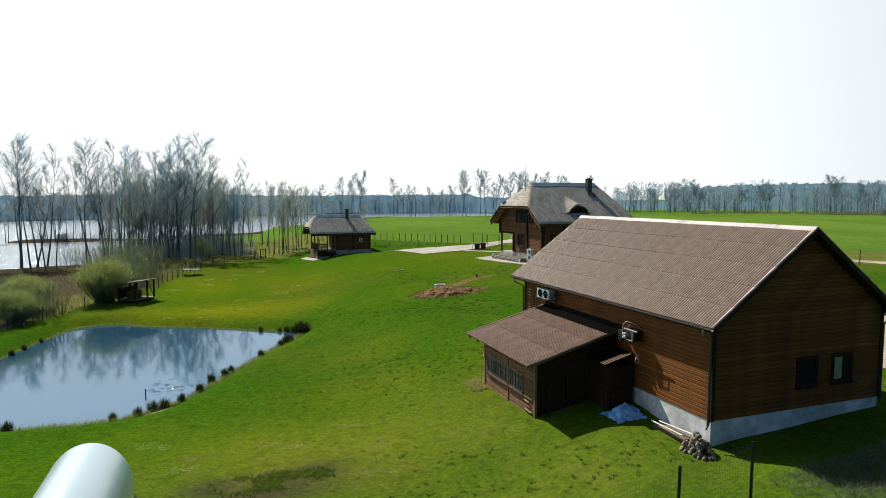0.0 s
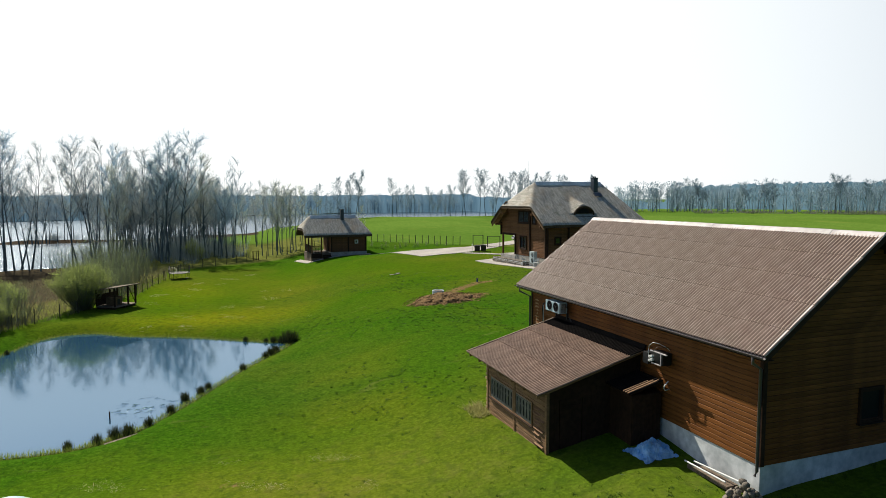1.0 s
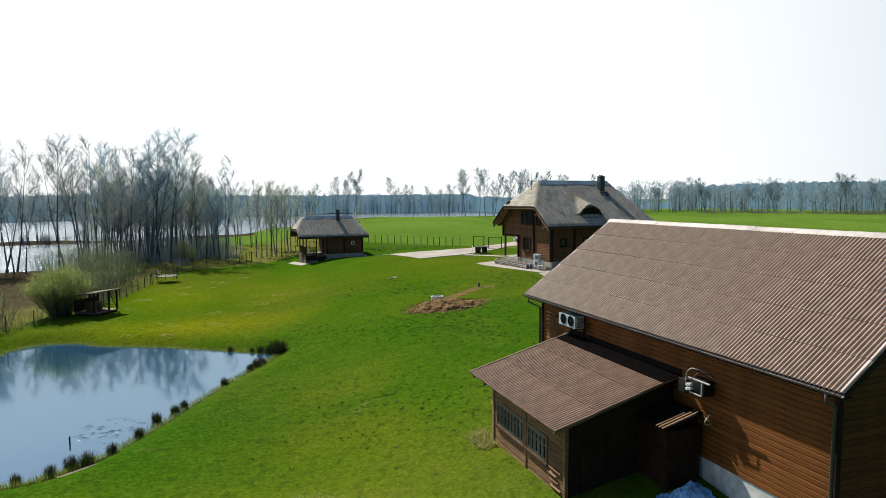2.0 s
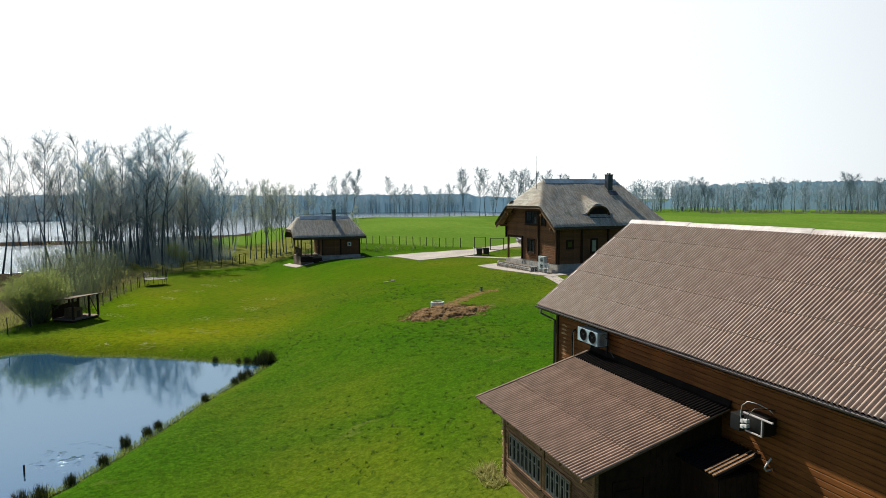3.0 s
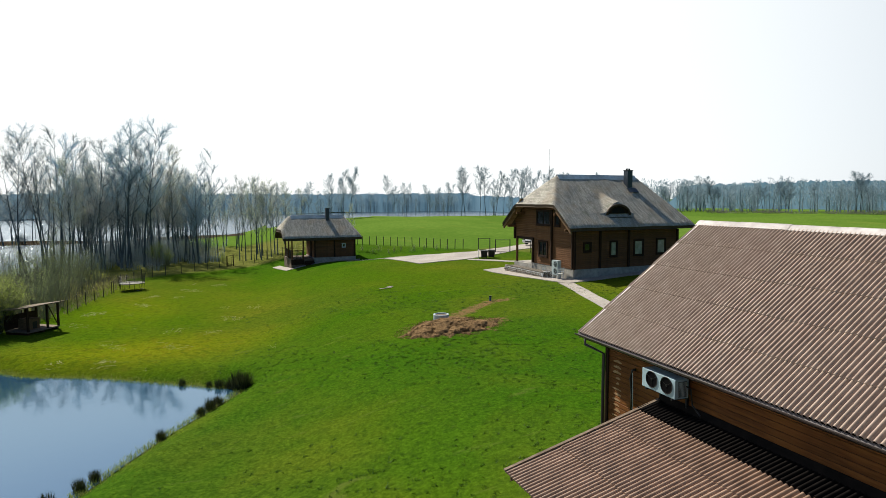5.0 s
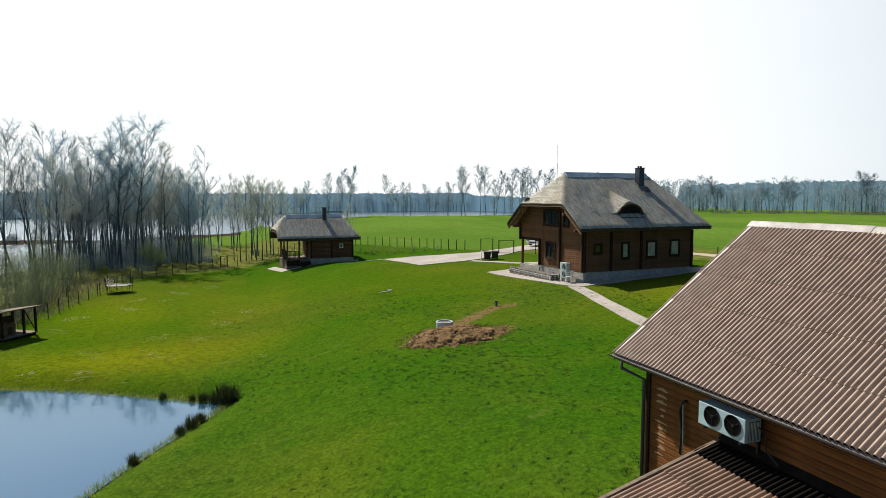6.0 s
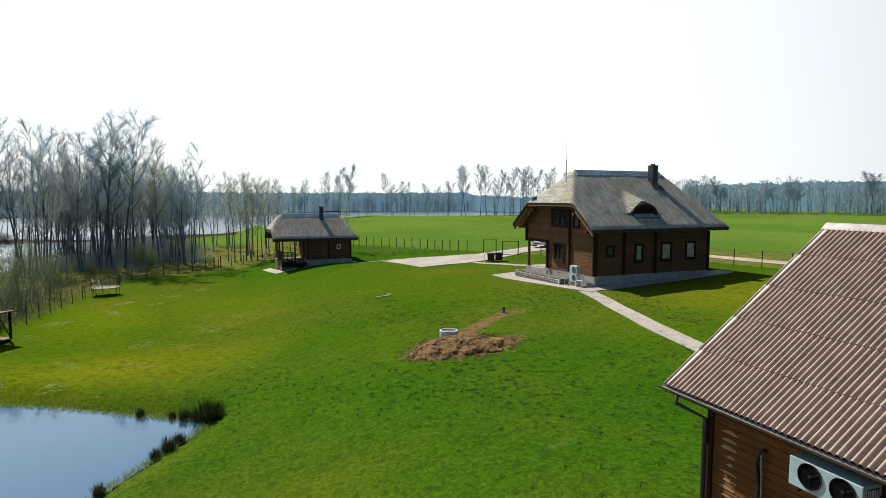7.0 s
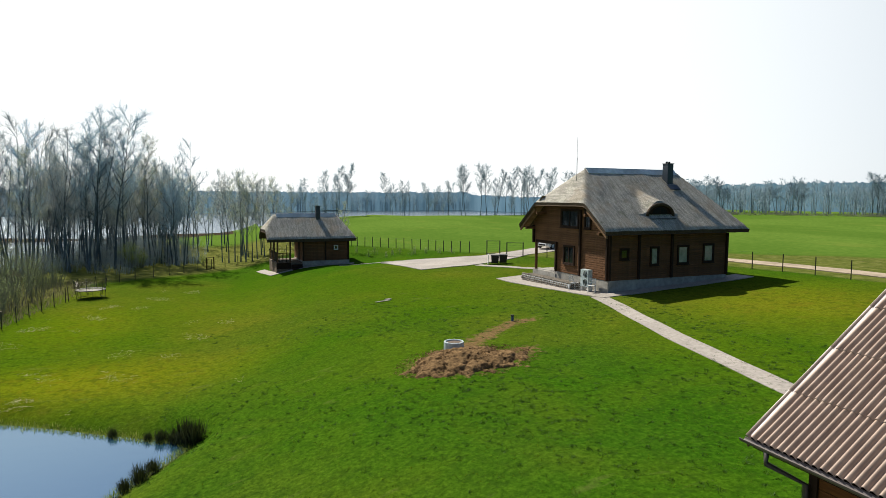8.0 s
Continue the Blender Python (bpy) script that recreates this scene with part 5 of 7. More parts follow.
        b = a.cross(Vector((rng.gauss(0, 1), rng.gauss(0, 1), rng.gauss(0, 1)))).normalized() * leaf * 0.5
        bud.add([p - a * 0.5, p + b * 0.5, p + a * 0.5, p - b * 0.5], [(0, 1, 2, 3)])
    return wood, fine, bud


def tree_kind(name, label, seed, leafmat=None, twigmat=None, **how):
    """One tree of height 1 m to be copied and scaled."""
    w, f, b = grow(seed, **how)
    t = thing(name, label, "tree", pose(0, 0, 0), group="bare spring trees")
    part("trunk", w, M_BARK_HAZED, t, "", True)
    c = part("crown", f, twigmat or M_TWIG_HAZED, t, "open crown of fine bare twigs")
    part("leaves", b, leafmat or M_BUD_HAZED, c, "small opening leaves")
    return t


def far_place(seed, n, x0, x1, y0, y1, keep):
    rng = random.Random(seed)
    out = []
    while len(out) < n:
        x, y = rng.uniform(x0, x1), rng.uniform(y0, y1)
        if keep(x, y) and all((x - a) ** 2 + (y - b) ** 2 > 1.2 for a, b in out):
            out.append((x, y))
    return out


def plant(kind, x, y, high, rng, wide=1.0):
    z = max(ground_at(x, y), LAKE_Z - 0.3)
    m = pose(x, y, z - 0.1, rng.gauss(0, 1.5), rng.gauss(0, 1.5), rng.uniform(0, 360)) @ Matrix.Diagonal((high * wide, high * wide, high, 1))
    return copy_thing(kind, m)


def build_trees():
    rng = random.Random(77)
    birch = [tree_kind("birch_tree", "tall bare birch with a pale grey twiggy crown", 100 + k, limbs=22, first=0.34, lean=0.3, droop=0.03, leaves=4800, twigs=5, leaf=0.005) for k in range(2)]
    alder = [tree_kind("alder_tree", "bare many-stemmed alder with brown catkins", 200 + k, leafmat=M_CATKIN, twigmat=M_TWIG_HAZED_BROWN, stems=3 + k, spread=0.16, limbs=18, first=0.36, lean=0.4, leaves=3600, twigs=5, leaf=0.0052) for k in range(2)]
    thin = [tree_kind("young_tree", "slender bare young tree with brownish twigs", 300 + k, leafmat=M_CATKIN, twigmat=M_TWIG_HAZED_BROWN, limbs=13, first=0.32, lean=0.2, leaves=2600, twigs=6, leaf=0.006) for k in range(2)]
    olive = [tree_kind("budding_tree", "slim tree with olive-green opening leaves", 330 + k, leafmat=M_BUD_OLIVE, twigmat=M_TWIG_HAZED_BROWN, limbs=15, first=0.28, lean=0.3, leaves=4800, twigs=6, leaf=0.006) for k in range(2)]
    wide = [tree_kind("spreading_tree", "broad bare tree with forked stems and rounded crown", 360 + k, stems=4, spread=0.30, limbs=17, first=0.34, lean=0.45, leaves=4600, twigs=6, leaf=0.005) for k in range(2)]
    far = [tree_kind("far_tree", "slim bare tree at the far edge of the field", 400 + k, limbs=14, first=0.25, lean=0.3, leaves=4200, twigs=4, leaf=0.0075, leafmat=M_HAZEWOOD, twigmat=M_HAZEWOOD) for k in range(2)]
    airy = [tree_kind("shore_tree", "tall slender bare tree with an airy crown by the lake", 450 + k, limbs=20, first=0.40, lean=0.35, leaves=5600, twigs=5, leaf=0.0075, leafmat=M_HAZEWOOD, twigmat=M_HAZEWOOD) for k in range(2)]
    kinds = {"b": birch, "a": alder, "t": thin, "o": olive, "w": wide, "f": far, "g": airy}

    def grow_at(which, x, y, high, wide=1.0):
        k = kinds[which][rng.randrange(2)]
        plant(k, x, y, high, rng, wide)

    # single trees on the low shore
    for which, x, y, h in (("b", -37, 112, 21), ("b", -30, 109.5, 20.5), ("a", -27.4, 108.6, 19.5), ("t", -24.2, 104, 13.5), ("t", -20.6, 106.5, 18), ("b", -33.5, 106, 19.5), ("a", -41, 108, 18), ("a", -28.9, 108.2, 17.5), ("t", -25.9, 105.2, 13),
                           ("b", -18.6, 110.5, 19.5), ("a", -17.2, 111, 19.5), ("b", -14.2, 112.5, 16), ("b", -15.5, 104.5, 17.5), ("t", -13.5, 100, 13.5), ("a", -19, 107.5, 17.5), ("t", -10.8, 97, 10), ("o", -14.3, 102, 14), ("t", -10, 101.5, 14), ("b", -12, 105.5, 16)):
        grow_at(which, x, y, h)
    # the tall trees at the front of the grove
    for which, x, y, h, wide_by in (("b", -8.9, 105.3, 17.8, 1.15), ("a", -9.4, 104.2, 17.0, 1.3), ("b", -7.3, 103.7, 19.0, 1.2), ("b", -5.8, 104.2, 19.3, 1.15), ("b", -4.9, 106.4, 15.5, 1.0),
                                    ("o", -2.1, 107.9, 15.9, 1.0), ("t", -3.0, 109.0, 13.0, 1.0), ("w", 0.9, 106.8, 15.3, 1.05), ("w", 2.0, 106.3, 12.6, 0.9), ("t", 3.6, 107.8, 11.0, 1.0),
                                    ("t", 7.4, 106.4, 12.0, 0.9), ("o", 8.2, 106.9, 11.6, 0.9), ("t", 8.9, 106.2, 12.2, 0.9), ("t", 9.5, 105.2, 10.6, 0.9), ("o", 10.3, 104.6, 11.2, 0.9), ("t", 11.0, 105.9, 10.4, 0.9), ("t", 12.0, 106.8, 10.6, 0.9), ("t", 6.6, 107.6, 11.2, 0.9)):
        grow_at(which, x, y, h, wide_by)
    # thinner trees behind them, browner and lower
    for x, y in far_place(5, 42, -15, 0.5, 107, 128, lambda x, y: y > 109 - 0.5 * (x + 13) and y < 126 + 0.5 * x):
        grow_at(rng.choice("taotab"), x, y, float(np.interp(x - 0.08 * (y - 112), (-14, -9, -6, -2, 2), (13.5, 14.5, 14, 12.5, 11.5))) * rng.uniform(0.8, 1.05))
    for x, y in far_place(6, 10, 0.5, 9, 114, 150, lambda x, y: True):
        grow_at(rng.choice("tot"), x, y, rng.uniform(9.5, 12))
    for x, y in far_place(7, 9, 9, 17.5, 107, 122, lambda x, y: y > 104 + 0.55 * (x - 4)):
        grow_at(rng.choice("tto"), x, y, rng.uniform(8.5, 10.8))
    for x, y in far_place(16, 18, -22, -8, 110, 142, lambda x, y: y < np.interp(x, SHORE_X, SHORE_Y) - 1.5):
        grow_at(rng.choice("taot"), x, y, rng.uniform(8.5, 13), 1.15)
    # behind, along the left shore and spit
    for x, y in far_place(8, 30, -66, 0, 116, 192, lambda x, y: y < np.interp(x, SHORE_X, SHORE_Y) + 3 or abs(y - 186 - 0.15 * x) < 3):
        grow_at(rng.choice("taob"), x, y, rng.uniform(9, 15))
    for k in range(40):
        x = rng.uniform(-70, -4)
        grow_at(rng.choice("ggt"), x, 186 + 0.15 * x + rng.uniform(-3, 3), rng.uniform(8, 12.5), 1.3)
    # the row at the edge of the field, before the lake
    for k in range(62):
        x = rng.uniform(14, 150)
        y = float(np.interp(x, SHORE_X, SHORE_Y)) - rng.uniform(0.5, 6)
        h = rng.choice((6, 7, 8, 9, 10, 12)) * rng.uniform(0.85, 1.1)
        if x > 92:
            h *= 1.2
        grow_at("f", x, y, h)
    for x, h in ((28.7, 12), (36, 14), (40.5, 15.5), (42.6, 16.3), (44, 13), (57.5, 14), (60, 10.5), (63, 11.5), (71, 11), (75, 10), (82.5, 16), (84, 17), (89, 17.3), (91.5, 17), (95.5, 15.5), (99, 14), (103, 16.5), (106, 16), (108.5, 17), (112, 16), (117, 14.5), (120, 16.5), (126, 15), (131, 15), (141, 15)):
        grow_at("g", x, float(np.interp(x, SHORE_X, SHORE_Y)) - 3, h)
    # trees standing out before the woods right of the field
    for k in range(44):
        az, r = radians(rng.uniform(36, 66)), rng.uniform(232, 244)
        grow_at("g", r * math.sin(az), r * math.cos(az), rng.uniform(8, 12.3), 1.25)
    grow_at("o", 20.4, 95.0, 6.0)
    for ks in kinds.values():
        for k in ks:
            for o in (*k.children_recursive, k):
                bpy.data.objects.remove(o)


def build_far_woods():
    """Woods beyond the lake and the far fields: many small bare trees in one sheet of stuff."""
    rng = random.Random(9)
    s = Shape()

    def stand(x, y, z, h, w):
        # a trunk with a soft crown of many fine upright sprays
        s.tube([(x, y, z), (x + rng.gauss(0, 0.3), y, z + h * 0.9)], [0.16, 0.05], 3, False)
        for _ in range(130):
            a, f = rng.uniform(0, 6.28), 0.12 + 0.88 * rng.random() ** 0.7
            r = w * math.sqrt(max(0.02, 1 - ((f - 0.55) / 0.47) ** 2)) * rng.random() ** 0.5
            q = rng.uniform(0.22, 0.55)
            u = Vector((math.cos(a) * 0.45 + rng.gauss(0, 0.3), math.sin(a) * 0.45 + rng.gauss(0, 0.3), 0.9)).normalized() * q
            v = u.cross(Vector((rng.gauss(0, 1), rng.gauss(0, 1), rng.gauss(0, 0.3)))).normalized() * rng.uniform(0.05, 0.11)
            c = Vector((x + math.cos(a) * r, y + math.sin(a) * r, z + h * f))
            s.add([c - u, c + v, c + u, c - v], [(0, 1, 2, 3)])

    for k in range(900):
        x = rng.uniform(-420, 760)
        far = float(np.interp(x, FAR_X, FAR_Y))
        y = far + 1.5 + rng.random() * 6
        h = rng.uniform(11, 17) * (1.0 + 0.12 * math.sin(x * 0.05) + 0.1 * math.sin(x * 0.017 + 1))
        if x < -60:
            h *= 0.9
        stand(x, y, ground_at(x, y) - 0.3, h, rng.uniform(1.6, 2.8))
    for k in range(420):
        az, r = radians(rng.uniform(35, 80)), 238 + rng.random() * 22
        x, y = r * math.sin(az), r * math.cos(az)
        stand(x, y, ground_at(x, y) - 0.3, rng.uniform(8, 11.8) * (0.94 + 0.1 * math.sin(az * 40)), rng.uniform(1.6, 2.6))
    me = bpy.data.meshes.new("far_woods")
    me.from_pydata(s.v, [], s.f)
    me.materials.append(M_HAZEWOOD)
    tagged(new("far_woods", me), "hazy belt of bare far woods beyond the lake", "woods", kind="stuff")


def bush_mesh(seed, stems, leaves, wide=0.5):
    rng = random.Random(seed)
    w, b = Shape(), Shape()
    tips = []
    for _ in range(stems):
        a, r = rng.uniform(0, 6.28), rng.random() ** 0.6
        d = Vector((math.cos(a) * r * wide, math.sin(a) * r * wide, 1.0 - 0.35 * r * r))
        p0 = Vector((math.cos(a) * 0.12 * r, math.sin(a) * 0.12 * r, -0.03))
        pts = [p0 + d * f * rng.uniform(0.9, 1.05) + Vector((rng.gauss(0, 0.02), rng.gauss(0, 0.02), 0)) for f in (0, 0.35, 0.7, rng.uniform(0.85, 1.0))]
        w.tube(pts, [0.006, 0.0045, 0.003, 0.001], 3, False)
        tips += [pts[k].lerp(pts[k + 1], rng.random()) for k in (0, 1, 1, 2, 2) for _ in range(2)]
        for _ in range(7):
            q = pts[2].lerp(pts[3], rng.random()) if rng.random() < 0.6 else pts[1].lerp(pts[2], rng.random())
            e = q + Vector((rng.gauss(0, 0.06), rng.gauss(0, 0.06), rng.uniform(0.02, 0.14)))
            w.tube([q, e], [0.002, 0.001], 3, False)
            tips.append(e)
    for _ in range(leaves):
        p = rng.choice(tips) + Vector((rng.gauss(0, 0.025), rng.gauss(0, 0.025), rng.gauss(0, 0.025)))
        a = Vector((rng.gauss(0, 1), rng.gauss(0, 1), rng.gauss(0, 1))).normalized() * rng.uniform(0.006, 0.013)
        c = a.cross(Vector((rng.gauss(0, 1), rng.gauss(0, 1), rng.gauss(0, 1)))).normalized() * 0.006
        b.add([p - a * 0.5, p + c, p + a * 0.5, p - c], [(0, 1, 2, 3)])
    return w, b


def thicket_mesh(seed, stems, leaves, wide):
    """A stand of thin upright bare shoots of height 1 with fine side twigs and a few small leaves."""
    rng = random.Random(seed)
    w, b, tips = Shape(), Shape(), []
    for _ in range(stems):
        a, r = rng.uniform(0, 6.28), rng.random() ** 0.5
        x, y = math.cos(a) * r * wide, math.sin(a) * r * wide
        h = rng.uniform(0.5, 1.0) * (1.05 - 0.35 * r)
        lx, ly = x * 0.35 + rng.gauss(0, 0.05), y * 0.35 + rng.gauss(0, 0.05)
        pts = [Vector((x + lx * f * f, y + ly * f * f, h * f - 0.03)) + Vector((rng.gauss(0, 0.008), rng.gauss(0, 0.008), 0)) for f in (0, 0.25, 0.5, 0.75, 1.0)]
        w.tube(pts, [0.0055, 0.0045, 0.0034, 0.0022, 0.0008], 3, False)
        for _ in range(11):
            k = rng.choice((1, 1, 2, 2, 3, 3))
            q = pts[k].lerp(pts[k + 1], rng.random())
            c = rng.uniform(0, 6.28)
            e = q + Vector((math.cos(c) * 0.07, math.sin(c) * 0.07, rng.uniform(0.05, 0.14))) * rng.uniform(0.5, 1.2)
            w.tube([q, e], [0.0016, 0.0007], 3, False)
            tips += [e, q.lerp(e, 0.6)]
    for _ in range(leaves):
        p = rng.choice(tips) + Vector((rng.gauss(0, 0.012), rng.gauss(0, 0.012), rng.gauss(0, 0.012)))
        a = Vector((rng.gauss(0, 1), rng.gauss(0, 1), rng.gauss(0, 1))).normalized() * rng.uniform(0.006, 0.012)
        c = a.cross(Vector((rng.gauss(0, 1), rng.gauss(0, 1), rng.gauss(0, 1)))).normalized() * 0.0045
        b.add([p - a * 0.5, p + c, p + a * 0.5, p - c], [(0, 1, 2, 3)])
    return w, b


def build_bushes():
    rng = random.Random(12)
    kinds = []
    makers = (("rounded willow bush in fresh yellow-green leaf", M_BUSHLEAF, bush_mesh(500, 260, 46000, 0.55)),
              ("thicket of thin bare shoots with few new leaves", M_BUSHBUD, thicket_mesh(520, 44, 4200, 0.42)),
              ("tangle of brown bare scrub under the trees", M_CATKIN, thicket_mesh(540, 60, 1500, 0.6)),
              ("low brown scrub at the far edge of the field", M_FARBROWN, thicket_mesh(560, 120, 6000, 0.8)),
              ("small planted sapling in fresh leaf on the lawn", M_BUD_OLIVE, thicket_mesh(580, 9, 900, 0.16)),
              ("loose bush under the trees, leaves coloured brighter for sunlight", M_SUNLITLEAF, bush_mesh(590, 60, 7000, 0.6)))
    for lab, mat, (w, b) in makers:
        t = thing("bush", lab, "bush", pose(0, 0, 0), group="bushes along the fence")
        part("wood", w, {M_FARBROWN: M_FARBROWN, M_CATKIN: M_TWIG_HAZED_BROWN}.get(mat, M_BUSHWOOD), t)
        part("leaves", b, mat, t)
        kinds.append(t)

    def bush(k, x, y, h, w=1.0):
        copy_thing(kinds[k], pose(x, y, ground_at(x, y) - 0.05, 0, 0, rng.uniform(0, 360)) @ Matrix.Diagonal((h * w, h * w, h, 1)))

    for spot in ((-11.0, 61.8, 4.2, 1.0), (-15.9, 54.4, 2.6, 1.2), (-16.6, 59.6, 3.2, 1.2), (-18.6, 53.2, 3.6, 1.1), (-22.5, 55.5, 4.0, 1.2), (-27, 53, 4.2, 1.2)):
        bush(0, *spot)
    for spot in ((-4.0, 104.6, 3.6, 0.75), (-2.9, 104.2, 2.2, 0.9), (4.2, 104.4, 1.6, 0.6)):
        bush(5, *spot)
    for spot in ((-17.6, 57.2, 4.4), (-15.2, 55.6, 3.8), (-14.6, 57.4, 3.6), (-16.8, 53.0, 3.8), (-20.5, 58.0, 4.0), (-9.4, 66.0, 3.0), (-10.6, 68.6, 4.6), (-9.6, 71.4, 3.4), (-11.6, 72.6, 6.0), (-9.4, 75.4, 3.0), (-11.2, 77.4, 5.6),
                 (-9.0, 80.0, 2.8), (-11.0, 82.5, 6.2), (-8.6, 85.0, 3.0), (-12.6, 86.5, 6.4), (-13.2, 78.5, 5.6), (-13.0, 69.5, 3.4), (-10.2, 90, 4.2)):
        bush(1, *spot, rng.uniform(0.85, 1.15))
    # young saplings on the lawn before the back fence
    for x, y, h in ((22.2, 89.6, 1.0), (23.9, 87.6, 0.9), (25.6, 88.6, 1.1), (26.2, 85.9, 0.9), (28.2, 86.2, 1.0), (30.0, 83.0, 0.9), (23.2, 90.4, 1.2), (24.8, 88.2, 1.0), (27.0, 86.7, 1.2), (29.1, 84.7, 1.1), (21.5, 92.6, 1.1)):
        bush(4, x, y, h, 1.6)
    for x, y in far_place(14, 24, -16, 3, 95, 116, lambda x, y: y > 98 - 0.5 * (x + 6) and not (-3 < x < 9 and y < 105)):
        bush(2, x, y, rng.uniform(1.6, 3.6))
    for x, y in far_place(15, 22, -24, -3, 106, 136, lambda x, y: y < np.interp(x, SHORE_X, SHORE_Y) - 2):
        bush(2, x, y, rng.uniform(3.0, 5.0))
    for x, y in far_place(17, 12, -15, 3, 108, 124, lambda x, y: y > 107 - 0.4 * (x + 6)):
        bush(2, x, y, rng.uniform(3.5, 5.5), 0.7)
    for k in range(16):
        x = rng.uniform(-52, 2)
        bush(2, x, 186 + 0.15 * x + rng.uniform(-2, 2), rng.uniform(1.2, 2.6))
    # scrub at the far edge of the field
    for k in range(26):
        az, r = radians(42 + 0.85 * k + rng.uniform(-0.4, 0.4)), rng.uniform(212, 226)
        x, y, h = r * math.sin(az), r * math.cos(az), rng.uniform(1.0, 1.8) + (3.2 if k > 15 else 0)
        bush(3, x, y, h, 2.2 if k <= 15 else 1.0)
    for t in kinds:
        for o in (*t.children_recursive, t):
            bpy.data.objects.remove(o)


def build_backdrop():
    """A glowing sheet behind the woods, coloured as hazy wooded distance."""
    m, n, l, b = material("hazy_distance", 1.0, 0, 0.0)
    # haze is put into these blue tones, which also glow
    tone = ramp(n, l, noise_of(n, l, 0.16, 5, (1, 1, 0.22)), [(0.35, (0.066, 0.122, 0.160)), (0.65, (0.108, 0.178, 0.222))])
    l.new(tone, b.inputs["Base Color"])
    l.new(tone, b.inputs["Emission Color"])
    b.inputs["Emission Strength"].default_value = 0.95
    s = Shape()
    line = [(-900, 256), (-300, 309), (-100, 361), (0, 407), (80, 449), (185, 462), (212, 380), (192, 262), (203, 212), (224, 165), (250, 100), (264, 30), (266, -60)]
    fine = []
    for (ax, ay), (bx, by) in zip(line, line[1:]):
        fine += [(ax + (bx - ax) * k / 200, ay + (by - ay) * k / 200) for k in range(200)]
    for k, (x, y) in enumerate(fine):
        h = float(np.interp(y, (262, 380), (10.4, 12.6))) + 1.0 * noise.noise(Vector((x * 0.012, y * 0.012, 2))) + 0.5 * noise.noise(Vector((x * 0.09, y * 0.09, 2))) + 0.8 * noise.noise(Vector((x * 0.35, y * 0.35, 2))) + 0.7 * noise.noise(Vector((x * 0.9, y * 0.9, 2)))
        s.v += [(x, y, -6), (x, y, ground_at(x, y) + h)]
    s.f = [(2 * k, 2 * k + 2, 2 * k + 3, 2 * k + 1) for k in range(len(fine) - 1)]
    tagged(part("backdrop", s, m), "glowing backdrop sheet coloured as blue hazy distant woods", "distance", kind="structure")


build_backdrop()
build_far_woods()
build_trees()
build_bushes()


# ---- fences, gates, yard things ----


def even_points(line, gap):
    out, left = [Vector(line[0])], gap
    for a, b in zip(line, line[1:]):
        a, b = Vector(a), Vector(b)
        ln, run = (b - a).length, 0.0
        while ln - run > left:
            run += left
            out.append(a.lerp(b, run / ln))
            left = gap
        left -= ln - run
    return out


def fence_along(line, gap, high, label, wires=6, post=0.03, skip=(), uprights=0.0, post_mat=None):
    """Steel posts with wire netting between them."""
    pts = even_points(line, gap)
    f = thing("wire_fence", label, "fence", pose(0, 0, 0))
    base = Shape().box(-post, -post, -0.5, post, post, high, 0.006).mesh("fence_post", post_mat or M_STEEL_DARK)
    for p in pts:
        put(part("fence_post", base, M_STEEL_DARK, f), pose(p.x, p.y, ground_at(p.x, p.y), random.Random(p.x).gauss(0, 0.8), random.Random(p.y).gauss(0, 0.8), 20))
    for k, (a, b) in enumerate(zip(pts, pts[1:])):
        if k in skip:
            continue
        s = Shape()
        za, zb = ground_at(a.x, a.y), ground_at(b.x, b.y)
        for w in range(wires):
            h = 0.06 + (high - 0.1) * w / (wires - 1)
            s.tube([(a.x, a.y, za + h), (b.x, b.y, zb + h)], 0.0028, 3, False)
        if uprights:
            n = int((b - a).length / uprights)
            for i in range(1, n):
                p = a.lerp(b, i / n)
                z = za + (zb - za) * i / n
                s.tube([(p.x, p.y, z + 0.05), (p.x, p.y, z + high - 0.05)], 0.0016, 3, False)
        part("netting", s, M_STEEL_DARK, f, "thin wire netting")
    return f


fence_along([(23.4, 100.6), (26.3, 95.5), (29.0, 90.0), (31.0, 84.0), (32.25, 80.9)], 1.45, 1.25, "dark steel post fence between lawn and field", 5, 0.035)
fence_along([(35.9, 72.6), (40.3, 66.0), (44.4, 58.0), (46.7, 49.0), (51.5, 37.0), (58, 20), (64, 0)], 2.3, 1.35, "dark steel post fence along the farm track", 5, 0.028)
fence_along([(-20.0, 45.0), (-15.8, 50.2), (-13.4, 55.9), (-11.4, 58.6), (-9.9, 63.5), (-7.5, 68.0), (-6.9, 73.5), (-5.9, 79.4)], 2.2, 1.2, "old wire fence behind the pond and shelter", 7, 0.03, uprights=0.3)
fence_along([(-5.9, 79.4), (-5.2, 84.5), (-4.2, 88.7), (-2.7, 91.4), (-0.9, 92.9), (4.6, 99.2), (9.5, 104.0), (16.0, 104.0), (23.4, 100.6)], 2.2, 1.2, "old wire fence before the grove", 7, 0.03, uprights=0.3)
fence_along([(5.4, 10.9), (7.64, 10.7), (9.85, 10.7), (12.1, 10.6)], 2.22, 1.5, "dark coated mesh panel fence", 12, 0.03, uprights=0.05)


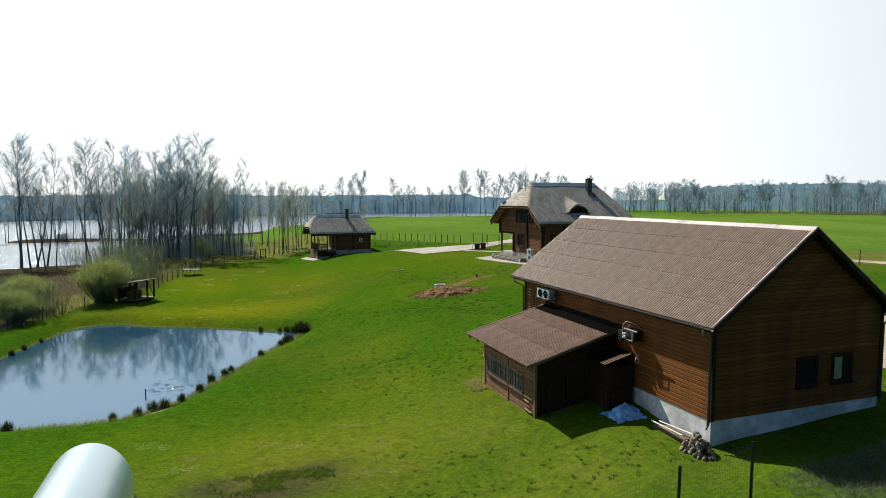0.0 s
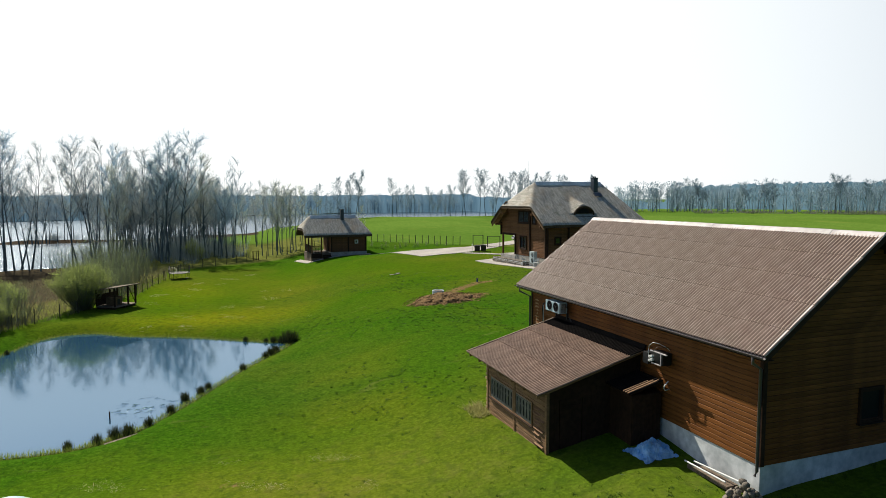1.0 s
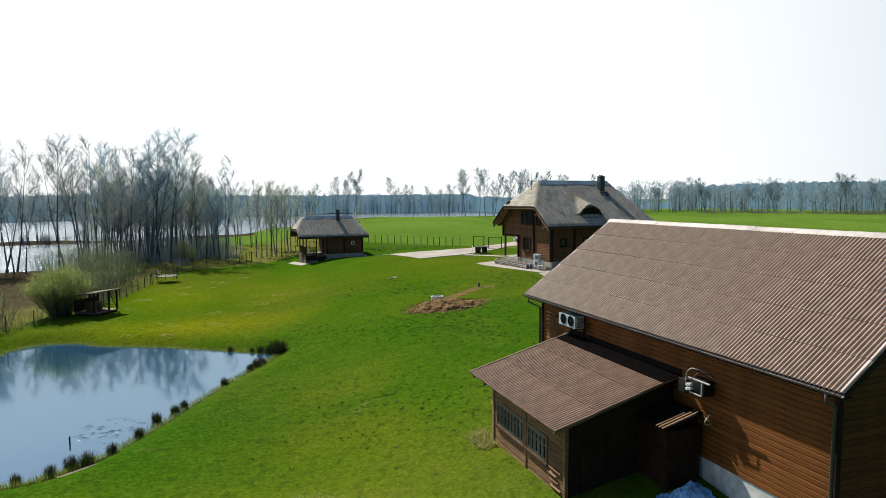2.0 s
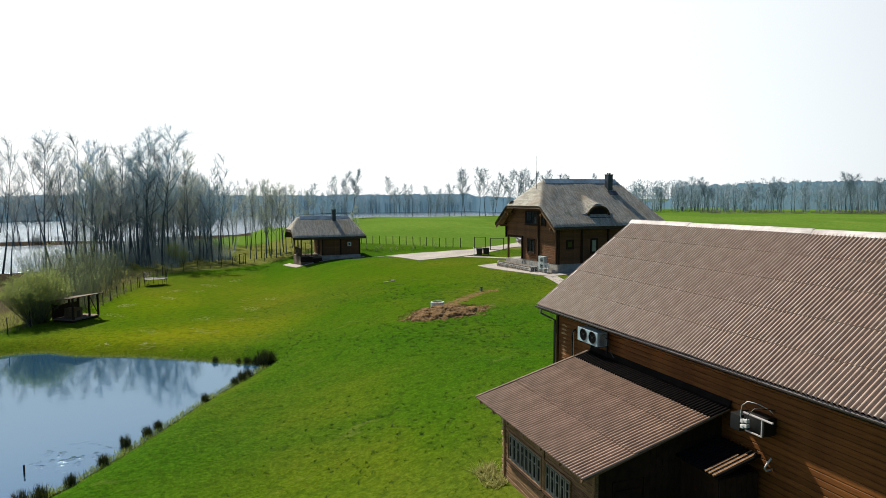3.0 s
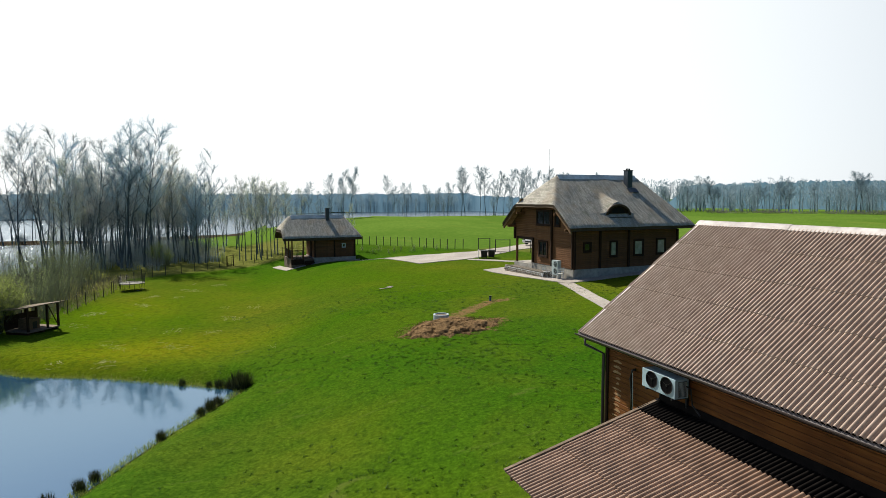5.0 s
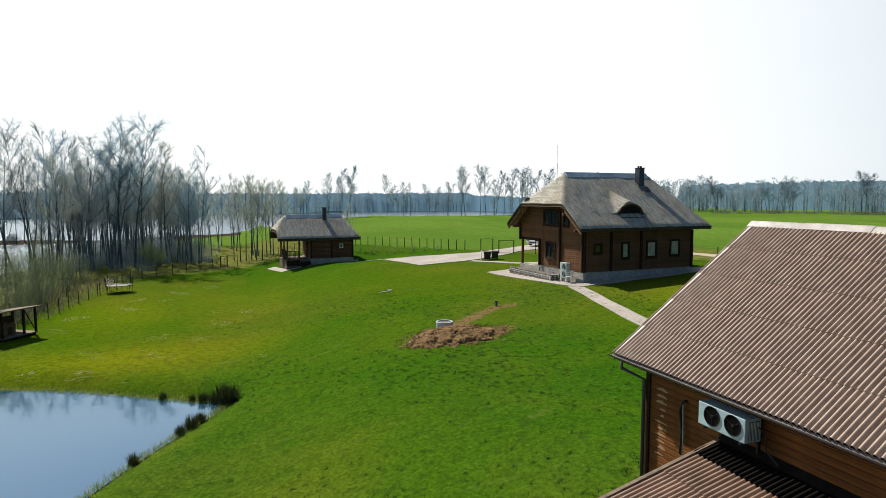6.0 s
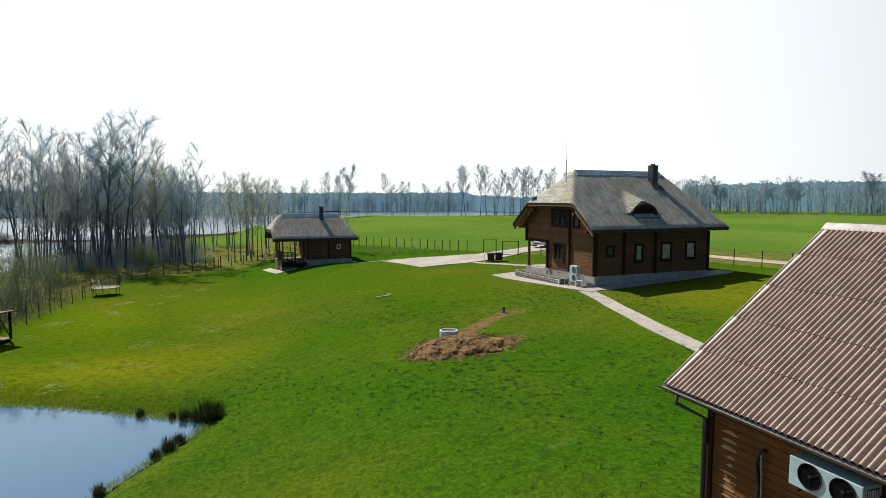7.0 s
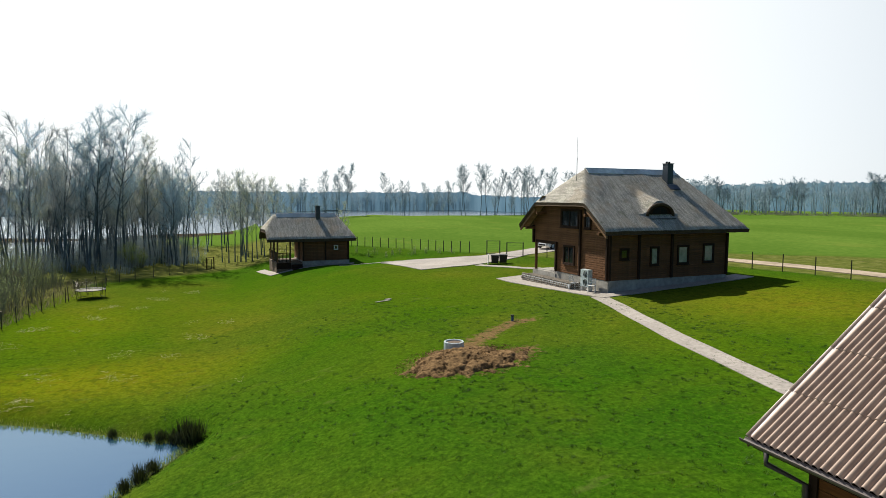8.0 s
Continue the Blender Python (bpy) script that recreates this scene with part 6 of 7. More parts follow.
def build_gates():
    gates = (((32.5, 79.2), (33.75, 78.7), 1.5, M_STEEL_DARK, "metal_gate", "open black steel gate frame at the drive", "drive gates"),
             ((33.15, 75.8), (34.6, 75.1), 1.5, M_STEEL_DARK, "metal_gate", "open black steel gate frame at the drive", "drive gates"),
             ((4.75, 99.35), (5.55, 100.12), 1.45, M_DARKWOOD, "garden_gate", "narrow dark timber gate in the wire fence", ""))
    for (x0, y0), (x1, y1), h, mat, name, label, group in gates:
        g = thing(name, label, "gate", pose(x0, y0, ground_at(x0, y0), 0, 0, math.degrees(math.atan2(y1 - y0, x1 - x0))), group=group)
        L = math.hypot(x1 - x0, y1 - y0)
        for x in (0, L):
            part("gate_post", Shape().box(x - 0.05, -0.05, -0.4, x + 0.05, 0.05, h, 0.008), mat, g)
        for z in (0.08, h - 0.08):
            part("rail", Shape().box(0.055, -0.02, z, L - 0.055, 0.02, z + 0.05), mat, g)
        for k in range(1, 6):
            part("wire", Shape().tube([(0.055, 0, 0.1 + (h - 0.2) * k / 6), (L - 0.055, 0, 0.1 + (h - 0.2) * k / 6)], 0.003, 4), M_STEEL_DARK, g)


def build_bins():
    for k, (x, y) in enumerate(((30.15, 72.15), (30.85, 71.85))):
        b = thing("wheeled_bin", "black plastic wheeled bin beside the drive", "bin", pose(x, y, ground_at(x, y) + 0.03, 0, 0, -20) @ Matrix.Diagonal((1.1, 1, 0.8, 1)), group="bins by the drive")
        s = Shape()
        s.add([(-0.26, -0.26, 0.08), (0.26, -0.26, 0.08), (0.26, 0.26, 0.08), (-0.26, 0.26, 0.08), (-0.32, -0.36, 0.95), (0.32, -0.36, 0.95), (0.32, 0.36, 0.95), (-0.32, 0.36, 0.95)],
              [(3, 2, 1, 0), (4, 5, 6, 7), (0, 1, 5, 4), (1, 2, 6, 5), (2, 3, 7, 6), (3, 0, 4, 7)])
        part("body", s, M_BLACK, b)
        part("lid", Shape().box(-0.35, -0.39, 0.955, 0.35, 0.39, 1.02, 0.02), M_BLACK, b)
        part("handle", Shape().tube([(-0.25, 0.42, 0.93), (0.25, 0.42, 0.93)], 0.018, 6), M_BLACK, b)
        for sx in (-0.27, 0.27):
            part("wheel", Shape().tube([(sx - 0.03, 0.27, 0.09), (sx + 0.03, 0.27, 0.09)], 0.1, 12), M_BLACK, b)
    x, y = 29.6, 72.4
    b = thing("leaning_board", "white board leaning by the bins", "board", pose(x, y, ground_at(x, y), 6, 0, -20))
    part("panel", Shape().box(-0.05, -0.3, 0.0, 0.0, 0.3, 0.95, 0.004), M_WHITE, b)


def build_car():
    car = thing("car", "white saloon car parked beyond the fence", "car", pose(40.7, 79.7, ground_at(40.7, 79.7) + 0.02, 0, 0, 205))
    side = [(-2.1, 0.28), (2.05, 0.28), (2.12, 0.5), (2.05, 0.68), (1.1, 0.86), (0.5, 1.30), (-0.2, 1.42), (-1.0, 1.38), (-1.7, 1.0), (-2.1, 0.92), (-2.16, 0.6)]
    s = Shape()
    n = len(side)
    for y, inset in ((-0.86, 1.0), (-0.5, 0.0), (0.5, 0.0), (0.86, 1.0)):
        for x, z in side:
            s.v.append((x * (1 - 0.03 * inset), y - (0.16 * np.sign(y) if (z > 0.95 and inset) else 0), z - (0.03 if inset else 0)))
    for k in range(3):
        s.f += [(k * n + i, k * n + (i + 1) % n, (k + 1) * n + (i + 1) % n, (k + 1) * n + i) for i in range(n)]
    s.f += [tuple(range(n)), tuple(range(4 * n - 1, 3 * n - 1, -1))]
    part("body", s, plain("white_car_paint", (0.75, 0.76, 0.77), 0.15, 0, 0.6), car)
    part("windscreen", Shape().add([(1.09, -0.58, 0.885), (1.09, 0.58, 0.885), (0.54, 0.52, 1.29), (0.54, -0.52, 1.29)], [(0, 1, 2, 3)]).moved(pose(0.012, 0, 0.012)), M_GLASS, car)
    for y in (-0.735, 0.735):
        part("side_window", Shape().add([(0.85, y, 0.95), (0.45, y * 0.99, 1.24), (-0.95, y * 0.99, 1.3), (-1.4, y, 0.98)], [(0, 1, 2, 3)]), M_GLASS, car)
    for x in (-1.35, 1.32):
        for y in (-0.8, 0.8):
            w = part("wheel", Shape().tube([(x, y - 0.1, 0.31), (x, y + 0.1, 0.31)], 0.31, 18), M_BLACK, car)
            part("rim", Shape().tube([(x, y * 1.13, 0.31), (x, y * 1.14, 0.31)], 0.2, 14), M_CASE, w)
    for y in (-0.62, 0.62):
        part("headlight", Shape().box(2.0, y - 0.17, 0.60, 2.1, y + 0.17, 0.70, 0.02), M_GLASS, car)
    part("grille", Shape().box(2.05, -0.4, 0.36, 2.14, 0.4, 0.52, 0.01), M_BLACK, car)


def build_by_house():
    # double-fan heat pump on a stand
    hp = thing("heat_pump", "grey-white two-fan heat pump by the house wall", "heat pump", pose(29.5, 53.6, 0, 0, 0, 3.5))
    x0, x1, y0, y1, z0, z1 = -0.62, -0.28, 1.22, 2.06, 0.12, 1.26
    part("body", Shape().box(x0, y0, z0, x1, y1, z1, 0.02), M_CASE, hp)
    for z in (0.41, 0.96):
        fan = part("fan_grille", Shape().tube([(x0 - 0.006, 1.55, z), (x0 + 0.01, 1.55, z)], 0.23, 24), M_STEEL_DARK, hp, "dark round fan grille")
        for r in (0.07, 0.14, 0.20):
            s = Shape().tube([(x0 - 0.012, 1.55 + r * math.cos(a), z + r * math.sin(a)) for a in np.linspace(0, 6.2832, 17)], 0.007, 4, False)
            part("ring", s, M_CASE, fan)
    for y in (1.25, 1.95):
        part("foot", Shape().box(x0 - 0.02, y - 0.04, -0.25, x1 + 0.02, y + 0.04, z0, 0.005), M_WHITE, hp)
    # white metal chairs
    for k, (lx, ly, turn) in enumerate(((-0.75, 2.55, 20), (-0.62, 0.82, -40))):
        c = thing("garden_chair", "white tubular metal garden chair", "chair", pose(*house_point(lx, ly), ground_at(*house_point(lx, ly)) + 0.06, 0, 0, turn), group="chairs by the house")
        for sx in (-0.22, 0.22):
            part("side_frame", Shape().tube([(sx, -0.25, 0), (sx, -0.2, 0.42), (sx, 0.2, 0.42), (sx, 0.32, 0.9)], 0.018, 6).tube([(sx, 0.28, 0), (sx, 0.1, 0.42)], 0.018, 6), M_WHITE, c)
        for i in range(5):
            part("slat", Shape().box(-0.22, -0.2 + 0.085 * i, 0.43, 0.22, -0.13 + 0.085 * i, 0.45), M_WHITE, c)
        for i in range(3):
            part("slat", Shape().box(-0.22, 0.235 + 0.035 * i, 0.56 + 0.12 * i, 0.22, 0.25 + 0.035 * i, 0.63 + 0.12 * i), M_WHITE, c)
    # stone-faced planter along the terrace
    pl = thing("stone_planter", "low planter wall of rounded field stones", "planter", pose(29.5, 53.6, 0, 0, 0, 3.5))
    part("core", Shape().box(-1.02, 2.75, -0.9, -0.08, 8.95, 0.14), M_CONCRETE, pl)
    part("soil", Shape().box(-0.98, 2.8, 0.145, -0.1, 8.9, 0.19, 0.02), M_STONE, pl, "dark planting soil")
    rng = random.Random(60)
    stone = stone_mesh(61)
    for row in range(4):
        y = 2.8 + 0.06 * row
        while y < 8.9:
            w = rng.uniform(0.13, 0.26)
            ob = part("stone", stone, M_STONE, pl)
            put(ob, pose(-1.03 + 0.02 * row, y + w / 2, -0.24 + row * 0.145, rng.uniform(-7, 7), 0, rng.uniform(-8, 8)) @ Matrix.Diagonal((0.06, w * 0.55, rng.uniform(0.066, 0.09), 1)))
            y += w
        x = -0.98
        while x < -0.15:
            w = rng.uniform(0.13, 0.24)
            put(part("stone", stone, M_STONE, pl), pose(x + w / 2, 2.74, -0.24 + row * 0.145, 0, rng.uniform(-7, 7), 0) @ Matrix.Diagonal((w * 0.55, 0.06, rng.uniform(0.066, 0.09), 1)))
            x += w
    v = thing("basement_vent", "small dark basement opening in the plinth", "vent", pose(29.5, 53.6, 0, 0, 0, 3.5))
    part("frame", Shape().box(-0.05, 2.25, 0.18, 0.02, 2.7, 0.5, 0.006), M_DARKWOOD, v)


def stone_mesh(seed):
    rng = random.Random(seed)
    bm = bmesh.new()
    bmesh.ops.create_icosphere(bm, subdivisions=2, radius=1.0)
    for p in bm.verts:
        p.co *= 1 + 0.34 * noise.noise(p.co * 1.1 + Vector((seed, 0, 0))) + 0.08 * noise.noise(p.co * 2.7 + Vector((0, seed, 0)))
    me = bpy.data.meshes.new("stone")
    bm.to_mesh(me)
    bm.free()
    me.polygons.foreach_set("use_smooth", [True] * len(me.polygons))
    me.materials.append(M_STONE)
    return me


def build_by_barn():
    # twin-fan condenser under the eave
    ac = thing("condenser_unit", "weathered white twin-fan condenser on the timber wall", "air conditioner", pose(0, 0, 0))
    x0, x1, y0, y1, z0, z1 = 13.06, 13.42, 23.03, 24.13, 1.91, 2.34
    part("body", Shape().box(x0, y0, z0, x1, y1, z1, 0.012), M_UNIT, ac)
    # flush discs, near-black to paint the shade inside the fan openings
    for y in (23.30, 23.79):
        f = part("fan_opening", Shape().tube([(x0 - 0.004, y, 2.15), (x0 + 0.02, y, 2.15)], 0.182, 28), M_FANSHADE, ac, "flush black disc for the shaded fan opening")
        part("fan_ring", Shape().tube([(x0 - 0.012, y + 0.185 * math.cos(a), 2.15 + 0.185 * math.sin(a)) for a in np.linspace(0, 6.2832, 25)], 0.009, 5, False), M_BLACK, f)
        part("hub", Shape().tube([(x0 - 0.012, y, 2.15), (x0 - 0.004, y, 2.15)], 0.03, 12), M_BLACK, f)
        for a in (0.5, 2.6, 4.7):
            part("guard_wire", Shape().tube([(x0 - 0.014, y, 2.15), (x0 - 0.014, y + 0.19 * math.cos(a), 2.15 + 0.19 * math.sin(a))], 0.003, 4), M_STEEL_DARK, f)
    part("side_grille", Shape().box(x0 + 0.08, y0 - 0.006, z0 + 0.04, x1 - 0.05, y0 - 0.002, z1 - 0.05), M_STEEL_DARK, ac)
    for k in range(7):
        part("fin", Shape().box(x0 + 0.09 + 0.032 * k, y0 - 0.016, z0 + 0.05, x0 + 0.098 + 0.032 * k, y0 - 0.007, z1 - 0.06), M_CASE, ac)
    for y in (23.1, 23.95):
        part("bracket", Shape().box(x0 - 0.02, y, z0 - 0.04, 13.5, y + 0.04, z0 - 0.002).box(13.44, y, z0 - 0.3, 13.49, y + 0.04, z0 - 0.041), M_STEEL_DARK, ac)
    part("pipe", Shape().tube([(13.3, 22.97, 2.2), (13.36, 22.9, 2.15), (13.40, 22.88, 1.8), (13.36, 22.6, 1.66)], 0.018, 6), M_BLACK, ac)
    duct = thing("insulated_pipe", "black insulated pipe run up the timber wall", "pipe", pose(0, 0, 0))
    part("hose", Shape().tube([(13.42, 24.98, 0.9), (13.41, 24.95, 1.4), (13.40, 25.0, 1.8), (13.42, 24.97, 2.0), (13.47, 24.9, 2.04)], 0.032, 8), M_BLACK, duct, "", True)
    part("cable", Shape().tube([(13.41, 24.92, 0.9), (13.395, 24.9, 1.45), (13.41, 24.94, 1.95)], 0.010, 5), M_CASE, duct)
    # metal bracket with boxes and cables
    br = thing("meter_bracket", "grey steel wall bracket with black box, white sockets and loose cables", "bracket", pose(0, 0, 0))
    xo, xw = 13.0, 13.46
    part("side_panel", Shape().box(xo + 0.04, 17.54, 1.30, xw, 17.80, 1.66, 0.006), M_STEEL_DARK, br, "dark coated steel panel")
    part("back_box", Shape().box(xo + 0.12, 16.97, 1.36, xw, 17.50, 1.74, 0.01), M_BLACK, br, "black plastic box")
    part("rail", Shape().box(xo, 16.66, 1.765, xo + 0.045, 17.42, 1.795, 0.004), M_TRIM, br, "dull steel rail")
    part("upright", Shape().box(xo + 0.01, 16.92, 1.42, xo + 0.035, 16.945, 1.762), M_TRIM, br)
    part("rail", Shape().box(xo + 0.01, 16.92, 1.39, xo + 0.035, 17.36, 1.415), M_TRIM, br)
    for y, z in ((17.39, 1.42), (17.39, 1.54), (17.29, 1.46), (17.29, 1.57)):
        part("socket_box", Shape().box(xo - 0.02, y, z, xo + 0.07, y + 0.08, z + 0.075, 0.01), M_WHITE, br)
    part("cable", Shape().tube([(xo, 17.43, 1.5), (xo - 0.02, 17.47, 1.72), (xo, 17.45, 1.92), (xo + 0.06, 17.36, 2.03), (xo + 0.2, 17.22, 2.0), (xo + 0.4, 17.1, 1.88), (xw, 17.05, 1.8)], 0.009, 6), M_WHITE, br, "white cable loop", True)
    part("cable", Shape().tube([(xo + 0.02, 17.32, 1.62), (xo - 0.02, 17.24, 1.8), (xo + 0.1, 17.2, 1.92), (xw, 17.0, 1.9)], 0.008, 5), M_BLACK, br, "", True)
    hk = thing("wall_hook", "pale bent pipe end on the timber wall", "pipe", pose(0, 0, 0))
    part("pipe", Shape().tube([(13.46, 17.02, 0.60), (13.3, 17.03, 0.58), (13.22, 17.0, 0.66), (13.25, 16.97, 0.78), (13.34, 16.95, 0.88)], 0.02, 7), M_WHITE, hk, "", True)
    # heap of field stones at the corner
    heap = thing("stone_heap", "heap of rounded field stones at the plinth corner", "stones", pose(0, 0, 0))
    rng = random.Random(70)
    meshes = [stone_mesh(70 + k) for k in range(4)]
    placed = []
    for lay in range(4):
        for k in range((24, 15, 8, 3)[lay]):
            for _ in range(30):
                a, r = rng.uniform(0, 6.28), rng.random() ** 0.5 * (0.72 - 0.17 * lay)
                x, y = 13.0 + r * math.cos(a) * 0.6, 13.55 + r * math.sin(a) * 0.85
                sz = rng.uniform(0.06, 0.125)
                if x < 13.38 and all((x - p) ** 2 + (y - q) ** 2 > (0.75 * (sz + s)) ** 2 for p, q, s, w in placed if w == lay):
                    break
            placed.append((x, y, sz, lay))
            z = ground_at(x, y) + sz * 0.55 + lay * 0.15
            put(part("stone", rng.choice(meshes), M_STONE, heap), pose(x, y, z, rng.uniform(0, 360), rng.uniform(0, 360), rng.uniform(0, 360)) @ Matrix.Diagonal((sz, sz * rng.uniform(0.75, 1.1), sz * rng.uniform(0.6, 0.9), 1)))
    # stacked planks with white pipes on top
    pk = thing("plank_stack", "low stack of old planks along the plinth", "planks", pose(0, 0, 0))
    for i in range(3):
        for j in range(2):
            x = 13.04 + 0.13 * i
            z = ground_at(13.1, 15.2) + 0.02 + 0.06 * j
            part("plank", Shape().box(x, 14.2, z, x + 0.12, 15.7, z + 0.05, 0.004), M_GREYWOOD, pk)
    for k, (xa, ya, xb, yb) in enumerate(((13.0, 15.75, 12.93, 14.15), (13.2, 15.6, 13.28, 13.75))):
        pp = thing("pipe", "long white plastic pipe lying on planks and stones", "pipe", pose(0, 0, 0), group="white pipes by the plinth")
        part("tube", Shape().tube([(xa, ya, ground_at(xa, ya) + 0.2), (xb, yb, ground_at(xb, yb) + 0.33)], 0.024, 10), M_WHITE, pp)
    # crumpled tarpaulin
    bm = bmesh.new()
    bmesh.ops.create_grid(bm, x_segments=34, y_segments=34, size=1.0)
    for p in bm.verts:
        r = min(1.0, math.hypot(p.co.x, p.co.y))
        f = 1 + 0.35 * noise.noise(Vector((p.co.x * 2, p.co.y * 2, 4)))
        h = 0.42 * (1 - r ** 1.6) * (0.75 + 0.7 * noise.noise(Vector((p.co.x * 3, p.co.y * 3, 1)))) + 0.10 * abs(noise.noise(Vector((p.co.x * 7, p.co.y * 7, 2))))
        x, y = 12.62 + p.co.x * 0.62 * f, 16.75 + p.co.y * 0.48 * f
        p.co = (x, y, ground_at(x, y) + max(0.01, h))
    me = bpy.data.meshes.new("tarpaulin")
    bm.to_mesh(me)
    bm.free()
    me.materials.append(M_TARP)
    tagged(new("tarpaulin", me), "crumpled blue plastic tarpaulin in a heap by the plinth", "tarpaulin")


def build_mound():
    bm = bmesh.new()
    bmesh.ops.create_grid(bm, x_segments=150, y_segments=100, size=1.0)
    for p in bm.verts:
        x, y = 15.75 + p.co.x * 3.1, 44.05 + p.co.y * 2.35
        a, b = p.co.x + 0.12 * noise.noise(Vector((x, y, 3))), p.co.y
        r = math.hypot(a * (1.0 + 0.25 * b), b)
        body = max(0.0, 1 - r / 0.95)
        h = 0.42 * max(0.0, 1 - (r / 0.92) ** 1.1) * (1 + 0.3 * noise.noise(Vector((x * 0.9, y * 0.9, 1))))
        h += (0.12 * noise.noise(Vector((x * 2.3, y * 2.3, 5))) + 0.07 * noise.noise(Vector((x * 5.1, y * 5.1, 7))) + 0.06 * noise.noise(Vector((x * 9.7, y * 9.7, 8)))) * body ** 0.7
        edge = 0.02 - 0.45 * max(0.0, r - 0.60 - 0.6 * noise.noise(Vector((x * 1.9, y * 1.9, 11))) - 0.25 * noise.noise(Vector((x * 5, y * 5, 12))))
        p.co = (x, y, ground_at(x, y) + h + min(0.02, edge))
    me = bpy.data.meshes.new("earth_mound")
    bm.to_mesh(me)
    bm.free()
    me.polygons.foreach_set("use_smooth", [True] * len(me.polygons))
    me.materials.append(M_EARTH)
    tagged(new("earth_mound", me), "low mound of freshly dug brown earth on the lawn", "earth mound")
    rng = random.Random(81)
    s = Shape()
    for _ in range(3200):
        a, r = rng.uniform(0, 6.28), 0.2 + 0.85 * rng.random()
        x, y = 15.75 + 3.0 * r * math.cos(a), 44.05 + 2.25 * r * math.sin(a)
        q = rng.uniform(0.015, 0.055)
        z = ground_at(x, y) + 0.42 * max(0, 1 - r / 0.9) + 0.02
        s.add([(x + q * rng.uniform(-1, 1), y + q * rng.uniform(-1, 1), z + q * rng.uniform(-0.3, 1.2)) for _ in range(4)], [(0, 1, 2), (0, 2, 3), (0, 1, 3), (1, 2, 3)])
    tagged(part("clods", s, M_EARTH), "loose clods of earth round the mound", "clods", kind="stuff")
    w = thing("well_ring", "pale concrete well ring standing in the mound", "well", pose(15.95, 46.0, ground_at(15.95, 46.0) - 0.18))
    ring = [(0.46, -0.4), (0.46, 0.52), (0.45, 0.54), (0.38, 0.54), (0.37, 0.52), (0.37, -0.4)]
    s = Shape()
    for k in range(28):
        a = 6.28319 * k / 28
        s.v += [(r * math.cos(a), r * math.sin(a), z) for r, z in ring]
    s.f = [(k * 6 + i, k * 6 + (i + 1) % 6, ((k + 1) % 28) * 6 + (i + 1) % 6, ((k + 1) % 28) * 6 + i) for k in range(28) for i in range(6)]
    part("ring", s, M_CASE, w)
    part("lid", Shape().tube([(0, 0, 0.45), (0, 0, 0.49)], 0.365, 24), M_GREYWOOD, w, "wooden lid in the ring")
    c = thing("pipe_riser", "blue capped plastic pipe standing up from the soil", "pipe", pose(20.7, 49.6, ground_at(20.7, 49.6)))
    blue = plain("blue_plastic", (0.05, 0.11, 0.2), 0.4)
    part("tube", Shape().tube([(0, 0, -0.2), (0, 0, 0.26)], 0.075, 14), blue, c)
    part("cap", Shape().tube([(0, 0, 0.262), (0, 0, 0.33)], 0.1, 14), M_BLACK, c)
    h = thing("board_scrap", "pale scrap boards lying on the lawn", "board", pose(16.2, 59.4, ground_at(16.2, 59.4) + 0.01, 0, 0, 25))
    part("board", Shape().box(-0.7, -0.06, 0, 0.5, 0.06, 0.03), M_PAVING, h)
    part("board", Shape().box(0.3, 0.08, 0.032, 0.75, 0.35, 0.06), M_PAVING, h)


def build_shelter():
    S = thing("animal_shelter", "open dark timber shelter with slanting roof on a deck", "shelter", pose(-8.4, 61.8, ground_at(-8.4, 61.8) - 0.02, 0, 0, 55) @ Matrix.Diagonal((0.92, 0.98, 1.05, 1)))
    part("deck", Shape().box(-1.35, -1.05, 0.16, 1.35, 1.05, 0.24, 0.01), M_GREYWOOD, S)
    for x in (-1.2, 0, 1.2):
        part("bearer", Shape().box(x - 0.06, -1.0, -0.3, x + 0.06, 1.0, 0.155), M_DARKWOOD, S)
    for x in (-1.28, 0.35, 1.28):
        for y in (-0.98, 0.98):
            part("post", Shape().box(x - 0.06, y - 0.06, 0.24, x + 0.06, y + 0.06, 1.66 - 0.13 * y), M_DARKWOOD, S)
    part("brace", Shape().tube([(1.25, -0.98, 0.3), (0.45, -0.98, 1.7)], 0.035, 5), M_DARKWOOD, S)
    roof = part("roof", Shape().prism([(-1.25, 1.82), (1.25, 1.50), (1.25, 1.54), (-1.25, 1.86)], "x", -1.6, 1.65), M_GREYWOOD, S, "slanting roof of grey boards")
    for k in range(13):
        x = -1.64 + 0.255 * k
        part("board", Shape().prism([(-1.3, 1.872), (1.3, 1.54), (1.3, 1.56), (-1.3, 1.892)], "x", x, x + 0.24), M_GREYWOOD, roof)
    part("back_wall", Shape().box(-1.25, 0.94, 0.26, 1.2, 0.97, 1.2), M_DARKWOOD, S)
    part("kennel", Shape().box(-0.75, -0.5, 0.245, 0.15, 0.45, 0.95, 0.01), M_OLDWOOD, S, "small boarded box with a dark opening")
    part("opening", Shape().box(-0.45, -0.506, 0.3, -0.1, -0.501, 0.75), M_BLACK, S)


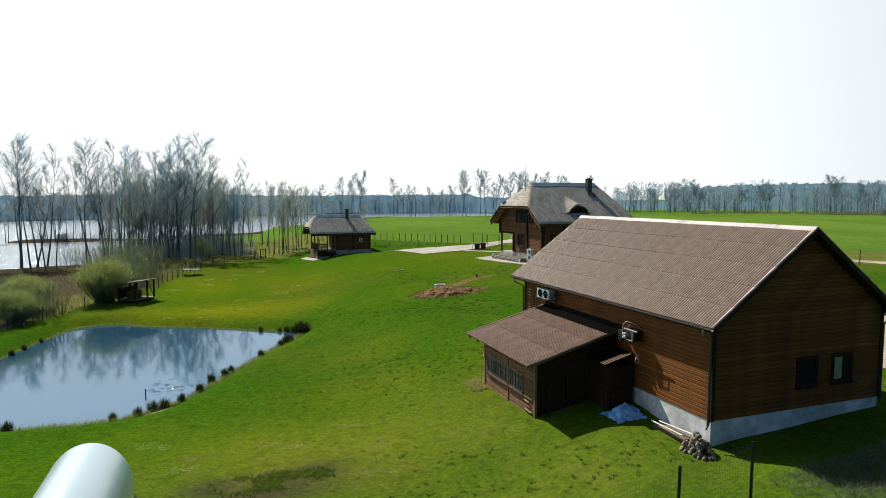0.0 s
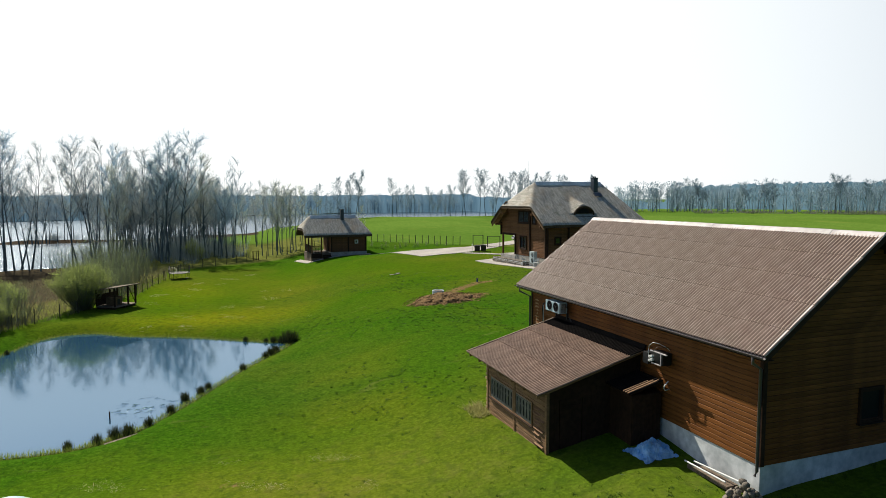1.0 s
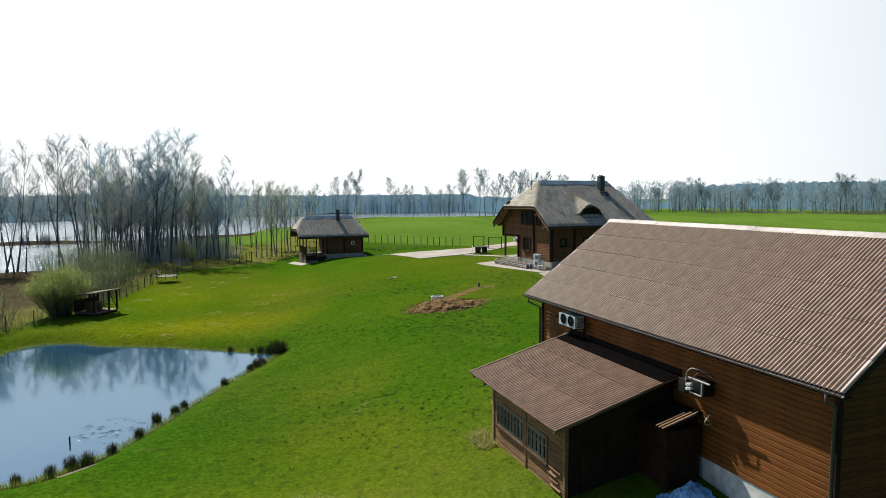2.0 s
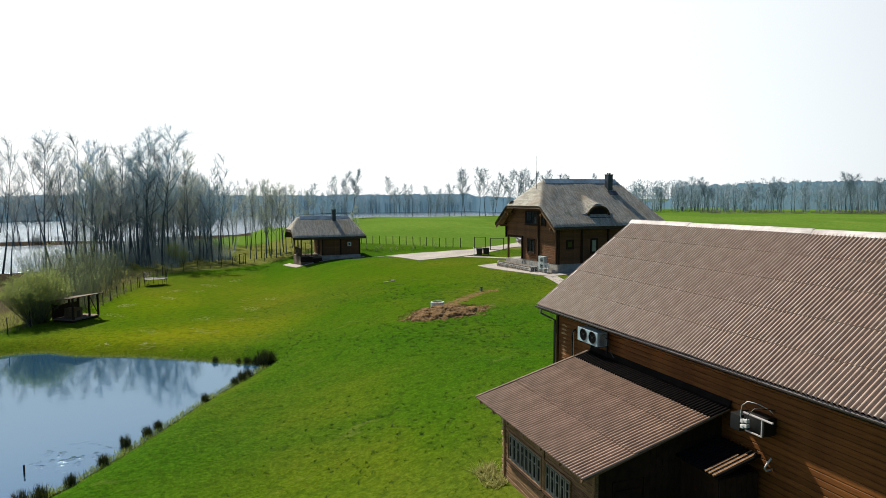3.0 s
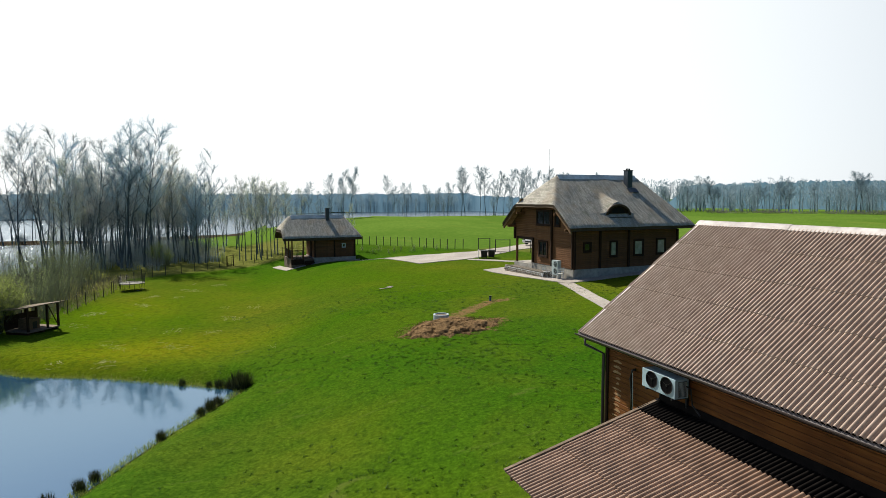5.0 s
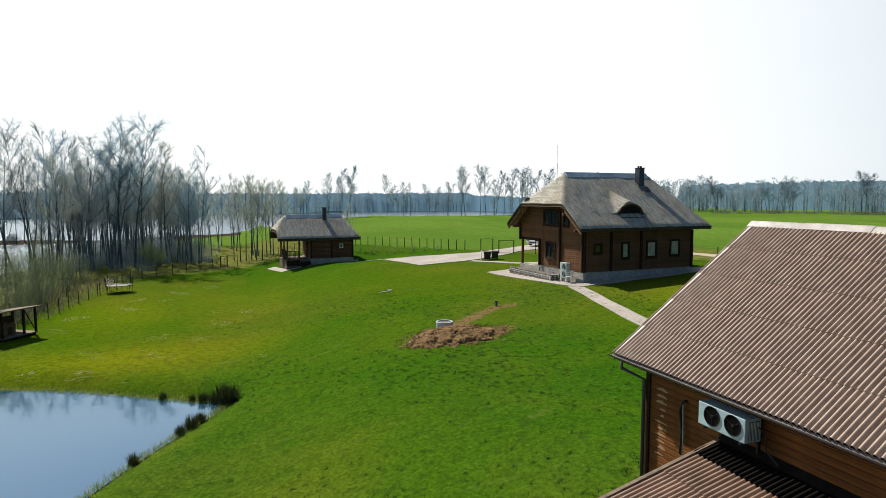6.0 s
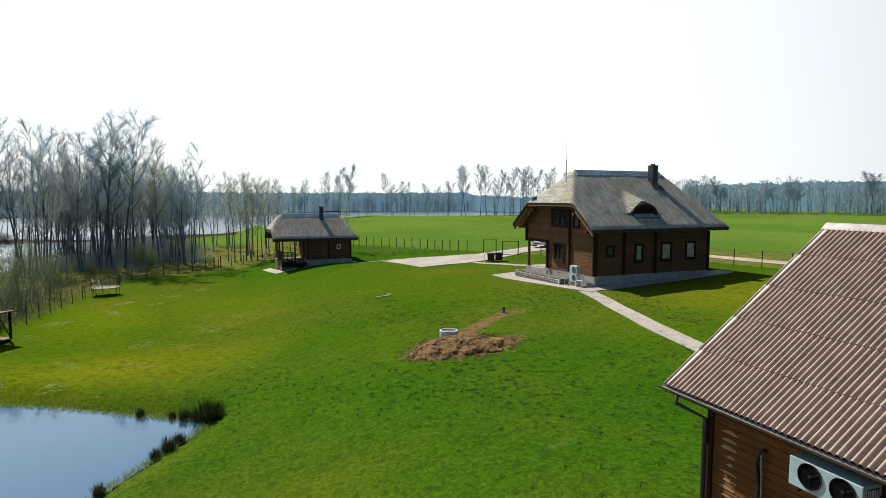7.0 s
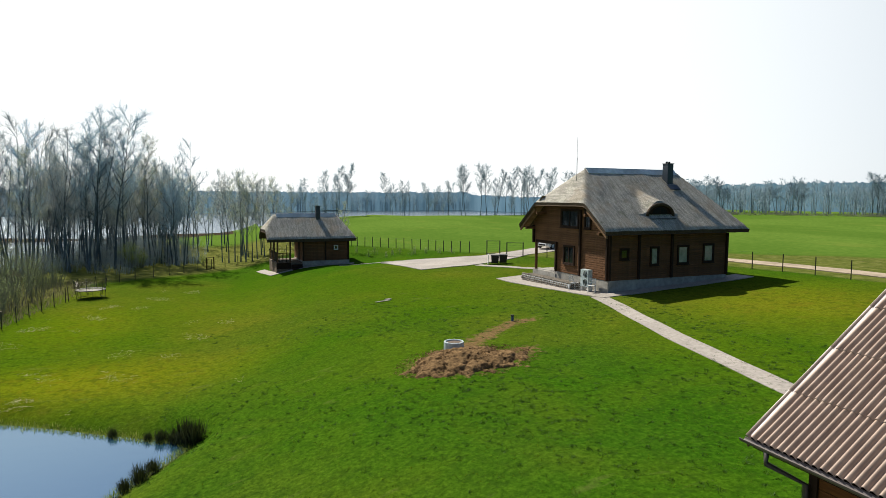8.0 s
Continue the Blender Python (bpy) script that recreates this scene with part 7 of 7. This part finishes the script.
def build_trampoline():
    T = thing("trampoline", "round trampoline with sagging dark net poles on the lawn", "trampoline", pose(-4.45, 80.7, ground_at(-4.45, 80.7), 0, 0, 15) @ Matrix.Diagonal((0.82, 0.82, 1.0, 1)))
    ring = [(1.4 * math.cos(a), 1.4 * math.sin(a), 0.72) for a in np.linspace(0, 6.2832, 33)]
    part("frame_ring", Shape().tube(ring, 0.03, 6, False), M_STEEL_DARK, T)
    n = 32
    part("mat", Shape().add([(1.12 * math.cos(6.2832 * k / n), 1.12 * math.sin(6.2832 * k / n), 0.70) for k in range(n)], [tuple(range(n))]), M_BLACK, T)
    s = Shape()
    for k in range(n):
        for r, z in ((1.13, 0.745), (1.42, 0.755)):
            s.v.append((r * math.cos(6.2832 * k / n), r * math.sin(6.2832 * k / n), z))
    s.f = [(2 * k, 2 * k + 1, (2 * k + 3) % (2 * n), (2 * k + 2) % (2 * n)) for k in range(n)]
    part("pad", s, plain("worn_grey_vinyl", (0.13, 0.14, 0.14), 0.7), T, "worn grey edge pad")
    for k in range(4):
        a = 0.4 + 1.5708 * k
        c, d = math.cos(a), math.sin(a)
        part("leg", Shape().tube([(1.35 * math.cos(a - 0.35), 1.35 * math.sin(a - 0.35), 0.72), (1.35 * math.cos(a - 0.35), 1.35 * math.sin(a - 0.35), 0.03), (1.35 * math.cos(a + 0.35), 1.35 * math.sin(a + 0.35), 0.03), (1.35 * math.cos(a + 0.35), 1.35 * math.sin(a + 0.35), 0.72)], 0.025, 6), M_STEEL_DARK, T)
    poles = []
    for k in range(6):
        a = 0.2 + 1.0472 * k
        t = (1.62 * math.cos(a), 1.62 * math.sin(a), 1.65 + 0.08 * math.sin(3 * k))
        poles.append(t)
        part("pole", Shape().tube([(1.42 * math.cos(a), 1.42 * math.sin(a), 0.4), t], 0.028, 6), M_STEEL_DARK, T)
    net = Shape()
    for k in range(6):
        a0, a1 = 0.2 + 1.0472 * k, 0.2 + 1.0472 * (k + 1)
        for i in range(16):
            a = a0 + (a1 - a0) * i / 16
            sag = 0.18 * math.sin(math.pi * i / 16)
            net.tube([(1.36 * math.cos(a), 1.36 * math.sin(a), 0.76), ((1.55 - sag) * math.cos(a), (1.55 - sag) * math.sin(a), 1.6 - sag)], 0.006, 3, False)
        for h in np.linspace(0.8, 1.55, 9):
            net.tube([(1.45 * math.cos(a0 + (a1 - a0) * i / 4), 1.45 * math.sin(a0 + (a1 - a0) * i / 4), h - 0.08 * math.sin(math.pi * i / 4)) for i in range(5)], 0.006, 3, False)
    part("net", net, M_BLACK, T, "dark safety net")


def build_tunnel():
    P = thing("polytunnel", "small arched greenhouse of milky ribbed polycarbonate", "greenhouse", pose(-4.56, 13.0, 0))
    m, n, l, b = material("milky_polycarbonate", 0.22, 0, 1.0)
    b.inputs["Base Color"].default_value = (0.66, 0.83, 0.95, 1)
    b.inputs["Transmission Weight"].default_value = 0.4
    b.inputs["IOR"].default_value = 1.1
    b.inputs["Coat Weight"].default_value, b.inputs["Coat Roughness"].default_value = 1.0, 0.22
    bump_of(n, l, b, noise_of(n, l, 2.0, 3, (1, 0.4, 1)), 0.15, 0.02)
    g = -2.62
    arc = [(-1.2 * math.cos(math.pi * k / 24), g + 0.35 + 1.52 * math.sin(math.pi * k / 24)) for k in range(25)]
    arc = [(-1.2, g - 0.2)] + arc + [(1.2, g - 0.2)]
    for k in range(3):
        s = Shape()
        for y in (0.1 + 2.0 * k, 2.13 + 2.0 * k):
            s.v += [(x * (1 + 0.006 * (k % 2)), y, z + 0.006 * (k % 2)) for x, z in arc]
        q = len(arc)
        s.f = [(i, i + 1, q + i + 1, q + i) for i in range(q - 1)]
        part("sheet", s, m, P, "milky polycarbonate sheet", True)
    for k in range(7):
        part("hoop", Shape().tube([(x * 0.985, 0.12 + 0.97 * k, z - 0.02) for x, z in arc], 0.018, 5), M_CASE, P)
    for z in (g + 0.4, g + 1.2):
        for sx in (-1, 1):
            x = 1.17 if z < g + 0.6 else 0.93
            part("rail", Shape().tube([(sx * x, 0.1, z), (sx * x, 6.0, z)], 0.015, 5), M_CASE, P)
    s = Shape().add([(x * 0.99, 5.96, z - 0.01) for x, z in arc], [tuple(range(len(arc)))])
    part("end_panel", s, m, P)


def build_pond_things():
    rng = random.Random(90)
    kinds = []
    for k in range(3):
        s = Shape()
        for _ in range(280):
            a, r = rng.uniform(0, 6.28), rng.random() ** 0.6 * 0.22
            x, y = r * math.cos(a), r * math.sin(a)
            h = rng.uniform(0.2, 0.58) * (1 - 0.8 * r)
            lx, ly = x * rng.uniform(0.1, 0.7) + rng.gauss(0, 0.05), y * rng.uniform(0.1, 0.7) + rng.gauss(0, 0.05)
            w = rng.uniform(0.006, 0.011)
            c, d = math.cos(a + 1.57) * w, math.sin(a + 1.57) * w
            s.add([(x - c, y - d, -0.05), (x + c, y + d, -0.05), (x + lx * 0.5 + c * 0.8, y + ly * 0.5 + d * 0.8, h * 0.6), (x + lx * 0.5 - c * 0.8, y + ly * 0.5 - d * 0.8, h * 0.6), (x + lx, y + ly, h)], [(0, 1, 2, 3), (3, 2, 4)])
        kinds.append(s.mesh("blades", M_REED))
    spots = [(-9.7, 29.7, 1.0), (-5.6, 29.7, 0.8), (-4.6, 30.0, 0.9), (-4.0, 30.4, 1.1), (-3.5, 30.6, 1.1), (-2.8, 31.5, 0.9), (-2.0, 33.0, 0.9), (-1.45, 34.6, 1.0), (-0.75, 35.6, 0.9), (-0.4, 36.3, 0.8), (1.45, 39.5, 0.9),
             (3.3, 42.6, 1.2), (3.65, 43.2, 1.0), (2.9, 42.0, 0.9), (4.6, 45.6, 1.9), (4.95, 45.4, 1.9), (4.2, 45.75, 1.1), (3.7, 46.05, 1.0), (3.2, 46.3, 0.7), (1.85, 47.1, 0.8), (-13.4, 46.5, 0.8), (-13.7, 45.0, 0.8), (-12.9, 48.5, 0.7)]
    for x, y, sc in spots:
        r = thing("reed_clump", "tuft of dark rushes at the water's edge", "reeds", pose(x, y, POND_Z - 0.03, 0, 0, rng.uniform(0, 360)) @ Matrix.Diagonal((sc, sc, sc, 1)), group="rush tufts round the pond")
        part("blade_tuft", kinds[rng.randrange(3)], M_REED, r)
    p = thing("post", "thin dark wooden stake standing in the pond", "post", pose(-4.6, 33.1, POND_Z))
    part("stake", Shape().tube([(0, 0, -0.6), (0.01, 0, 0.3)], 0.032, 7), M_DARKWOOD, p)
    d = thing("plank", "old plank step on the pond bank", "plank", pose(-3.6, 29.6, POND_Z + 0.12, 0, 0, 35))
    part("board", Shape().box(-0.7, -0.14, 0, 0.7, 0.14, 0.05, 0.008), M_GREYWOOD, d)
    # grassy fringe round the water
    s = Shape()
    ring = np.vstack([POND_LINE, POND_LINE[:1]])
    gen = np.random.default_rng(91)
    n = 15000
    k, t = gen.integers(0, len(ring) - 1, n), gen.random((n, 1))
    xy = ring[k] * (1 - t) + ring[k + 1] * t + gen.normal(0, 0.16, (n, 2))
    zs = np.maximum(height(xy[:, 0], xy[:, 1]), POND_Z - 0.03)
    for (x, y), z in zip(xy, zs):
        h, a, w = rng.uniform(0.05, 0.2) * (1.5 if y < 31 else 1.0), rng.uniform(0, 6.28), 0.012
        s.add([(x - w * math.cos(a), y - w * math.sin(a), z), (x + w * math.cos(a), y + w * math.sin(a), z), (x + rng.gauss(0, 0.06), y + rng.gauss(0, 0.06), z + h)], [(0, 1, 2)])
    me = bpy.data.meshes.new("bank_grass")
    me.from_pydata(s.v, [], s.f)
    me.materials.append(M_BANKGRASS)
    tagged(new("bank_grass", me), "ragged grass fringe along the pond bank", "grass", kind="stuff")


def scatter(name, label, category, n, box, mat, high, wide, lean, seed, keep=None, blades=3, lie_flat=False, clump=0.0):
    """Small blades of grass or stalks strewn over a stretch of ground, as one object of stuff."""
    rng = np.random.default_rng(seed)
    x, y = rng.uniform(box[0], box[1], n), rng.uniform(box[2], box[3], n)
    if keep is not None:
        k = keep(x, y, rng)
        x, y = x[k], y[k]
    n = len(x)
    z = height(x, y)
    X, Y, Z = (np.repeat(v, blades) for v in (x, y, z))
    m = n * blades
    X, Y = X + rng.normal(0, clump or wide * 2.5, m), Y + rng.normal(0, clump or wide * 2.5, m)
    a = rng.uniform(0, 6.283, m)
    h = rng.uniform(high[0], high[1], m)
    w = wide * rng.uniform(0.6, 1.4, m)
    tx, ty = rng.normal(0, lean, m) * h, rng.normal(0, lean, m) * h
    v = np.empty((m, 3, 3))
    v[:, 0] = np.column_stack([X - w * np.cos(a), Y - w * np.sin(a), Z - 0.01])
    v[:, 1] = np.column_stack([X + w * np.cos(a), Y + w * np.sin(a), Z - 0.01])
    v[:, 2] = np.column_stack([X + tx, Y + ty, Z + (rng.uniform(0.005, 0.03, m) if lie_flat else h)])
    me = bpy.data.meshes.new(name)
    me.from_pydata(v.reshape(-1, 3).tolist(), [], np.arange(m * 3).reshape(-1, 3).tolist())
    me.materials.append(mat)
    return tagged(new(name, me), label, category, kind="stuff")


def clear_of_buildings(x, y, rng):
    inside = (x > 9.9) & (x < 20.9) & (y > 13.6) & (y < 26.2) & ((x > 13.5) | ((y > 18.5) & (y < 23.3)))
    inside |= (x > 28) & (y > 52)
    return ~inside & (pond_distance(x, y) > 0.15)


def thinning(x, y, rng):
    fade = np.clip((66 - y) / 26, 0, 1) * np.clip((x + 9) / 4, 0, 1)
    return clear_of_buildings(x, y, rng) & (rng.random(len(x)) < fade) & ~((x > 12.3) & (x < 18.8) & (y > 42.3) & (y < 46.6))


build_gates()
build_bins()
build_car()
build_by_house()
build_by_barn()
build_mound()
build_shelter()
build_trampoline()
build_tunnel()
build_pond_things()
scatter("lawn_tufts", "short uneven tufts of mown lawn grass", "grass", 30000, (-8, 30, 13, 62), M_GRASS, (0.015, 0.045), 0.014, 0.9, 1, thinning)
scatter("lawn_clumps", "dark low clumps of lush grass in the lawn", "grass", 9000, (0, 30, 13, 62), M_CLUMP, (0.025, 0.06), 0.011, 0.9, 5, lambda x, y, r: thinning(x, y, r) & (np.sin(x * 0.5 + np.sin(y * 0.37)) + np.sin(y * 0.43 + x * 0.2) + r.normal(0, 0.8, len(x)) > 0) & (x > 6 + r.normal(0, 2, len(x))), 22, clump=0.055)
scatter("corner_grass", "pale dry grass at the shed's corner", "grass", 90, (9.4, 9.98, 22.7, 24.0), M_PALESTRAW, (0.08, 0.3), 0.016, 0.8, 6, None, 6)
scatter("raked_grass", "small pale heaps of raked dry grass on the lawn", "grass", 16000, (-9, 7, 49, 84), M_PALESTRAW, (0.08, 0.32), 0.018, 0.9, 8, lambda x, y, r: (np.sin(x * 1.9 + 1.3 * np.sin(y * 0.8)) + np.sin(y * 1.3 + x * 0.7) + 0.7 * np.sin(x * 0.5 - y * 0.31) + r.normal(0, 0.25, len(x)) > 1.85) & (x > -7) & (pond_distance(x, y) > 0.8), 3, lie_flat=True)
scatter("dead_grass", "flat bleached dead grass lying in patches on the lawn", "grass", 9000, (-4.5, 5, 17.5, 25), M_PALESTRAW, (0.05, 0.16), 0.008, 0.9, 7, lambda x, y, r: (np.sin(x * 1.7 + 1.3 * np.sin(y * 1.1)) + np.sin(y * 2.3 + x) + r.normal(0, 0.3, len(x)) > 1.7), 4, lie_flat=True)
scatter("wild_grass", "dry and green wild grass outside the fence", "grass", 9000, (-24, -6, 44, 92), M_STRAW, (0.15, 0.6), 0.012, 0.4, 2, lambda x, y, r: (x < np.interp(y, (44, 50.2, 55.9, 58.6, 63.5, 68, 73.5, 79.4, 92), (-20.5, -15.9, -13.5, -11.5, -10, -7.6, -7, -6, -4.5))) & (pond_distance(x, y) > 1))
scatter("dry_grass_heap", "tangled dry grass coloured darker for the gable's shade", "grass", 7000, (12.8, 20.0, 6.0, 11.0), M_DRYBLADE, (0.08, 0.3), 0.0045, 1.0, 3, lambda x, y, r: r.random(len(x)) < np.clip((x - 12.6) / 1.6, 0, 1) * np.clip((20.0 - x) / 2.0, 0, 1) * np.clip((y - 5.8 - 0.5 * np.sin(x * 1.7)) / 2.2, 0, 1))
scatter("bed_plants", "low leafy plants in a small garden bed", "plants", 2600, (-1.4, 3.2, 17.6, 20.0), M_BEDLEAF, (0.03, 0.11), 0.022, 0.8, 4, lambda x, y, r: (np.sin(x * 3.1) + np.sin(y * 4.3 + x) > -0.5) & (((x - 0.7) / 1.9) ** 2 + ((y - 18.75) / 0.75) ** 2 + r.normal(0, 0.25, len(x)) < 0.9), 4)
